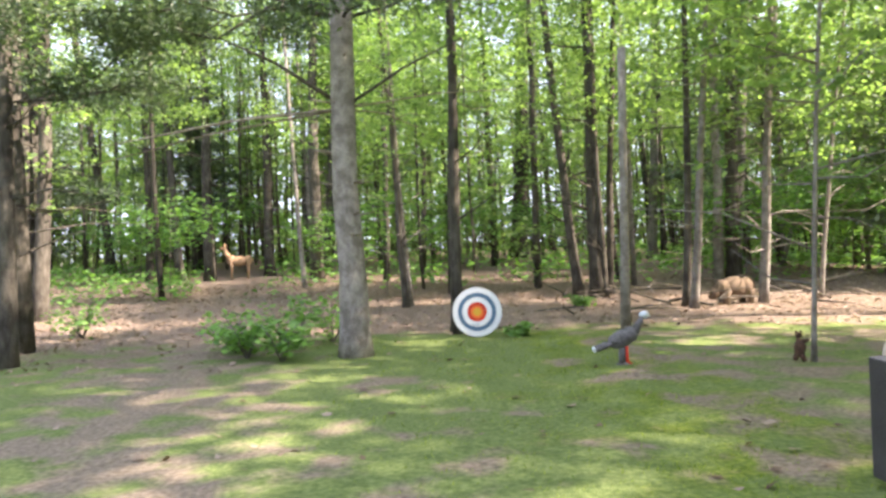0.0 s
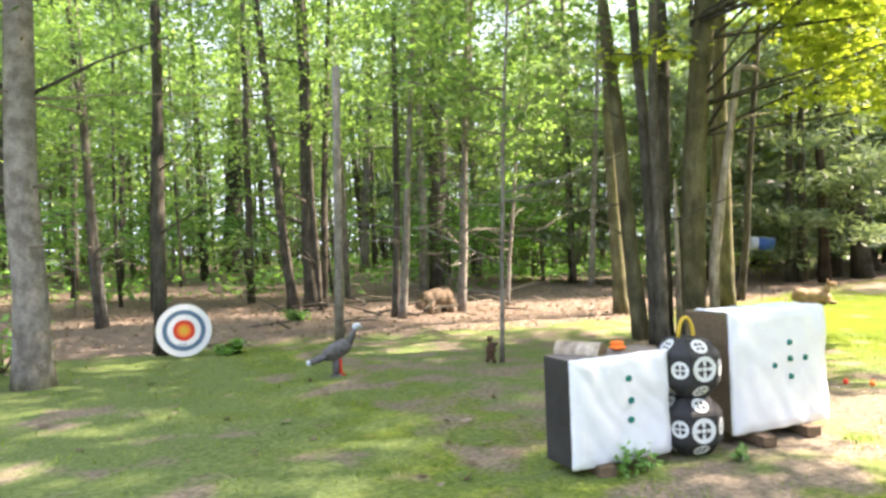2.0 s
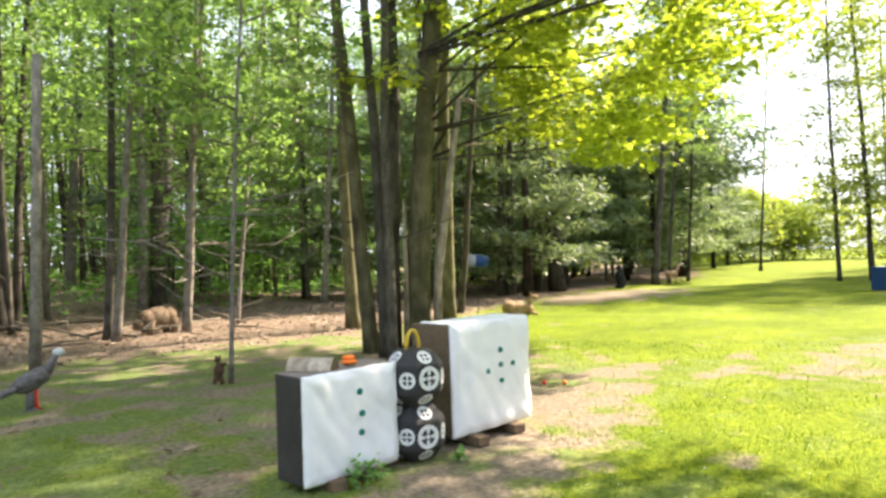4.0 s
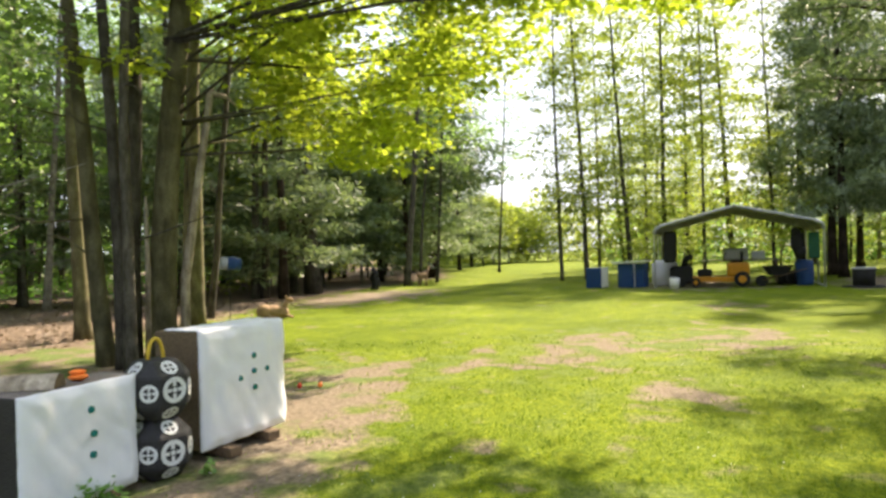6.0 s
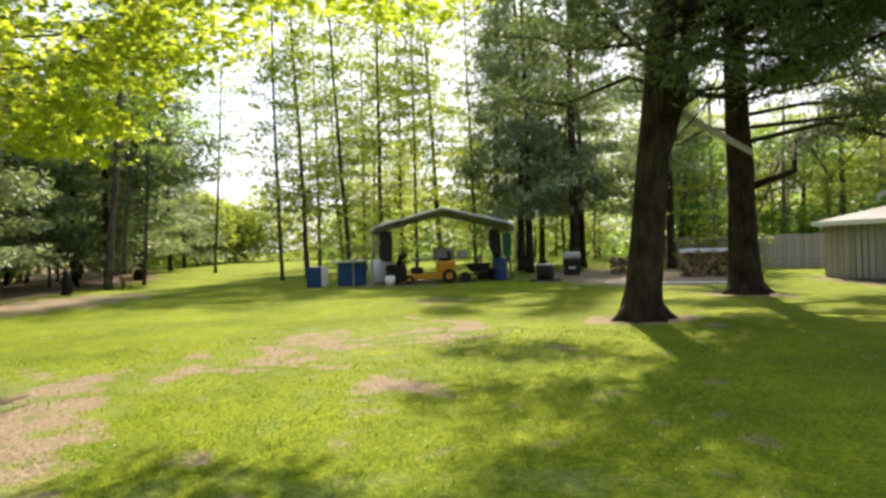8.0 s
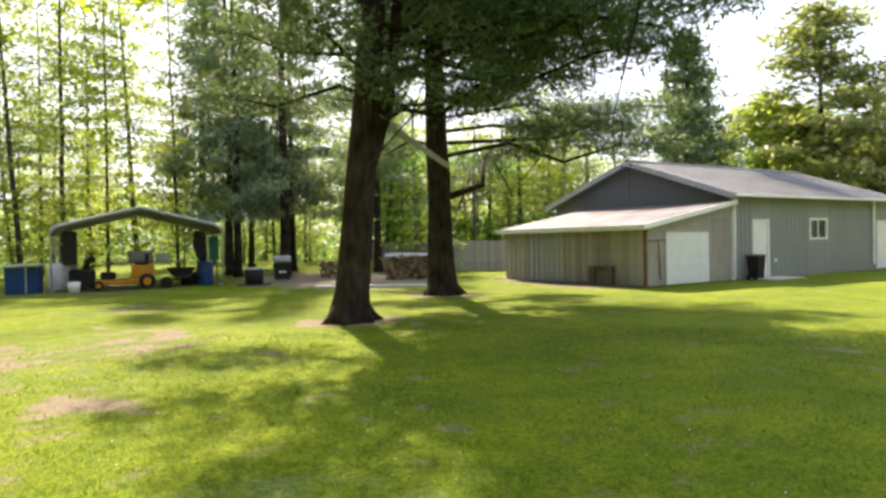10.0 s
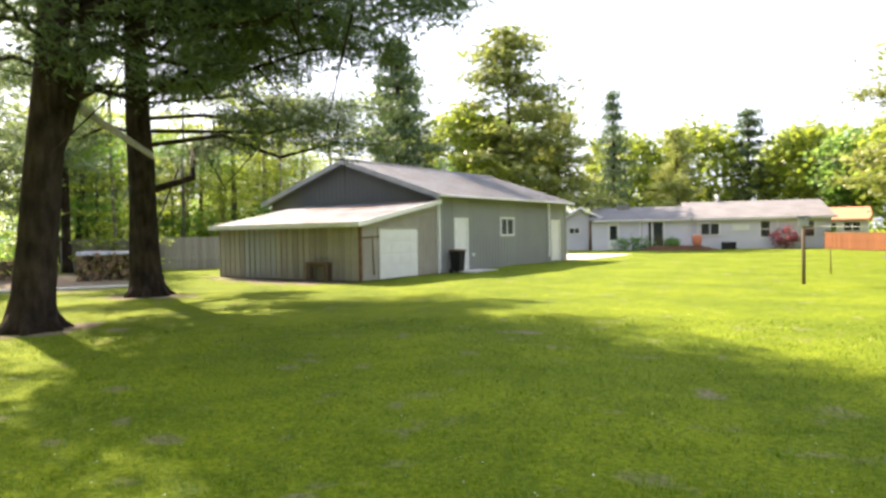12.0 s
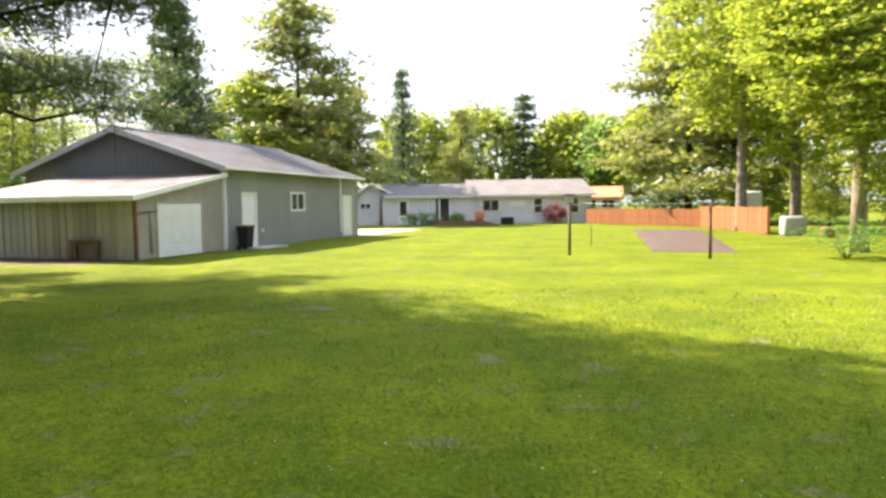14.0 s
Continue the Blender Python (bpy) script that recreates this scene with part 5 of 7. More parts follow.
figure("bedded_deer_target", pose(13.5, 10.6, -0.01, 0, 0, -42) @ Matrix.Scale(0.8, 4), [DEER], "tan foam deer target lying at the lawn's edge", bedded_deer)
figure("black_bear_target", pose(25.6, 14.6, -0.02, 0, 0, -30) @ Matrix.Scale(0.78, 4), [DARK_FIG], "black foam bear target sitting at the wood's edge", upright_bear)
figure("deer_target", pose(28.6, 13.8, -0.02, 0, 0, -20) @ Matrix.Scale(0.64, 4), [DEER], "tan foam deer target far along the lawn", standing_deer)

t = thing("broken_pole", pose(2.94, 11.18, -0.05, 0.3, 1.3, 0), "straight grey barkless pole with a broken top", "pole")
part("pole", tube([(0, 0, 0), (0, 0, 1.5), (0, 0, 3.0), (0, 0, 4.7)], [0.085, 0.072, 0.066, 0.068], 12, wob=0.06, rng=random.Random(2)), BARK_GREY, t)
t = thing("hanging_can", pose(8.64, 7.6, 1.42, 0, 97, -42), "blue and white bucket hung sideways from a tree", "bucket")
part("can", tube([(0, 0, -0.16), (0, 0, 0.16)], [0.1, 0.1], 18), TARP_GREY, t)
part("blue_band", tube([(0, 0, -0.05), (0, 0, 0.17)], [0.103, 0.104], 18), BLUE, t)
part("cord", tube([(0, 0, 0), (1.2, 0.05, 0.12)], [0.006, 0.006], 5), BLACK, t)
for i, (x, y) in enumerate(((6.5, 4.75), (6.62, 4.55))):
    t = thing("red_ball", pose(x, y, 0.0) @ Matrix.Scale(0.6, 4), "small dented red ball on bare soil", "ball", "red balls")
    bm = bmesh.new(); blob(bm, (0, 0, 0.02), (0.05, 0.045, 0.045)); blob(bm, (0.02, 0.01, 0.035), (0.035, 0.04, 0.04))
    part("ball", bm, ORANGE if i else RED, t)

# fallen sticks and brush heap in the wood
rng = random.Random(31)
for k in range(46):
    x, y = rng.uniform(2.5, 9.5), rng.uniform(13.2, 18.5)
    ln, a = rng.uniform(0.6, 2.2), rng.uniform(0, 6.28)
    z = ground_z(x, y) + rng.uniform(0.02, 0.22)
    t = thing("fallen_branch", pose(x, y, z, 0, rng.uniform(-18, 8), math.degrees(a)), "dry fallen branch on leaf litter", "branch", "fallen branches")
    part("stick", tube([(0, 0, 0), (ln * 0.5, rng.uniform(-0.1, 0.1), 0.04), (ln, rng.uniform(-0.2, 0.2), 0)], [rng.uniform(0.012, 0.035), 0.015, 0.006], 6), DEADWOOD if k % 3 else BARK_DARK, t)


# ---- garage with lean-to
def sloped(verts, thick):
    """A slab from four corner points, thickened downwards."""
    bm = bmesh.new()
    top = [bm.verts.new(v) for v in verts]
    low = [bm.verts.new((v[0], v[1], v[2] - thick)) for v in verts]
    n = len(verts)
    bm.faces.new(top)
    bm.faces.new(low[::-1])
    for i in range(n):
        j = (i + 1) % n
        bm.faces.new((top[i], low[i], low[j], top[j]))
    bmesh.ops.recalc_face_normals(bm, faces=bm.faces)
    return bm


def ribs(n, along, span, z0, z1, x_face, out, w=0.035, axis="y"):
    """Upright ribs of sheet metal on a wall, joined in one mesh."""
    bm = bmesh.new()
    for i in range(n):
        c = along + span * (i + 0.5) / n
        if axis == "y":
            box(min(x_face, x_face + out), max(x_face, x_face + out), c - w / 2, c + w / 2, z0, z1, bm)
        else:
            box(c - w / 2, c + w / 2, min(x_face, x_face + out), max(x_face, x_face + out), z0, z1, bm)
    return bm


def wall_pieces(y0, y1, z1, openings):
    """The stretches of a wall round its openings (y from, y to, z from, z to)."""
    out, cur = [], y0
    for a, b, za, zb in sorted(openings):
        out += [(cur, a, 0, z1), (a, b, 0, za), (a, b, zb, z1)]
        cur = b
    return out + [(cur, y1, 0, z1)]


def garage():
    W, L, EAVE, RIDGE = 8.52, 11.53, 2.85, 4.42
    t = thing("garage", pose(17.16, -17.82, 0, 0, 0, 10), "long grey metal-sided garage with a pale ridged roof", "garage")
    for y0, y1, z0, z1 in wall_pieces(-L, 0, EAVE, ((-2.15, -1.15, 0.04, 2.05), (-6.0, -4.75, 1.3, 2.1), (-10.9, -9.85, 0.04, 2.02))):
        part("side_wall", box(0, 0.14, y0, y1, z0, z1), SHEET, t)
    for y0, y1, z0, z1 in ((-1.12, -0.13, 0.02, EAVE), (-4.68, -2.22, 0.02, EAVE), (-9.42, -6.08, 0.02, EAVE), (-6.0, -4.75, 0.02, 1.25)):
        part("wall_ribs", ribs(int((y1 - y0) / 0.23), y0, y1 - y0, z0, z1, -0.012, 0.012), SHEET, t)
    part("far_wall", box(0, W, -L - 0.14, -L, 0, EAVE), SHEET, t)
    part("rear_wall", box(W - 0.14, W, -L, 0, 0, EAVE), SHEET, t)
    bm = bmesh.new()
    pts = [(0.14, 0), (W, 0), (W, EAVE), (W / 2, RIDGE - 0.1), (0.14, EAVE)]
    a, b = [bm.verts.new((x, -0.14, z)) for x, z in pts], [bm.verts.new((x, 0, z)) for x, z in pts]
    bm.faces.new(a); bm.faces.new(b[::-1])
    for i in range(5):
        bm.faces.new((a[i], a[(i + 1) % 5], b[(i + 1) % 5], b[i]))
    bmesh.ops.recalc_face_normals(bm, faces=bm.faces)
    part("gable_wall", bm, GABLE, t)
    bm = bmesh.new()
    for i in range(36):
        x = 0.25 + i * 0.23
        z = EAVE + (RIDGE - 0.2 - EAVE) * (1 - abs(x - W / 2) / (W / 2)) - 0.05
        if z > 2.75:
            box(x - 0.015, x + 0.015, 0, 0.012, 2.7, z, bm)
    part("gable_ribs", bm, GABLE, t)["kind"] = "stuff"
    o, ov = 0.35, 0.3
    drop = (RIDGE - EAVE) / (W / 2) * o
    r1 = part("roof_slope", sloped([(-o, ov, EAVE + 0.06 - drop + 0.09), (W / 2, ov, RIDGE), (W / 2, -L - ov, RIDGE), (-o, -L - ov, EAVE + 0.06 - drop + 0.09)], 0.08), ROOF_METAL, t)
    part("roof_slope", sloped([(W / 2, ov, RIDGE), (W + o, ov, EAVE + 0.06 - drop + 0.09), (W + o, -L - ov, EAVE + 0.06 - drop + 0.09), (W / 2, -L - ov, RIDGE)], 0.08), ROOF_METAL, t)
    part("ridge_cap", tube([(W / 2, ov, RIDGE + 0.01), (W / 2, -L - ov, RIDGE + 0.01)], [0.06, 0.06], 8), ROOF_METAL, t)
    bm = bmesh.new()
    k = (RIDGE - (EAVE + 0.15 - drop)) / (W / 2 + o)
    for i in range(38):
        y = ov - 0.15 - i * 0.31
        if y < -L - ov:
            break
        vs = [(-o + 0.01, y - 0.015, EAVE + 0.15 - drop + 0.001), (W / 2 - 0.05, y - 0.015, RIDGE - 0.02), (W / 2 - 0.05, y + 0.015, RIDGE - 0.02), (-o + 0.01, y + 0.015, EAVE + 0.15 - drop + 0.001)]
        a = [bm.verts.new((x, yy, z + 0.022)) for x, yy, z in vs]
        b = [bm.verts.new((x, yy, z - 0.01)) for x, yy, z in vs]
        bm.faces.new(a)
        for q in range(4):
            bm.faces.new((a[q], b[q], b[(q + 1) % 4], a[(q + 1) % 4]))
    bmesh.ops.recalc_face_normals(bm, faces=bm.faces)
    part("roof_ribs", bm, ROOF_METAL, t)
    for sx in (0, 1):
        xa, xb = (-o, W / 2) if sx == 0 else (W / 2, W + o)
        za, zb = (EAVE + 0.15 - drop, RIDGE) if sx == 0 else (RIDGE, EAVE + 0.15 - drop)
        part("barge_board", sloped([(xa, ov + 0.03, za + 0.02), (xb, ov + 0.03, zb + 0.02), (xb, ov, zb + 0.02), (xa, ov, za + 0.02)], 0.2), TARP_GREY, t)
    part("gutter", box(-o - 0.07, -o, -L - ov, ov, EAVE - 0.03 - drop + 0.1, EAVE + 0.14 - drop), WHITE, t)
    part("corner_trim", box(-0.035, 0.0, -0.12, 0.02, 0.02, EAVE - 0.02), WHITE, t)
    part("downspout", box(-0.09, -0.014, -9.55, -9.45, 0.25, EAVE), WHITE, t)
    part("downspout", box(-0.1, -0.036, -0.08, 0.0, 0.1, EAVE), WHITE, t)
    part("corner_trim", box(-0.03, 0.0, -L - 0.12, -L + 0.02, 0.02, EAVE - 0.02), SHEET, t)
    for y0, y1, top in ((-2.15, -1.15, 2.05), (-10.9, -9.85, 2.02)):
        d = part("entry_door", box(0.03, 0.08, y0 + 0.09, y1 - 0.09, 0.05, top - 0.07), WHITE, t, "white steel entry door")
        for a, b, z0, z1 in ((y0 + 0.2, y1 - 0.2, 1.15, 1.8), (y0 + 0.2, y1 - 0.2, 0.25, 1.0)):
            part("door_panel", box(0.02, 0.03, a, b, z0, z1), WHITE, d)
        part("door_handle", tube([(0.03, y0 + 0.17, 1.0), (-0.02, y0 + 0.17, 1.0), (-0.02, y0 + 0.28, 1.0)], [0.016, 0.014, 0.012], 8), GALV, d)
        bm = box(-0.02, 0.1, y0, y0 + 0.085, 0.04, top)
        box(-0.02, 0.1, y1 - 0.085, y1, 0.04, top, bm)
        box(-0.02, 0.1, y0 + 0.085, y1 - 0.085, top - 0.07, top, bm)
        part("door_frame", bm, WHITE, t)
    part("door_step", box(-1.0, -0.02, -2.7, -1.0, 0.0, 0.035), CONCRETE, t)
    w = part("window", box(0.04, 0.06, -5.93, -4.82, 1.37, 2.03), PANE, t)
    bm = box(-0.03, 0.09, -6.0, -5.92, 1.3, 2.1)
    box(-0.03, 0.09, -4.83, -4.75, 1.3, 2.1, bm); box(-0.03, 0.09, -5.92, -4.83, 1.3, 1.38, bm); box(-0.03, 0.09, -5.92, -4.83, 2.02, 2.1, bm); box(-0.01, 0.07, -5.395, -5.355, 1.38, 2.02, bm)
    part("window_frame", bm, WHITE, w)
    part("outlet_box", box(-0.04, -0.013, -2.55, -2.45, 0.55, 0.67), WHITE, t)


garage()


def lean_to():
    W, D, F, B = 6.67, 4.28, 1.82, 2.62
    t = thing("lean_to_shed", pose(17.16, -17.82, 0, 0, 0, 10), "weathered sheet-metal lean-to with white overhead door", "shed")
    part("front_wall", box(0.03, W, D - 0.1, D, 0.03, F - 0.03), SHED_TAN, t)
    part("left_wall", sloped([(W - 0.1, 0.02, B - 0.06), (W - 0.1, D - 0.1, F - 0.05), (W, D - 0.1, F - 0.05), (W, 0.02, B - 0.06)], 1.76), SHED_TAN, t)
    y0, y1, top = 1.2, 3.36, 1.66
    part("end_wall", box(0.0, 0.1, 0.03, y0, 0.02, top), SHED_TAN, t)
    part("end_wall", box(0.0, 0.1, y1, D - 0.102, 0.02, top), SHED_TAN, t)
    part("end_wall_top", sloped([(0, 0.03, B - 0.07), (0, D - 0.1, F - 0.05), (0.1, D - 0.1, F - 0.05), (0.1, 0.03, B - 0.07)], 0.14), SHED_TAN, t)
    bm = bmesh.new()
    v = [bm.verts.new(p) for p in ((0.004, 0.03, top), (0.004, D - 0.1, top), (0.004, D - 0.1, F - 0.15), (0.004, 0.03, B - 0.18), (0.1, 0.03, top), (0.1, D - 0.1, top), (0.1, D - 0.1, F - 0.15), (0.1, 0.03, B - 0.18))]
    for q in ((0, 1, 2, 3), (7, 6, 5, 4), (0, 4, 5, 1), (1, 5, 6, 2), (2, 6, 7, 3), (3, 7, 4, 0)):
        bm.faces.new([v[i] for i in q])
    bmesh.ops.recalc_face_normals(bm, faces=bm.faces)
    part("end_wall_gable", bm, SHED_TAN, t)
    part("wall_ribs", ribs(7, 3.42, 0.72, 0.03, 1.72, -0.015, 0.015, 0.03), SHED_TAN, t)
    part("wall_ribs", ribs(6, 0.08, 1.05, 0.03, 2.1, -0.015, 0.015, 0.03), SHED_TAN, t)
    door = part("overhead_door", box(0.03, 0.07, y0, y1, 0.02, top), WHITE, t, "white sectional overhead door")
    for k in range(4):
        z = 0.03 + k * (top - 0.03) / 4
        sec = part("door_section", box(0.0, 0.03, y0 + 0.01, y1 - 0.01, z, z + (top - 0.03) / 4 - 0.022, bevel=0.006), WHITE, door)
        for q in range(4):
            part("door_panel", box(-0.008, 0.0, y0 + 0.09 + q * 0.51, y0 + 0.50 + q * 0.51, z + 0.09, z + 0.29, bevel=0.003), WHITE, sec)
    bm = box(-0.03, 0.03, y0 - 0.07, y0, 0.02, top + 0.07)
    box(-0.03, 0.03, y1, y1 + 0.07, 0.02, top + 0.07, bm); box(-0.03, 0.03, y0, y1, top, top + 0.07, bm)
    part("door_frame", bm, SHED_TAN, t)
    part("corner_post", box(-0.04, 0.06, D - 0.03, D + 0.03, 0.02, F - 0.03), RUST, t)
    part("rail", tube([(-0.05, 3.4, 1.42), (-0.05, 4.2, 1.38)], [0.018, 0.018], 6), TIMBER, t)
    part("rail", tube([(-0.05, 3.75, 1.42), (-0.06, 3.7, 0.2)], [0.018, 0.018], 6), TIMBER, t)
    o = 0.22
    part("roof", sloped([(-o, 0.02, B + 0.06), (-o, D + 0.3, F + 0.03), (W + o, D + 0.3, F + 0.03), (W + o, 0.02, B + 0.06)], 0.05), ROOF_SHADED, t)
    part("eave_board", box(-o, W + o, D + 0.3, D + 0.33, F - 0.1, F + 0.05), WHITE, t)
    part("barge_board", sloped([(-o - 0.025, 0.02, B + 0.08), (-o - 0.025, D + 0.33, F + 0.05), (-o, D + 0.33, F + 0.05), (-o, 0.02, B + 0.08)], 0.15), WHITE, t)
    k = (F + 0.03 - B - 0.06) / (D + 0.28)
    r = random.Random(9)
    for cx, cy, w, d in ((4.6, 1.2, 0.9, 0.08), (3.2, 0.9, 1.2, 0.07), (2.2, 1.3, 0.8, 0.06), (1.4, 0.4, 1.3, 0.09), (5.3, 2.2, 0.6, 0.05), (2.9, 1.6, 0.5, 0.05), (0.5, 0.25, 0.8, 0.09)):
        pts = [(cx + w * math.cos(a) * r.uniform(0.6, 1), cy + (d + w * 0.1) * math.sin(a) * r.uniform(0.5, 1)) for a in np.linspace(0, 6.0, 12)]
        part("rust_patch", sloped([(x, y, B + 0.072 + (y - 0.02) * k) for x, y in pts], 0.01), RUST, t)
    me = mesh_of("sheet_panel", box(-0.125, 0.125, -0.006, 0.012, 0.0, F - 0.1, bevel=0.004), SHED_TAN)
    grey = mesh_of("sheet_panel", box(-0.125, 0.125, -0.006, 0.012, 0.0, F - 0.1, bevel=0.004), SHED_GREY)
    rib = mesh_of("rib", box(-0.022, 0.022, 0.0, 0.045, 0.0, F - 0.1, bevel=0.008), SHED_TAN)
    for i in range(25):
        piece("sheet_panel", grey if 14 <= i <= 19 else me, t, pose(0.2 + i * 0.262, D + 0.004 + 0.006 * (i % 2), 0.04))
        piece("rib", rib, t, pose(0.33 + i * 0.262, D + 0.012, 0.04))


lean_to()

t = thing("wooden_bench", pose(18.0, -13.35, 0, 0, 0, 10), "small dark wooden bench against the lean-to", "bench")
part("seat", box(-0.5, 0.4, 0.12, 0.42, 0.56, 0.62, bevel=0.01), TIMBER, t)
for x in (-0.45, 0.35):
    part("leg", box(x - 0.05, x + 0.05, 0.34, 0.4, 0, 0.56), TIMBER, t)
    part("leg", box(x - 0.05, x + 0.05, 0.14, 0.2, 0, 0.56), TIMBER, t)
part("stretcher", box(-0.4, 0.3, 0.25, 0.29, 0.48, 0.54), TIMBER, t)
t = thing("wheeled_bin", pose(16.85, -18.55, 0, 0, 0, 10) @ Matrix.Diagonal((0.8, 0.72, 0.95, 1)), "dark wheeled rubbish bin beside the garage door", "bin")
bm = box(-0.28, 0.28, -0.3, 0.3, 0.08, 0.85)
for v in bm.verts:
    if v.co.z < 0.4:
        v.co.x *= 0.8; v.co.y *= 0.8
part("body", bm, BLACK, t)
part("lid", box(-0.31, 0.31, -0.33, 0.33, 0.85, 0.91, bevel=0.02), RUST, t)
for y in (-0.26, 0.26):
    part("wheel", tube([(0.2, y - 0.03, 0.1), (0.2, y + 0.03, 0.1)], [0.1, 0.1], 14), BLACK, t)
part("red_soil_strip", box(0, 6.9, 4.3, 4.75, -0.02, 0.02), SOIL, None).matrix_basis = pose(17.16, -17.82, 0, 0, 0, 10)
tagged(bpy.data.objects["red_soil_strip"], "bare brown soil strip along the lean-to", "soil", kind="structure")
tagged(part("driveway", box(-1.0, 6, -19, -11.8, -0.03, 0.03), CONCRETE, None, m=pose(17.16, -17.82, 0.0, 0, 0, 10)), "pale concrete driveway beyond the garage", "driveway", kind="structure")


# ---- house
def gable_roof(x0, x1, y0, y1, eave, ridge, o=0.25, along="x"):
    bm = bmesh.new()
    ym = (y0 + y1) / 2
    P = [(x0 - o, y0 - o, eave), (x1 + o, y0 - o, eave), (x1 + o, ym, ridge), (x0 - o, ym, ridge), (x0 - o, y1 + o, eave), (x1 + o, y1 + o, eave)]
    v = [bm.verts.new(p) for p in P] + [bm.verts.new((p[0], p[1], p[2] - 0.14)) for p in P]
    for q in ((0, 1, 2, 3), (3, 2, 5, 4), (9, 8, 7, 6), (10, 11, 8, 9), (0, 6, 7, 1), (4, 5, 11, 10), (0, 3, 9, 6), (3, 4, 10, 9), (1, 7, 8, 2), (2, 8, 11, 5)):
        bm.faces.new([v[i] for i in q])
    bmesh.ops.recalc_face_normals(bm, faces=bm.faces)
    return bm


def house_window(parent, x, z0, w, h, y=0.0, name="window"):
    p = part(name, box(x + 0.06, x + w - 0.06, y - 0.02, y + 0.02, z0 + 0.06, z0 + h - 0.06), PANE, parent)
    bm = box(x, x + 0.07, y - 0.06, y + 0.03, z0, z0 + h)
    box(x + w - 0.07, x + w, y - 0.06, y + 0.03, z0, z0 + h, bm); box(x + 0.07, x + w - 0.07, y - 0.06, y + 0.03, z0, z0 + 0.07, bm); box(x + 0.07, x + w - 0.07, y - 0.06, y + 0.03, z0 + h - 0.07, z0 + h, bm)
    if w < h:
        box(x + 0.07, x + w - 0.07, y - 0.04, y + 0.03, z0 + h / 2 - 0.03, z0 + h / 2 + 0.03, bm)
    else:
        box(x + w / 2 - 0.03, x + w / 2 + 0.03, y - 0.04, y + 0.03, z0 + 0.07, z0 + h - 0.07, bm)
    part("window_frame", bm, WHITE, p)
    return p


def house():
    m = Matrix.Translation((28.3, -42.7, 0)) @ Matrix.Rotation(math.atan2(-8.6, -15.8), 4, "Z")
    # local x runs along the facade and its front faces local -y
    t = thing("house", m, "low lilac-grey ranch house with grey shingle roofs", "house")
    F = lambda a, b: (min(-a, -b), max(-a, -b))
    part("wing_wall", box(2.2, 8.9, *F(-6.5, 0.6), 0, 2.12), SIDING, t)
    part("main_wall", box(8.9, 17.9, *F(-7.5, 0.0), 0, 2.12), SIDING, t)
    bm = bmesh.new()
    pts = [(-0.2, 0), (2.3, 0), (2.3, 2.25), (1.35, 3.0), (-0.2, 2.0)]
    a, b = [bm.verts.new((x, 0.4, z)) for x, z in pts], [bm.verts.new((x, 6.0, z)) for x, z in pts]
    bm.faces.new(a); bm.faces.new(b[::-1])
    for i in range(5):
        bm.faces.new((a[i], a[(i + 1) % 5], b[(i + 1) % 5], b[i]))
    bmesh.ops.recalc_face_normals(bm, faces=bm.faces)
    part("gable_wall", bm, SIDING, t)
    part("roof", gable_roof(2.3, 8.8, *F(-6.5, 0.6), 2.2, 3.15), SHINGLE, t)
    part("roof", gable_roof(8.9, 17.9, *F(-7.5, 0.0), 2.2, 3.45), SHINGLE, t)
    part("porch_roof", sloped([(-0.5, -0.1, 1.98), (1.35, -0.1, 3.18), (1.35, 6, 3.18), (-0.5, 6, 1.98)], 0.1), SHINGLE, t)
    part("porch_roof", sloped([(1.35, -0.1, 3.18), (3.1, -0.1, 2.3), (3.1, 6, 2.3), (1.35, 6, 3.18)], 0.1), SHINGLE, t)
    for xa, za, xb, zb in ((-0.5, 2.0, 1.35, 3.2), (1.35, 3.2, 3.1, 2.32)):
        part("barge_board", sloped([(xa, -0.13, za), (xb, -0.13, zb), (xb, -0.1, zb), (xa, -0.1, za)], 0.16), WHITE, t)
    part("gutter", box(2.3, 8.9, -0.95, -0.86, 2.04, 2.16), WHITE, t)
    part("gutter", box(8.7, 18.2, -0.36, -0.26, 2.04, 2.18), WHITE, t)
    for x in (9.4, 14.55):
        part("downspout", box(x, x + 0.09, -0.08, -0.01, 0, 2.1), WHITE, t)
    part("roof_vent", box(4.0, 4.8, -3.2, -2.7, 2.85, 3.15, bevel=0.04), SHINGLE, t)
    part("chimney_pipe", tube([(11.2, 3.8, 3.2), (11.2, 3.8, 3.95)], [0.12, 0.12], 10), WHITE, t)
    house_window(t, 0.45, 1.2, 0.85, 0.5, 0.38)
    y = -0.62
    d = part("entry_door", box(3.3, 4.1, y - 0.03, y + 0.02, 0.08, 2.0), WHITE, t, "white half-glazed entry door")
    part("door_glass", box(3.45, 3.95, y - 0.045, y - 0.032, 0.75, 1.75), PANE, d)
    s = part("sliding_door", box(5.6, 7.1, y - 0.03, y + 0.02, 0.05, 1.98), PANE, t, "glazed sliding patio door")
    bm = box(5.5, 5.62, y - 0.07, y - 0.031, 0.03, 2.05)
    box(6.3, 6.42, y - 0.07, y - 0.031, 0.03, 2.05, bm); box(7.08, 7.2, y - 0.07, y - 0.031, 0.03, 2.05, bm); box(5.62, 6.3, y - 0.07, y - 0.031, 1.95, 2.05, bm); box(6.42, 7.08, y - 0.07, y - 0.031, 1.95, 2.05, bm)
    part("door_frame", bm, WHITE, s)
    part("curtain", box(5.64, 6.1, y - 0.034, y - 0.031, 0.06, 1.94), SIDING, s)
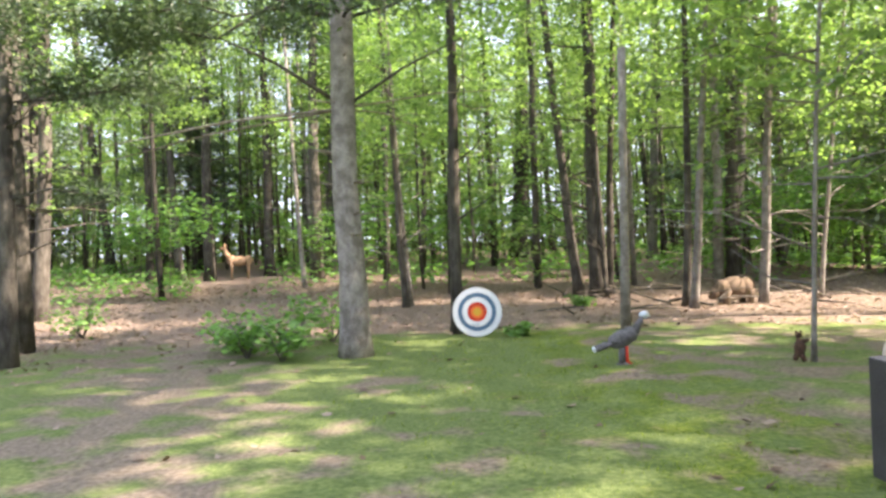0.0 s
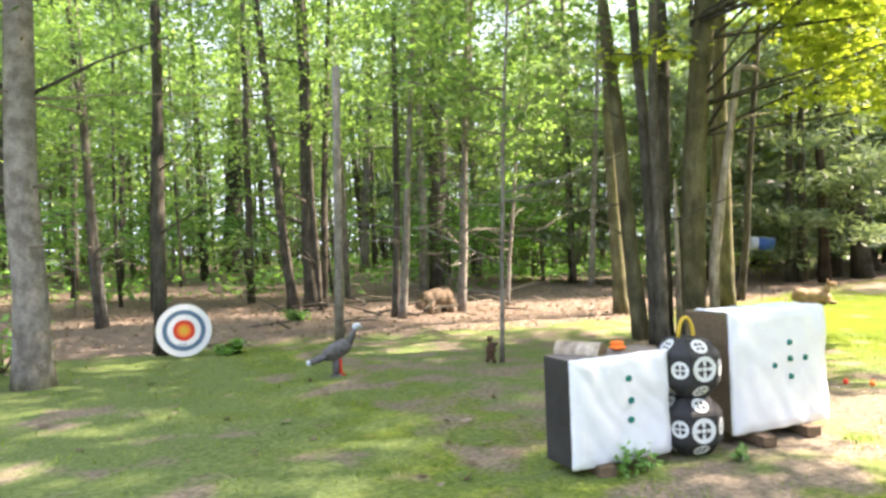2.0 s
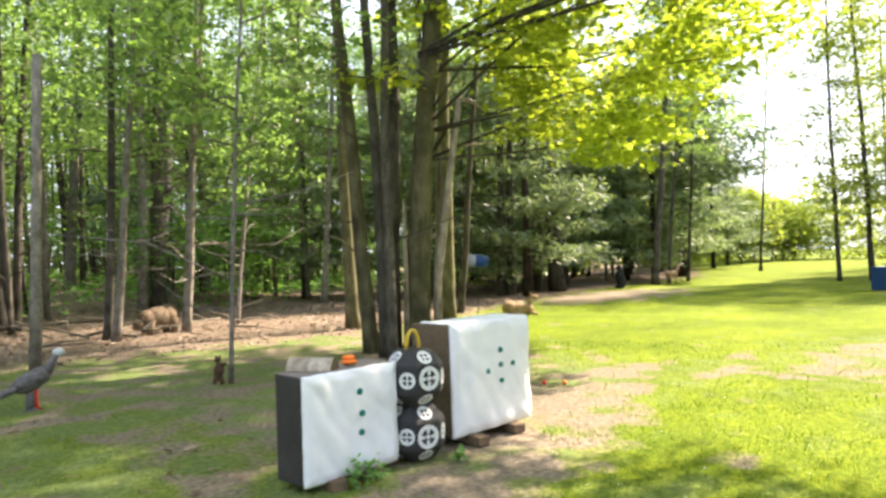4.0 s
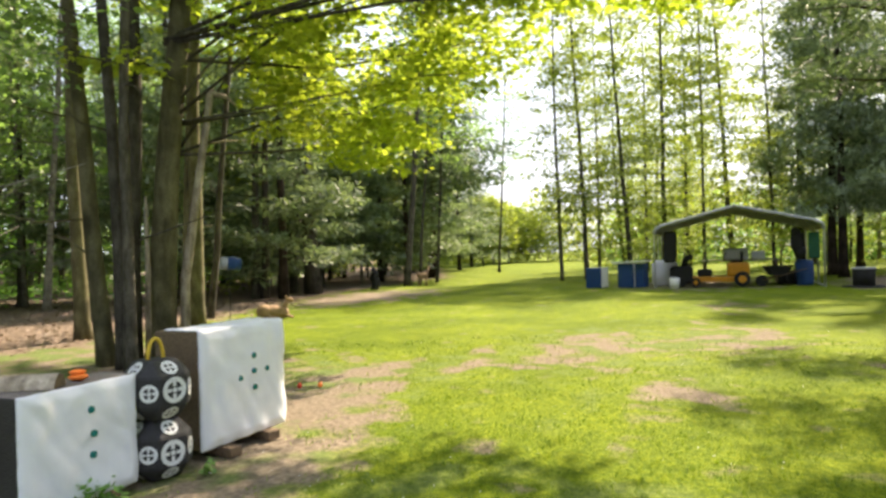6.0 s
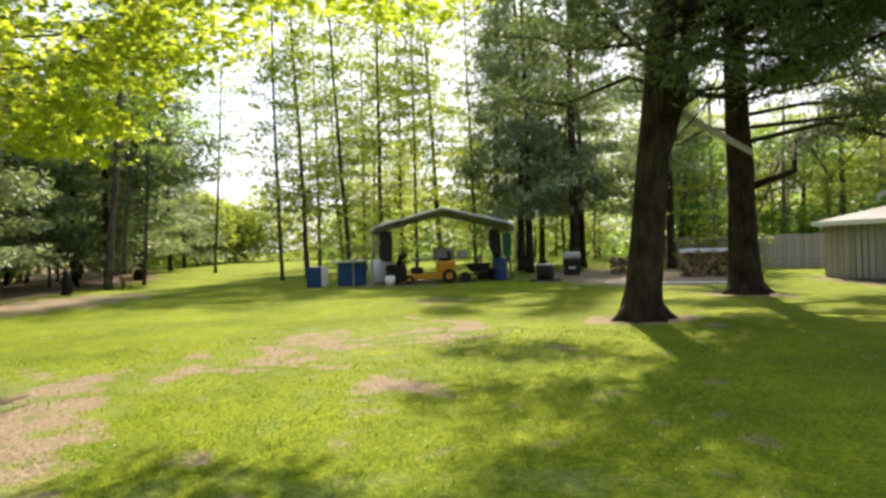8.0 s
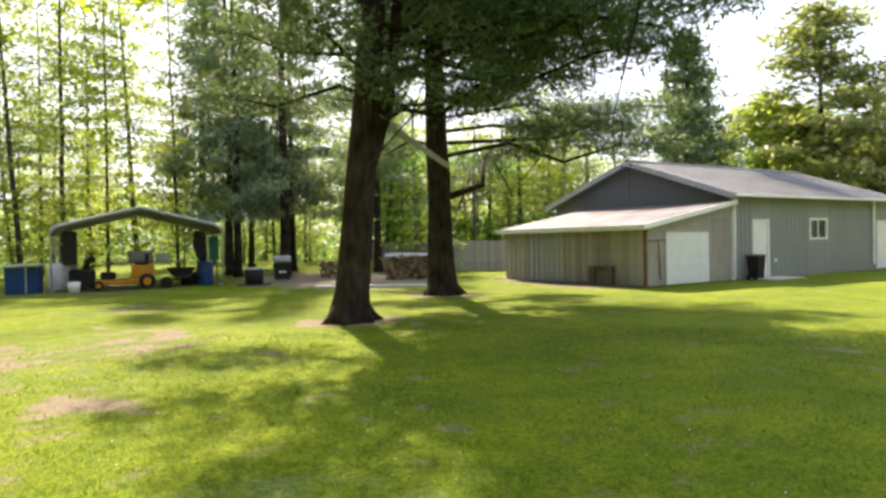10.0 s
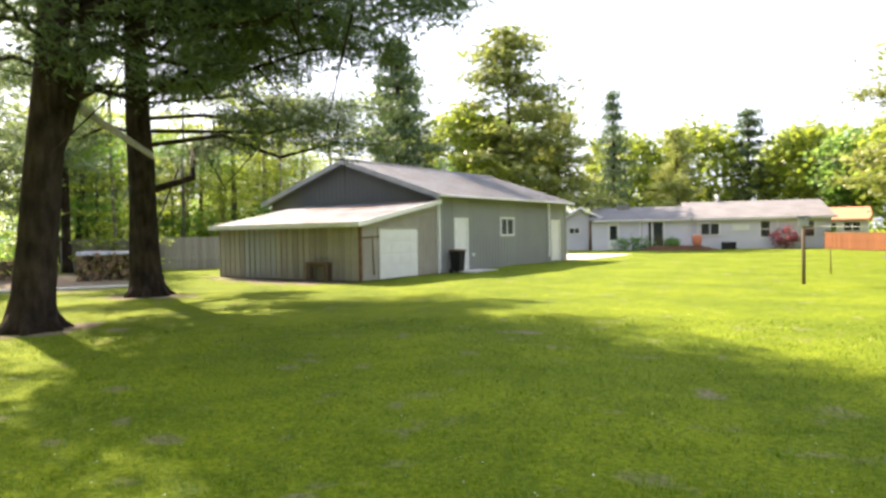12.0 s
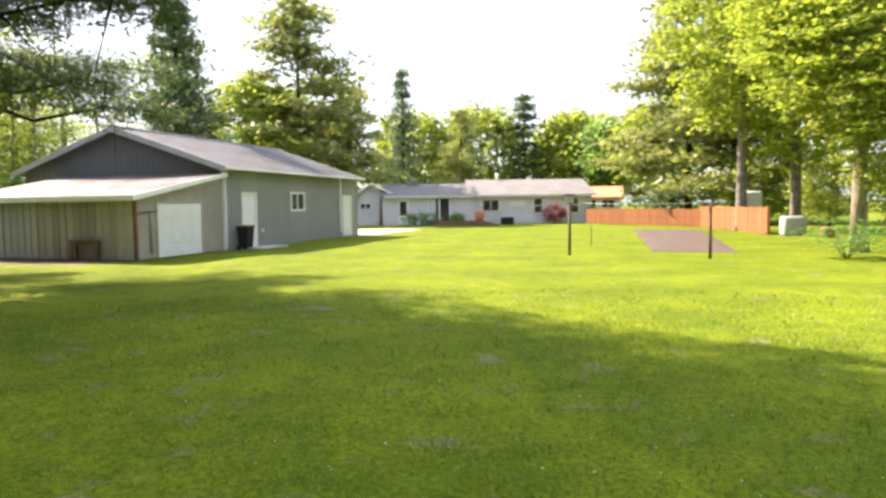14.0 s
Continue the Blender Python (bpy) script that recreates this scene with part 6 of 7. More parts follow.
    house_window(t, 9.6, 0.95, 1.3, 0.9, -0.02)
    part("awning_box", box(11.7, 12.8, -0.06, -0.01, 1.3, 1.72), WHITE, t)
    house_window(t, 13.45, 0.75, 0.72, 1.2, -0.02)
    house_window(t, 16.2, 0.75, 0.72, 1.2, -0.02)
    part("porch_post", tube([(2.05, -0.2, 0), (2.05, -0.2, 2.2)], [0.11, 0.09], 8), RUST, t)
    part("vine", tube([(2.3, -0.2, 0), (2.25, -0.25, 1.2), (2.4, -0.2, 2.2)], [0.04, 0.03, 0.02], 6), RUST, t)
    return m


HM = house()


def at_house(x, y, z=0.0):
    return HM @ pose(x, y, z)


t = thing("patio_deck", at_house(6.4, -2.2), "low reddish timber deck steps before the house", "deck")
for k in range(3):
    part("step", box(-0.8 + k * 0.25, 4.0 - k * 0.4, -1.0 + k * 0.4, 1.5, 0.1 * k, 0.1 * k + 0.1), RUST, t)
t = thing("clay_pot", at_house(9.2, -2.0, 0.3) @ Matrix.Scale(0.7, 4), "tall pinkish clay urn on the deck", "pot")
part("pot", tube([(0, 0, 0), (0, 0, 0.3), (0, 0, 0.9), (0, 0, 1.05)], [0.3, 0.42, 0.5, 0.35], 14), ROOF_CORAL, t)
rs = np.random.RandomState(101)
for x, y, rx, rz, mat, lab in ((5.0, -2.2, 1.4, 0.45, LEAF_SHRUB, "clipped green hedge shrub at the patio"), (14.9, -0.9, 0.95, 0.75, PINK, "rounded pink-flowering bush against the house"), (7.6, -1.6, 0.5, 0.4, LEAF_SHRUB, "small potted green plant on the deck"), (17.7, -0.7, 0.3, 0.6, LEAF_SHRUB, "small shrub at the house corner")):
    t = thing("shrub", at_house(x, y), lab, "shrub")
    part("stem", tube([(0, 0, 0), (0, 0, rz)], [0.05, 0.03], 6), BARK_DARK, t)
    ob = new("leaves", leaf_mesh("leaves", clumps(rs, 60, 12, (0.12, 0.12, 0.1), ellipsoid(rx, 0.6, rz, 0.5)) + np.array((0, 0, rz)), 0.12, mat, rs))
    ob.parent = t
t = thing("planter_box", at_house(11.4, -0.6), "dark planter box against the house", "planter")
part("box", box(-0.45, 0.45, -0.25, 0.25, 0, 0.5, bevel=0.02), BLACK, t)
t = thing("utility_pole", pose(34.5, -57, 0, 0, -2, 0), "leaning grey utility pole behind the house", "pole")
part("pole", tube([(0, 0, 0), (0, 0, 6.2)], [0.14, 0.1], 10), TIMBER_GREY, t)


# ---- washing-line posts, garden bed, fences
def line_post(x, y, top, label, head):
    t = thing("line_post", pose(x, y, -0.03), label, "post", "line posts")
    part("post", tube([(0, 0, 0), (0, 0, top)], [0.045, 0.04], 10), TIMBER, t)
    if head:
        part("bird_box", box(-0.1, 0.1, -0.1, 0.1, top - 0.02, top + 0.2, bevel=0.02), TARP_GREY, t)
        part("box_roof", box(-0.13, 0.13, -0.13, 0.13, top + 0.2, top + 0.23), BLUE, t)
    else:
        part("crossbar", box(-0.25, 0.25, -0.03, 0.03, top - 0.08, top), TIMBER, t)


line_post(5.35, -19.19, 1.55, "thin wooden post with a small grey box on top", True)
line_post(1.56, -19.07, 1.5, "thin wooden post with a short crossbar", False)
t = thing("washing_line", pose(0, 0, 0), "thin pale line strung between two posts", "line")
part("line", tube([(5.35, -19.19, 1.5), (3.4, -19.14, 1.44), (1.56, -19.07, 1.46)], [0.006, 0.006, 0.006], 5), WHITE, t)
t = thing("garden_stake", pose(5.9, -24, -0.02), "thin wooden garden stake in the lawn", "stake")
part("stake", tube([(0, 0, 0), (0.02, 0, 0.85)], [0.02, 0.015], 6), TIMBER, t)
bm = bmesh.new()
g = []
n = 14
for i in range(n + 1):
    row = []
    for k in range(n + 1):
        u, v = i / n, k / n
        y = -38.5 + 17 * v
        xa = 7.3 - (7.3 - 3.4) * v
        xb = 3.6 - 2.6 * v
        x = xa + (xb - xa) * u
        e = min(u, 1 - u, v, 1 - v)
        row.append(bm.verts.new((x + 0.15 * noise.noise((x, y, 2)), y, 0.005 + min(1, e * 8) * (0.06 + 0.06 * noise.noise((x * 1.5, y * 1.5, 5))))))
    g.append(row)
for i in range(n):
    for k in range(n):
        bm.faces.new((g[i][k], g[i + 1][k], g[i + 1][k + 1], g[i][k + 1])).smooth = True
tagged(part("garden_bed", bm, SOIL), "tilled brown garden bed in the lawn", "garden bed", kind="structure")


def board_fence(x0, y0, x1, y1, h, n, mat, label, rails=True):
    ln = math.hypot(x1 - x0, y1 - y0)
    t = thing("fence", pose(x0, y0, -0.02, 0, 0, math.degrees(math.atan2(y1 - y0, x1 - x0))), label, "fence")
    w = ln / n
    me = mesh_of("board", box(0.006, w - 0.006, -0.012, 0.012, 0.04, h, bevel=0.004), mat)
    r = random.Random(n)
    for i in range(n):
        piece("board", me, t, pose(i * w, r.uniform(-0.006, 0.006), r.uniform(-0.02, 0.02)))
    for i in range(0, n + 1, max(1, n // 5)):
        part("post", box(i * w - 0.05, i * w + 0.05, 0.02, 0.12, 0, h + 0.04), mat, t)
    for z in (0.3, h - 0.25):
        part("rail", box(0, ln, 0.018, 0.05, z, z + 0.09), mat, t)


board_fence(12.3, -48.6, 4.0, -42.6, 1.08, 46, FENCE_RED, "reddish cedar board fence beyond the garden")
board_fence(4.0, -42.5, 0.4, -33.2, 1.22, 40, FENCE_RED, "reddish cedar board fence beside the garden")
board_fence(33.4, -10.4, 28.6, -16.6, 1.5, 44, TIMBER_GREY, "weathered grey board fence behind the pines")
t = thing("neighbour_house", pose(13.2, -60.5, 0, 0, 0, 14), "pale neighbour house with a coral roof", "house")
part("wall", box(-0.9, 2.5, -6, 0, 0, 2.0), SIDING, t)
part("roof", gable_roof(-0.9, 2.5, -6, 0, 2.0, 3.0), ROOF_CORAL, t)
for x in (-0.4, 1.2):
    house_window(t, x, 1.0, 1.2, 0.8, 0.02)
for x, y, w, h, mat, lab in ((1.2, -38, 0.9, 2.0, WHITE, "white covered garden item behind the fence"), (-0.6, -32.4, 0.9, 0.85, TARP_GREY, "grey covered box beside the fence"), (-1.8, -31, 0.5, 0.45, RUST, "rusty low bin at the lawn's edge")):
    t = thing("covered_box", pose(x, y, -0.02, 0, 0, 12), lab, "box")
    bm = box(-w / 2, w / 2, -w / 2, w / 2, 0, h, bevel=0.12)
    part("cover", bm, mat, t, smooth=True)
t = thing("shrub", pose(-1.6, -20.0, -0.03), "low leafy shrub at the lawn's edge", "shrub")
for k in range(6):
    part("twig", tube([(0, 0, 0), (0.5 * math.cos(k), 0.5 * math.sin(k), 0.7)], [0.015, 0.006], 5), BARK_GREY, t)
piece("leaves", CROWN_LOW[1], t, pose(0, 0, 0.6) @ Matrix.Diagonal((0.5, 0.5, 0.4, 1)))


# ---- carport and what stands in it
CP = pose(25.9, 0.35, 0, 0, 0, -88)


def carport():
    t = thing("carport", CP, "galvanised tube carport with a pale peaked sheet roof", "carport")
    W, EAVE, PEAK = 2.72, 2.15, 2.8
    prof = [(-W, 0), (-W, 1.9), (-W + 0.06, 2.08), (-W + 0.28, 2.2), (0, PEAK), (W - 0.28, 2.2), (W - 0.06, 2.08), (W, 1.9), (W, 0)]
    for y in (0, 1.7, 3.4, 5.1):
        part("arch", tube([(x, y, z) for x, z in prof], [0.035] * 9, 8), GALV, t)
    for s in (-1, 1):
        part("base_rail", tube([(s * W, -0.1, 0.04), (s * W, 5.3, 0.04)], [0.035, 0.035], 8), GALV, t)
    for a, b in zip(prof[1:-2], prof[2:-1]):
        part("roof_sheet", sloped([(a[0], -0.15, a[1] + 0.05), (b[0], -0.15, b[1] + 0.05), (b[0], 5.25, b[1] + 0.05), (a[0], 5.25, a[1] + 0.05)], 0.02), ROOF_METAL, t)
    rp = [(x, -0.15, z + 0.04) for x, z in prof[1:-1]]
    part("edge_trim", tube(rp, [0.06] * len(rp), 8), TARP_GREY, t)
    for x in (-1.0, -1.3, 0.9):
        z = PEAK - (PEAK - 2.2) / (W - 0.28) * abs(x)
        part("rust_patch", sloped([(x, -0.1, z + 0.062), (x + 0.25, -0.1, z + 0.062 + (0.06 if x < 0 else -0.06)), (x + 0.25, 0.1, z + 0.062 + (0.06 if x < 0 else -0.06)), (x, 0.1, z + 0.062)], 0.006), RUST, t)


carport()


def in_carport(x, y, z=0.0, rz=0.0):
    return CP @ pose(x, y, z, 0, 0, rz)


def mower():
    t = thing("riding_mower", in_carport(-0.4, 0.9, 0, 0), "yellow riding mower parked under the carport", "mower")
    part("deck", box(-1.1, 0.35, -0.35, 0.35, 0.16, 0.36, bevel=0.05), MOWER, t)
    part("body", box(0.1, 0.85, -0.32, 0.4, 0.35, 0.85, bevel=0.08), MOWER, t)
    part("seat", box(0.2, 0.65, -0.25, 0.25, 0.85, 0.95, bevel=0.04), BLACK, t)
    part("seat_back", box(0.55, 0.67, -0.25, 0.25, 0.9, 1.25, bevel=0.05), BLACK, t)
    for x, y, r in ((-0.95, -0.4, 0.16), (-0.95, 0.4, 0.16), (0.6, -0.45, 0.27), (0.6, 0.45, 0.27)):
        w = part("wheel", tube([(x, y - 0.1, r), (x, y + 0.1, r)], [r, r], 18), BLACK, t)
        part("rim", tube([(x, y - 0.105, r), (x, y + 0.105, r)], [r * 0.5, r * 0.5], 12), MOWER, w)
    for y in (-0.2, 0.2):
        part("lever", tube([(0.15, y, 0.8), (-0.05, y, 1.05), (0.1, y, 1.2)], [0.018, 0.018, 0.022], 6), BLACK, t)
    part("hood", box(-0.9, -0.4, -0.2, 0.25, 0.36, 0.62, bevel=0.06), BLACK, t)


mower()
t = thing("wheelbarrow", in_carport(1.35, 0.6, 0, 15), "black wheelbarrow under the carport", "wheelbarrow")
bm = box(-0.45, 0.4, -0.3, 0.3, 0.4, 0.72)
for v in bm.verts:
    if v.co.z < 0.5:
        v.co.x *= 0.6; v.co.y *= 0.65
part("tray", bm, BLACK, t)
part("wheel", tube([(-0.55, -0.05, 0.2), (-0.55, 0.05, 0.2)], [0.2, 0.2], 16), BLACK, t)
for y in (-0.25, 0.25):
    part("handle", tube([(-0.55, y * 0.3, 0.22), (0.2, y, 0.42), (0.85, y, 0.6)], [0.02, 0.02, 0.018], 6), TIMBER, t)
    part("leg", tube([(0.2, y, 0.42), (0.25, y, 0.0)], [0.018, 0.018], 6), BLACK, t)
t = thing("blue_barrel", in_carport(2.2, 0.9), "dark blue plastic barrel under the carport", "barrel")
part("barrel", tube([(0, 0, 0), (0, 0, 0.1), (0, 0, 0.8), (0, 0, 0.9)], [0.26, 0.29, 0.29, 0.26], 18), BLUE, t)
part("hoop", tube([(0, 0, 0.42), (0, 0, 0.47)], [0.3, 0.3], 18), BLUE, t)
t = thing("green_tarp_roll", in_carport(2.45, 0.35, 0.95), "folded green tarp hung on the carport post", "tarp")
part("tarp", box(-0.18, 0.18, -0.06, 0.06, 0, 0.9, bevel=0.05), GREEN_TARP, t)
t = thing("hanging_coverall", in_carport(1.95, 0.4, 1.1), "dark padded cover hung from the carport frame", "cover")
bm = bmesh.new(); blob(bm, (0, 0, 0.45), (0.22, 0.13, 0.42)); blob(bm, (-0.05, 0, 0.75), (0.15, 0.12, 0.2)); blob(bm, (0.08, 0.02, 0.1), (0.2, 0.12, 0.25))
part("cover", bm, DARK_FIG, t)
part("hook", tube([(0, 0, 0.9), (0, 0, 1.18)], [0.02, 0.02], 6), GALV, t)
t = thing("dark_curtain", in_carport(-2.2, 0.6, 0.9), "dark tarp hanging on the carport side", "tarp")
part("tarp", box(-0.2, 0.2, -0.5, 0.5, 0, 1.15, bevel=0.06), BLACK, t)
t = thing("snow_blower", in_carport(-1.85, 0.8), "black machine with a chute under the carport", "machine")
part("body", box(-0.4, 0.4, -0.35, 0.35, 0.1, 0.75, bevel=0.1), BLACK, t)
part("chute", tube([(0.1, 0, 0.7), (0.15, 0, 1.0), (0.35, -0.1, 1.1)], [0.12, 0.1, 0.12], 10), BLACK, t)
for y in (-0.36, 0.36):
    part("wheel", tube([(0, y - 0.06, 0.2), (0, y + 0.06, 0.2)], [0.2, 0.2], 14), BLACK, t)
t = thing("white_bucket", in_carport(-2.05, -0.35), "white plastic bucket at the carport post", "bucket")
part("bucket", tube([(0, 0, 0), (0, 0, 0.36)], [0.16, 0.19], 16), WHITE, t)
part("bail", tube([(-0.19, 0, 0.33), (0, -0.1, 0.42), (0.19, 0, 0.33)], [0.008] * 3, 5), GALV, t)
t = thing("storage_box", in_carport(1.9, 1.6), "dark low storage box under the carport", "box")
part("box", box(-0.5, 0.5, -0.3, 0.3, 0, 0.5, bevel=0.03), BLACK, t)
t = thing("work_table", in_carport(0.4, 3.6), "timber work table with grey clutter under the carport", "table")
part("tabletop", box(-1.6, 1.2, -0.4, 0.4, 0.85, 0.91), TIMBER_GREY, t)
for x in (-1.5, 1.1):
    for y in (-0.32, 0.32):
        part("leg", box(x - 0.04, x + 0.04, y - 0.04, y + 0.04, 0, 0.85), TIMBER, t)
t = thing("grey_case", in_carport(0.1, 3.5, 0.91, 6), "pale grey plastic case on the work table", "case")
part("case", box(-0.45, 0.4, -0.25, 0.25, 0, 0.42, bevel=0.05), SIDING, t)
t = thing("engine_block", in_carport(0.72, 1.0, 0.9), "grey engine housing stacked on the mower", "engine")
part("housing", box(-0.2, 0.25, -0.2, 0.2, 0.04, 0.35, bevel=0.05), TARP_GREY, t)

# blue boxes beside the carport
for x, y, rz, h, lid in ((25.6, 5.25, -104, 0.78, False), (25.75, 4.1, -104, 0.9, True)):
    t = thing("blue_box", pose(x, y, -0.01, 0, 0, rz), "blue-fronted storage box with white sides on the grass", "box", "blue boxes")
    part("body", box(-0.3, 0.3, 0.0, 0.6, 0.04, h), WHITE, t)
    part("front_panel", box(-0.3, 0.3, -0.03, 0.0, 0.04, h), BLUE, t)
    if lid:
        part("lid", sloped([(-0.5, -0.15, h + 0.07), (0.75, -0.15, h + 0.12), (0.75, 0.7, h + 0.12), (-0.5, 0.7, h + 0.07)], 0.05), WHITE, t)
        part("back_box", box(0.32, 0.62, 0.1, 0.6, 0.04, h), BLUE, t)
    part("foot", box(-0.32, 0.32, 0.05, 0.55, 0, 0.04), BLACK, t)
t = thing("grey_tank", pose(27.5, 2.9, -0.01), "pale grey plastic tank beside the carport", "tank")
part("tank", tube([(0, 0, 0), (0, 0, 0.1), (0, 0, 0.85), (0, 0, 0.98)], [0.42, 0.48, 0.48, 0.3], 18), SIDING, t)

# fire barrel, grill, woodpile, boards on the ground
t = thing("fire_ring", pose(25.8, -3.45, -0.01) @ Matrix.Diagonal((0.76, 0.76, 0.95, 1)), "black steel fire drum with a grey lid", "fire pit")
part("drum", tube([(0, 0, 0.05), (0, 0, 0.62)], [0.42, 0.44], 18), BLACK, t)
part("lid", tube([(0, 0, 0.63), (0, 0, 0.68)], [0.47, 0.44], 18), TARP_GREY, t)
part("base", tube([(0, 0, 0), (0, 0, 0.06)], [0.85, 0.8], 18), BLACK, t)
t = thing("barbecue_grill", pose(28.0, -4.85, -0.01, 0, 0, -100) @ Matrix.Diagonal((0.84, 0.84, 0.95, 1)), "black barbecue grill with a grey hood", "grill")
part("cart", box(-0.38, 0.38, -0.22, 0.22, 0.08, 0.55, bevel=0.02), BLACK, t)
part("firebox", box(-0.42, 0.42, -0.26, 0.26, 0.55, 0.78, bevel=0.03), BLACK, t)
part("hood", box(-0.42, 0.42, -0.24, 0.26, 0.8, 1.08, bevel=0.08), TARP_GREY, t)
part("handle", tube([(-0.25, -0.29, 0.9), (0.25, -0.29, 0.9)], [0.015, 0.015], 6), GALV, t)
for x in (-0.1, 0.0, 0.12):
    part("label_bar", box(x - 0.04, x + 0.04, -0.232, -0.226, 0.36, 0.46), WHITE, t)
LOG = mesh_of("log", tube([(0, -0.2, 0), (0, 0.2, 0)], [0.075, 0.075], 8, wob=0.3, rng=random.Random(5)), LOG_END)
LOG_B = mesh_of("log", tube([(0, -0.2, 0), (0, 0.2, 0)], [0.06, 0.06], 6, wob=0.5, rng=random.Random(6)), TIMBER)


def woodpile(x, y, rz, n, rows, label, tarp):
    t = thing("woodpile", pose(x, y, 0, 0, 0, rz), label, "woodpile", "woodpiles")
    r = random.Random(int(n * 7 + rows))
    for k in range(rows):
        for i in range(n - (k > rows - 2) * 3):
            piece("log", LOG if r.random() < 0.6 else LOG_B, t, pose(-n * 0.065 + i * 0.135 + 0.065 * (k % 2) + r.uniform(-0.035, 0.035), r.uniform(-0.17, 0.17), 0.07 + k * 0.12 + r.uniform(-0.025, 0.025), r.uniform(-4, 4), r.uniform(0, 360), r.uniform(-4, 4)))
    if tarp:
        bm = bmesh.new()
        g = [[bm.verts.new((-n * 0.07 + n * 0.14 * i / 16, -0.25 + 0.5 * q / 5, rows * 0.12 + 0.06 + 0.05 * noise.noise((i * 0.5, q * 0.7, 1)) - (0.12 if q in (0, 5) else 0))) for q in range(6)] for i in range(17)]
        for i in range(16):
            for q in range(5):
                bm.faces.new((g[i][q], g[i + 1][q], g[i + 1][q + 1], g[i][q + 1])).smooth = True
        ex = bmesh.ops.extrude_face_region(bm, geom=list(bm.faces))
        for v in [v for v in ex["geom"] if isinstance(v, bmesh.types.BMVert)]:
            v.co.z += 0.01
        part("tarp", bm, TARP_GREY, t, "crumpled grey tarp")


woodpile(25.6, -9.7, -112, 17, 8, "stacked split firewood under a grey tarp", True)
woodpile(29.0, -7.6, -106, 14, 6, "stacked split firewood in a low row", False)
t = thing("ground_boards", pose(22.2, -6.9, 0, 0, 0, -116), "pale boards laid flat along the lawn's edge", "boards")
for k in range(2):
    part("board", box(-2.0, 2.05, -0.15 + k * 0.2, 0.03 + k * 0.2, 0.0, 0.05), SIDING if k else WHITE, t)


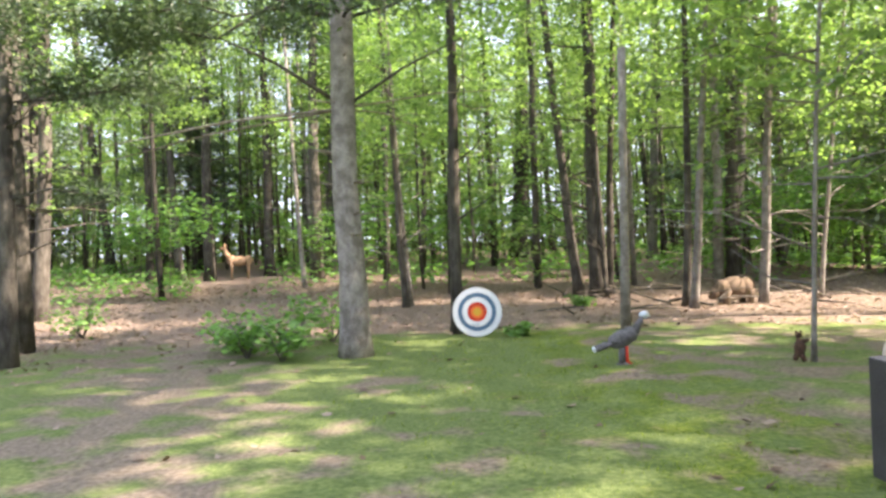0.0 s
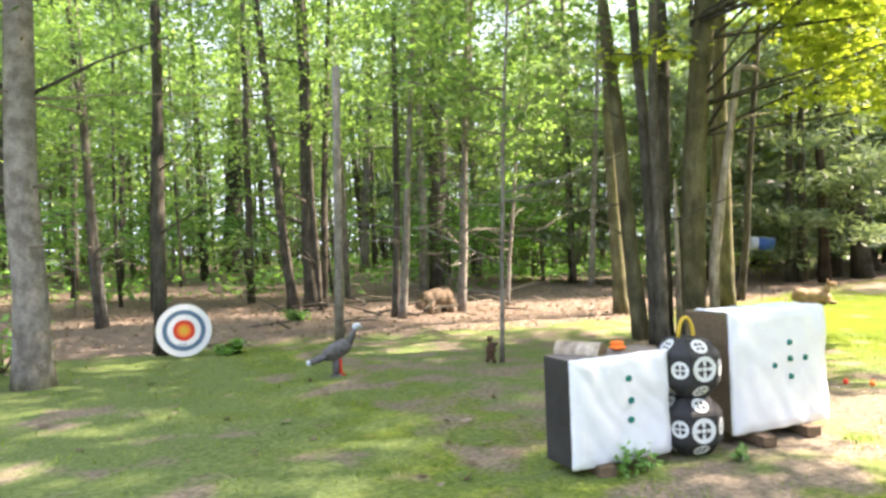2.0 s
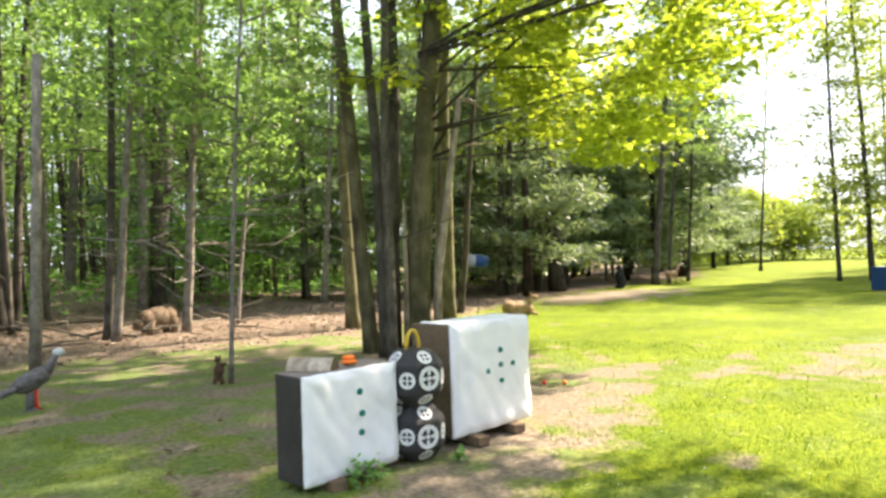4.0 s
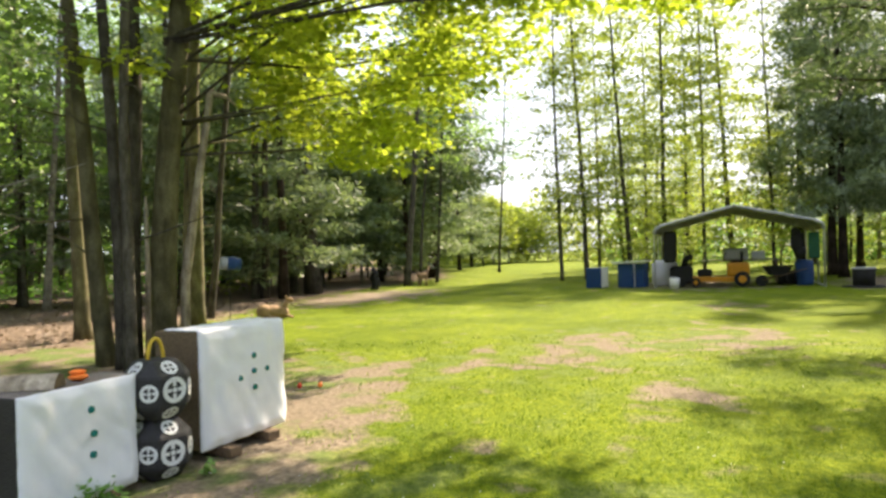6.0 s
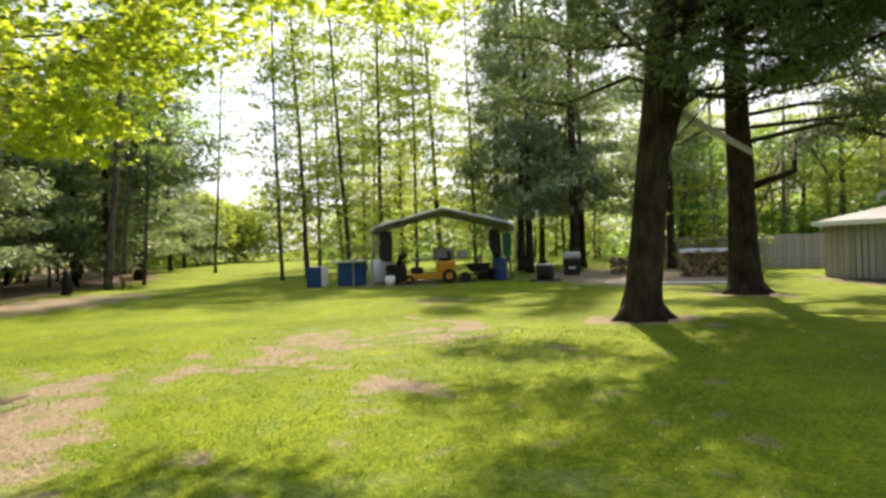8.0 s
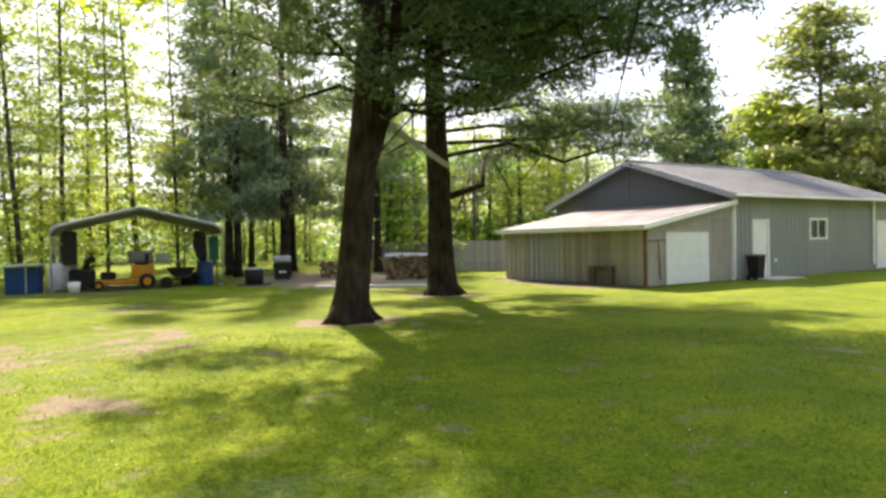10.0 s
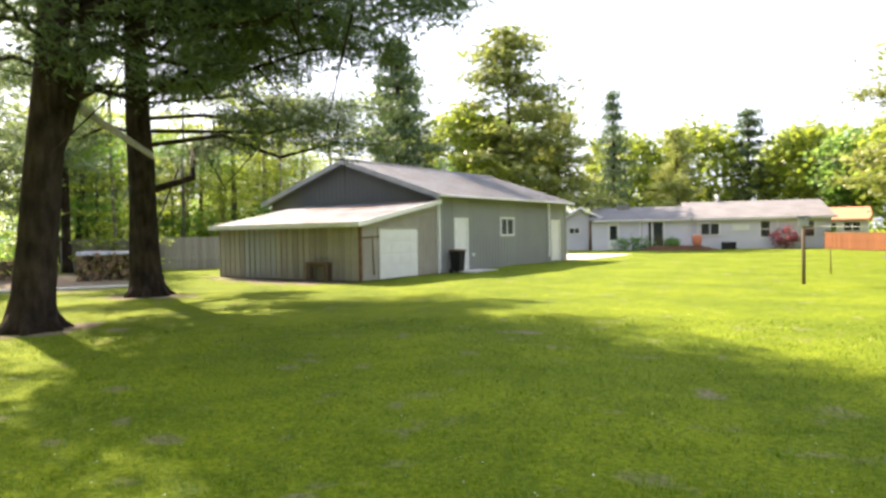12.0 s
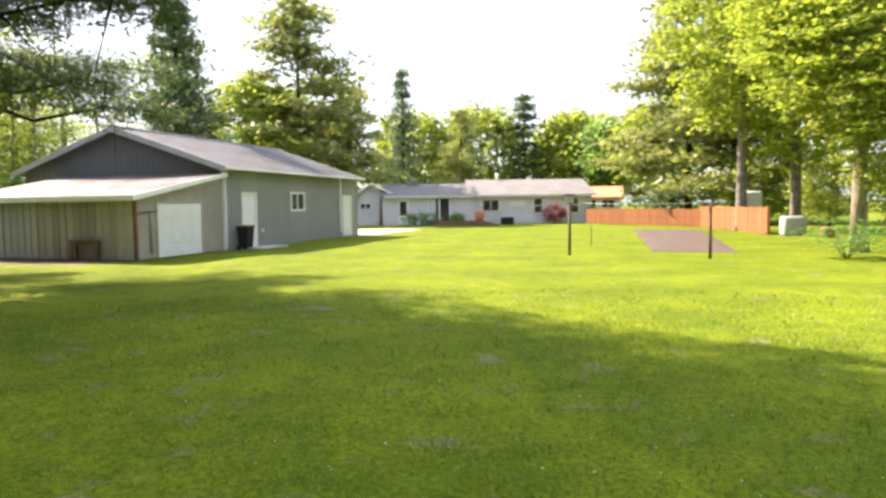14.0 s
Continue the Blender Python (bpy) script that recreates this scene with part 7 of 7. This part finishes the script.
# ---- grass blades and fallen leaves
def grass():
    rs = np.random.RandomState(55)
    n = 150000
    a = np.radians(rs.uniform(-195, 34, n))
    r = 2.1 * (12 / 2.1) ** rs.uniform(0, 1, n)
    x, y = -np.sin(a) * r, np.cos(a) * r
    keep = []
    for i in range(n):
        lit, soil, lush = cover(x[i], y[i])
        k = 0.5 + 0.5 * noise.noise((x[i] * 1.3, y[i] * 1.3, 9))
        if rs.random_sample() < max(0, lush + 0.15 - soil * 0.9 - lit * 1.3) * (0.35 + 0.9 * k):
            keep.append(i)
    x, y, r = x[keep], y[keep], r[keep]
    n = len(x)
    tuft = np.array([noise.noise((p * 2.6, q * 2.6, 5)) + 0.6 * noise.noise((p * 7, q * 7, 6)) for p, q in zip(x, y)])
    h = rs.uniform(0.012, 0.034, n) * (1 + 0.03 * r) * np.clip(1.05 + 1.1 * tuft, 0.45, 2.2)
    w = rs.uniform(0.003, 0.006, n) * (0.6 + 0.12 * r)
    t = rs.uniform(0, 6.283, n)
    lean = rs.normal(size=(n, 2)) * 0.5
    z = np.array([ground_z(p, q) + (0.05 * noise.noise((p * 0.35, q * 0.35, 0)) + 0.02 * noise.noise((p * 1.4, q * 1.4, 3))) * min(1, math.hypot(p, q) / 5) for p, q in zip(x, y)]) - 0.006
    v = np.empty((n, 3, 3))
    v[:, 0] = np.stack([x - np.cos(t) * w, y - np.sin(t) * w, z], 1)
    v[:, 1] = np.stack([x + np.cos(t) * w, y + np.sin(t) * w, z], 1)
    v[:, 2] = np.stack([x + lean[:, 0] * h, y + lean[:, 1] * h, z + h], 1)
    me = quads_mesh("grass", v.reshape(-1, 3), [(3 * i, 3 * i + 1, 3 * i + 2) for i in range(n)], GRASS)
    tagged(new("grass", me), "short uneven lawn grass", "grass", kind="stuff")


grass()


def clover():
    rs = np.random.RandomState(58)
    a, r = np.radians(rs.uniform(-190, -45, 700)), 2.4 * (14 / 2.4) ** rs.uniform(0, 1, 700)
    pts = np.stack([-np.sin(a) * r, np.cos(a) * r, rs.uniform(0.02, 0.035, 700)], 1)
    pts = pts[[cover(p[0], p[1])[0] < 0.2 and noise.noise((p[0] * 0.8, p[1] * 0.8, 4)) > -0.15 for p in pts]]
    tagged(new("clover", leaf_mesh("clover", pts, 0.011, WHITE, rs, 1.0, 1.2)), "tiny white clover heads in the lawn", "clover", kind="stuff")


clover()
for x, y, k in ((2.88, 3.62, 0.11), (2.98, 3.60, 0.08), (2.80, 3.58, 0.07), (3.7, 3.5, 0.05), (1.1, 11.0, 0.1)):
    t = thing("weed", pose(x, y, -0.01), "small broad-leaved weed at a target's foot", "weed", "weeds")
    part("stem", tube([(0, 0, 0), (0.01, 0, k * 1.2)], [0.005, 0.003], 5), BARK_MAPLE, t)
    rs = np.random.RandomState(int(x * 100))
    ob = new("leaves", leaf_mesh("leaves", rs.normal(size=(40, 3)) * np.array((k * 0.6, k * 0.5, k * 0.5)) + np.array((0, 0, k)), 0.035, LEAF_SHRUB, rs))
    ob.parent = t


def litter():
    rs = np.random.RandomState(56)
    pts = []
    while len(pts) < 15000:
        x, y = rs.uniform(-12, 18), rs.uniform(7, 26)
        lit = cover(x, y)[0]
        if rs.random_sample() < lit:
            pts.append((x, y, ground_z(x, y) + rs.uniform(0.0, 0.05)))
    rs2 = np.random.RandomState(57)
    for q in range(120):
        r, a = 2.5 * 5 ** rs2.uniform(0, 1), math.radians(rs2.uniform(-30, 34))
        pts.append((-math.sin(a) * r, math.cos(a) * r, 0.02))
    tagged(new("leaf_litter", leaf_mesh("leaf_litter", np.array(pts), 0.075, LITTER, rs, 1.5, 1.4)), "dry brown fallen leaves on the woodland floor", "leaf litter", kind="stuff")


litter()
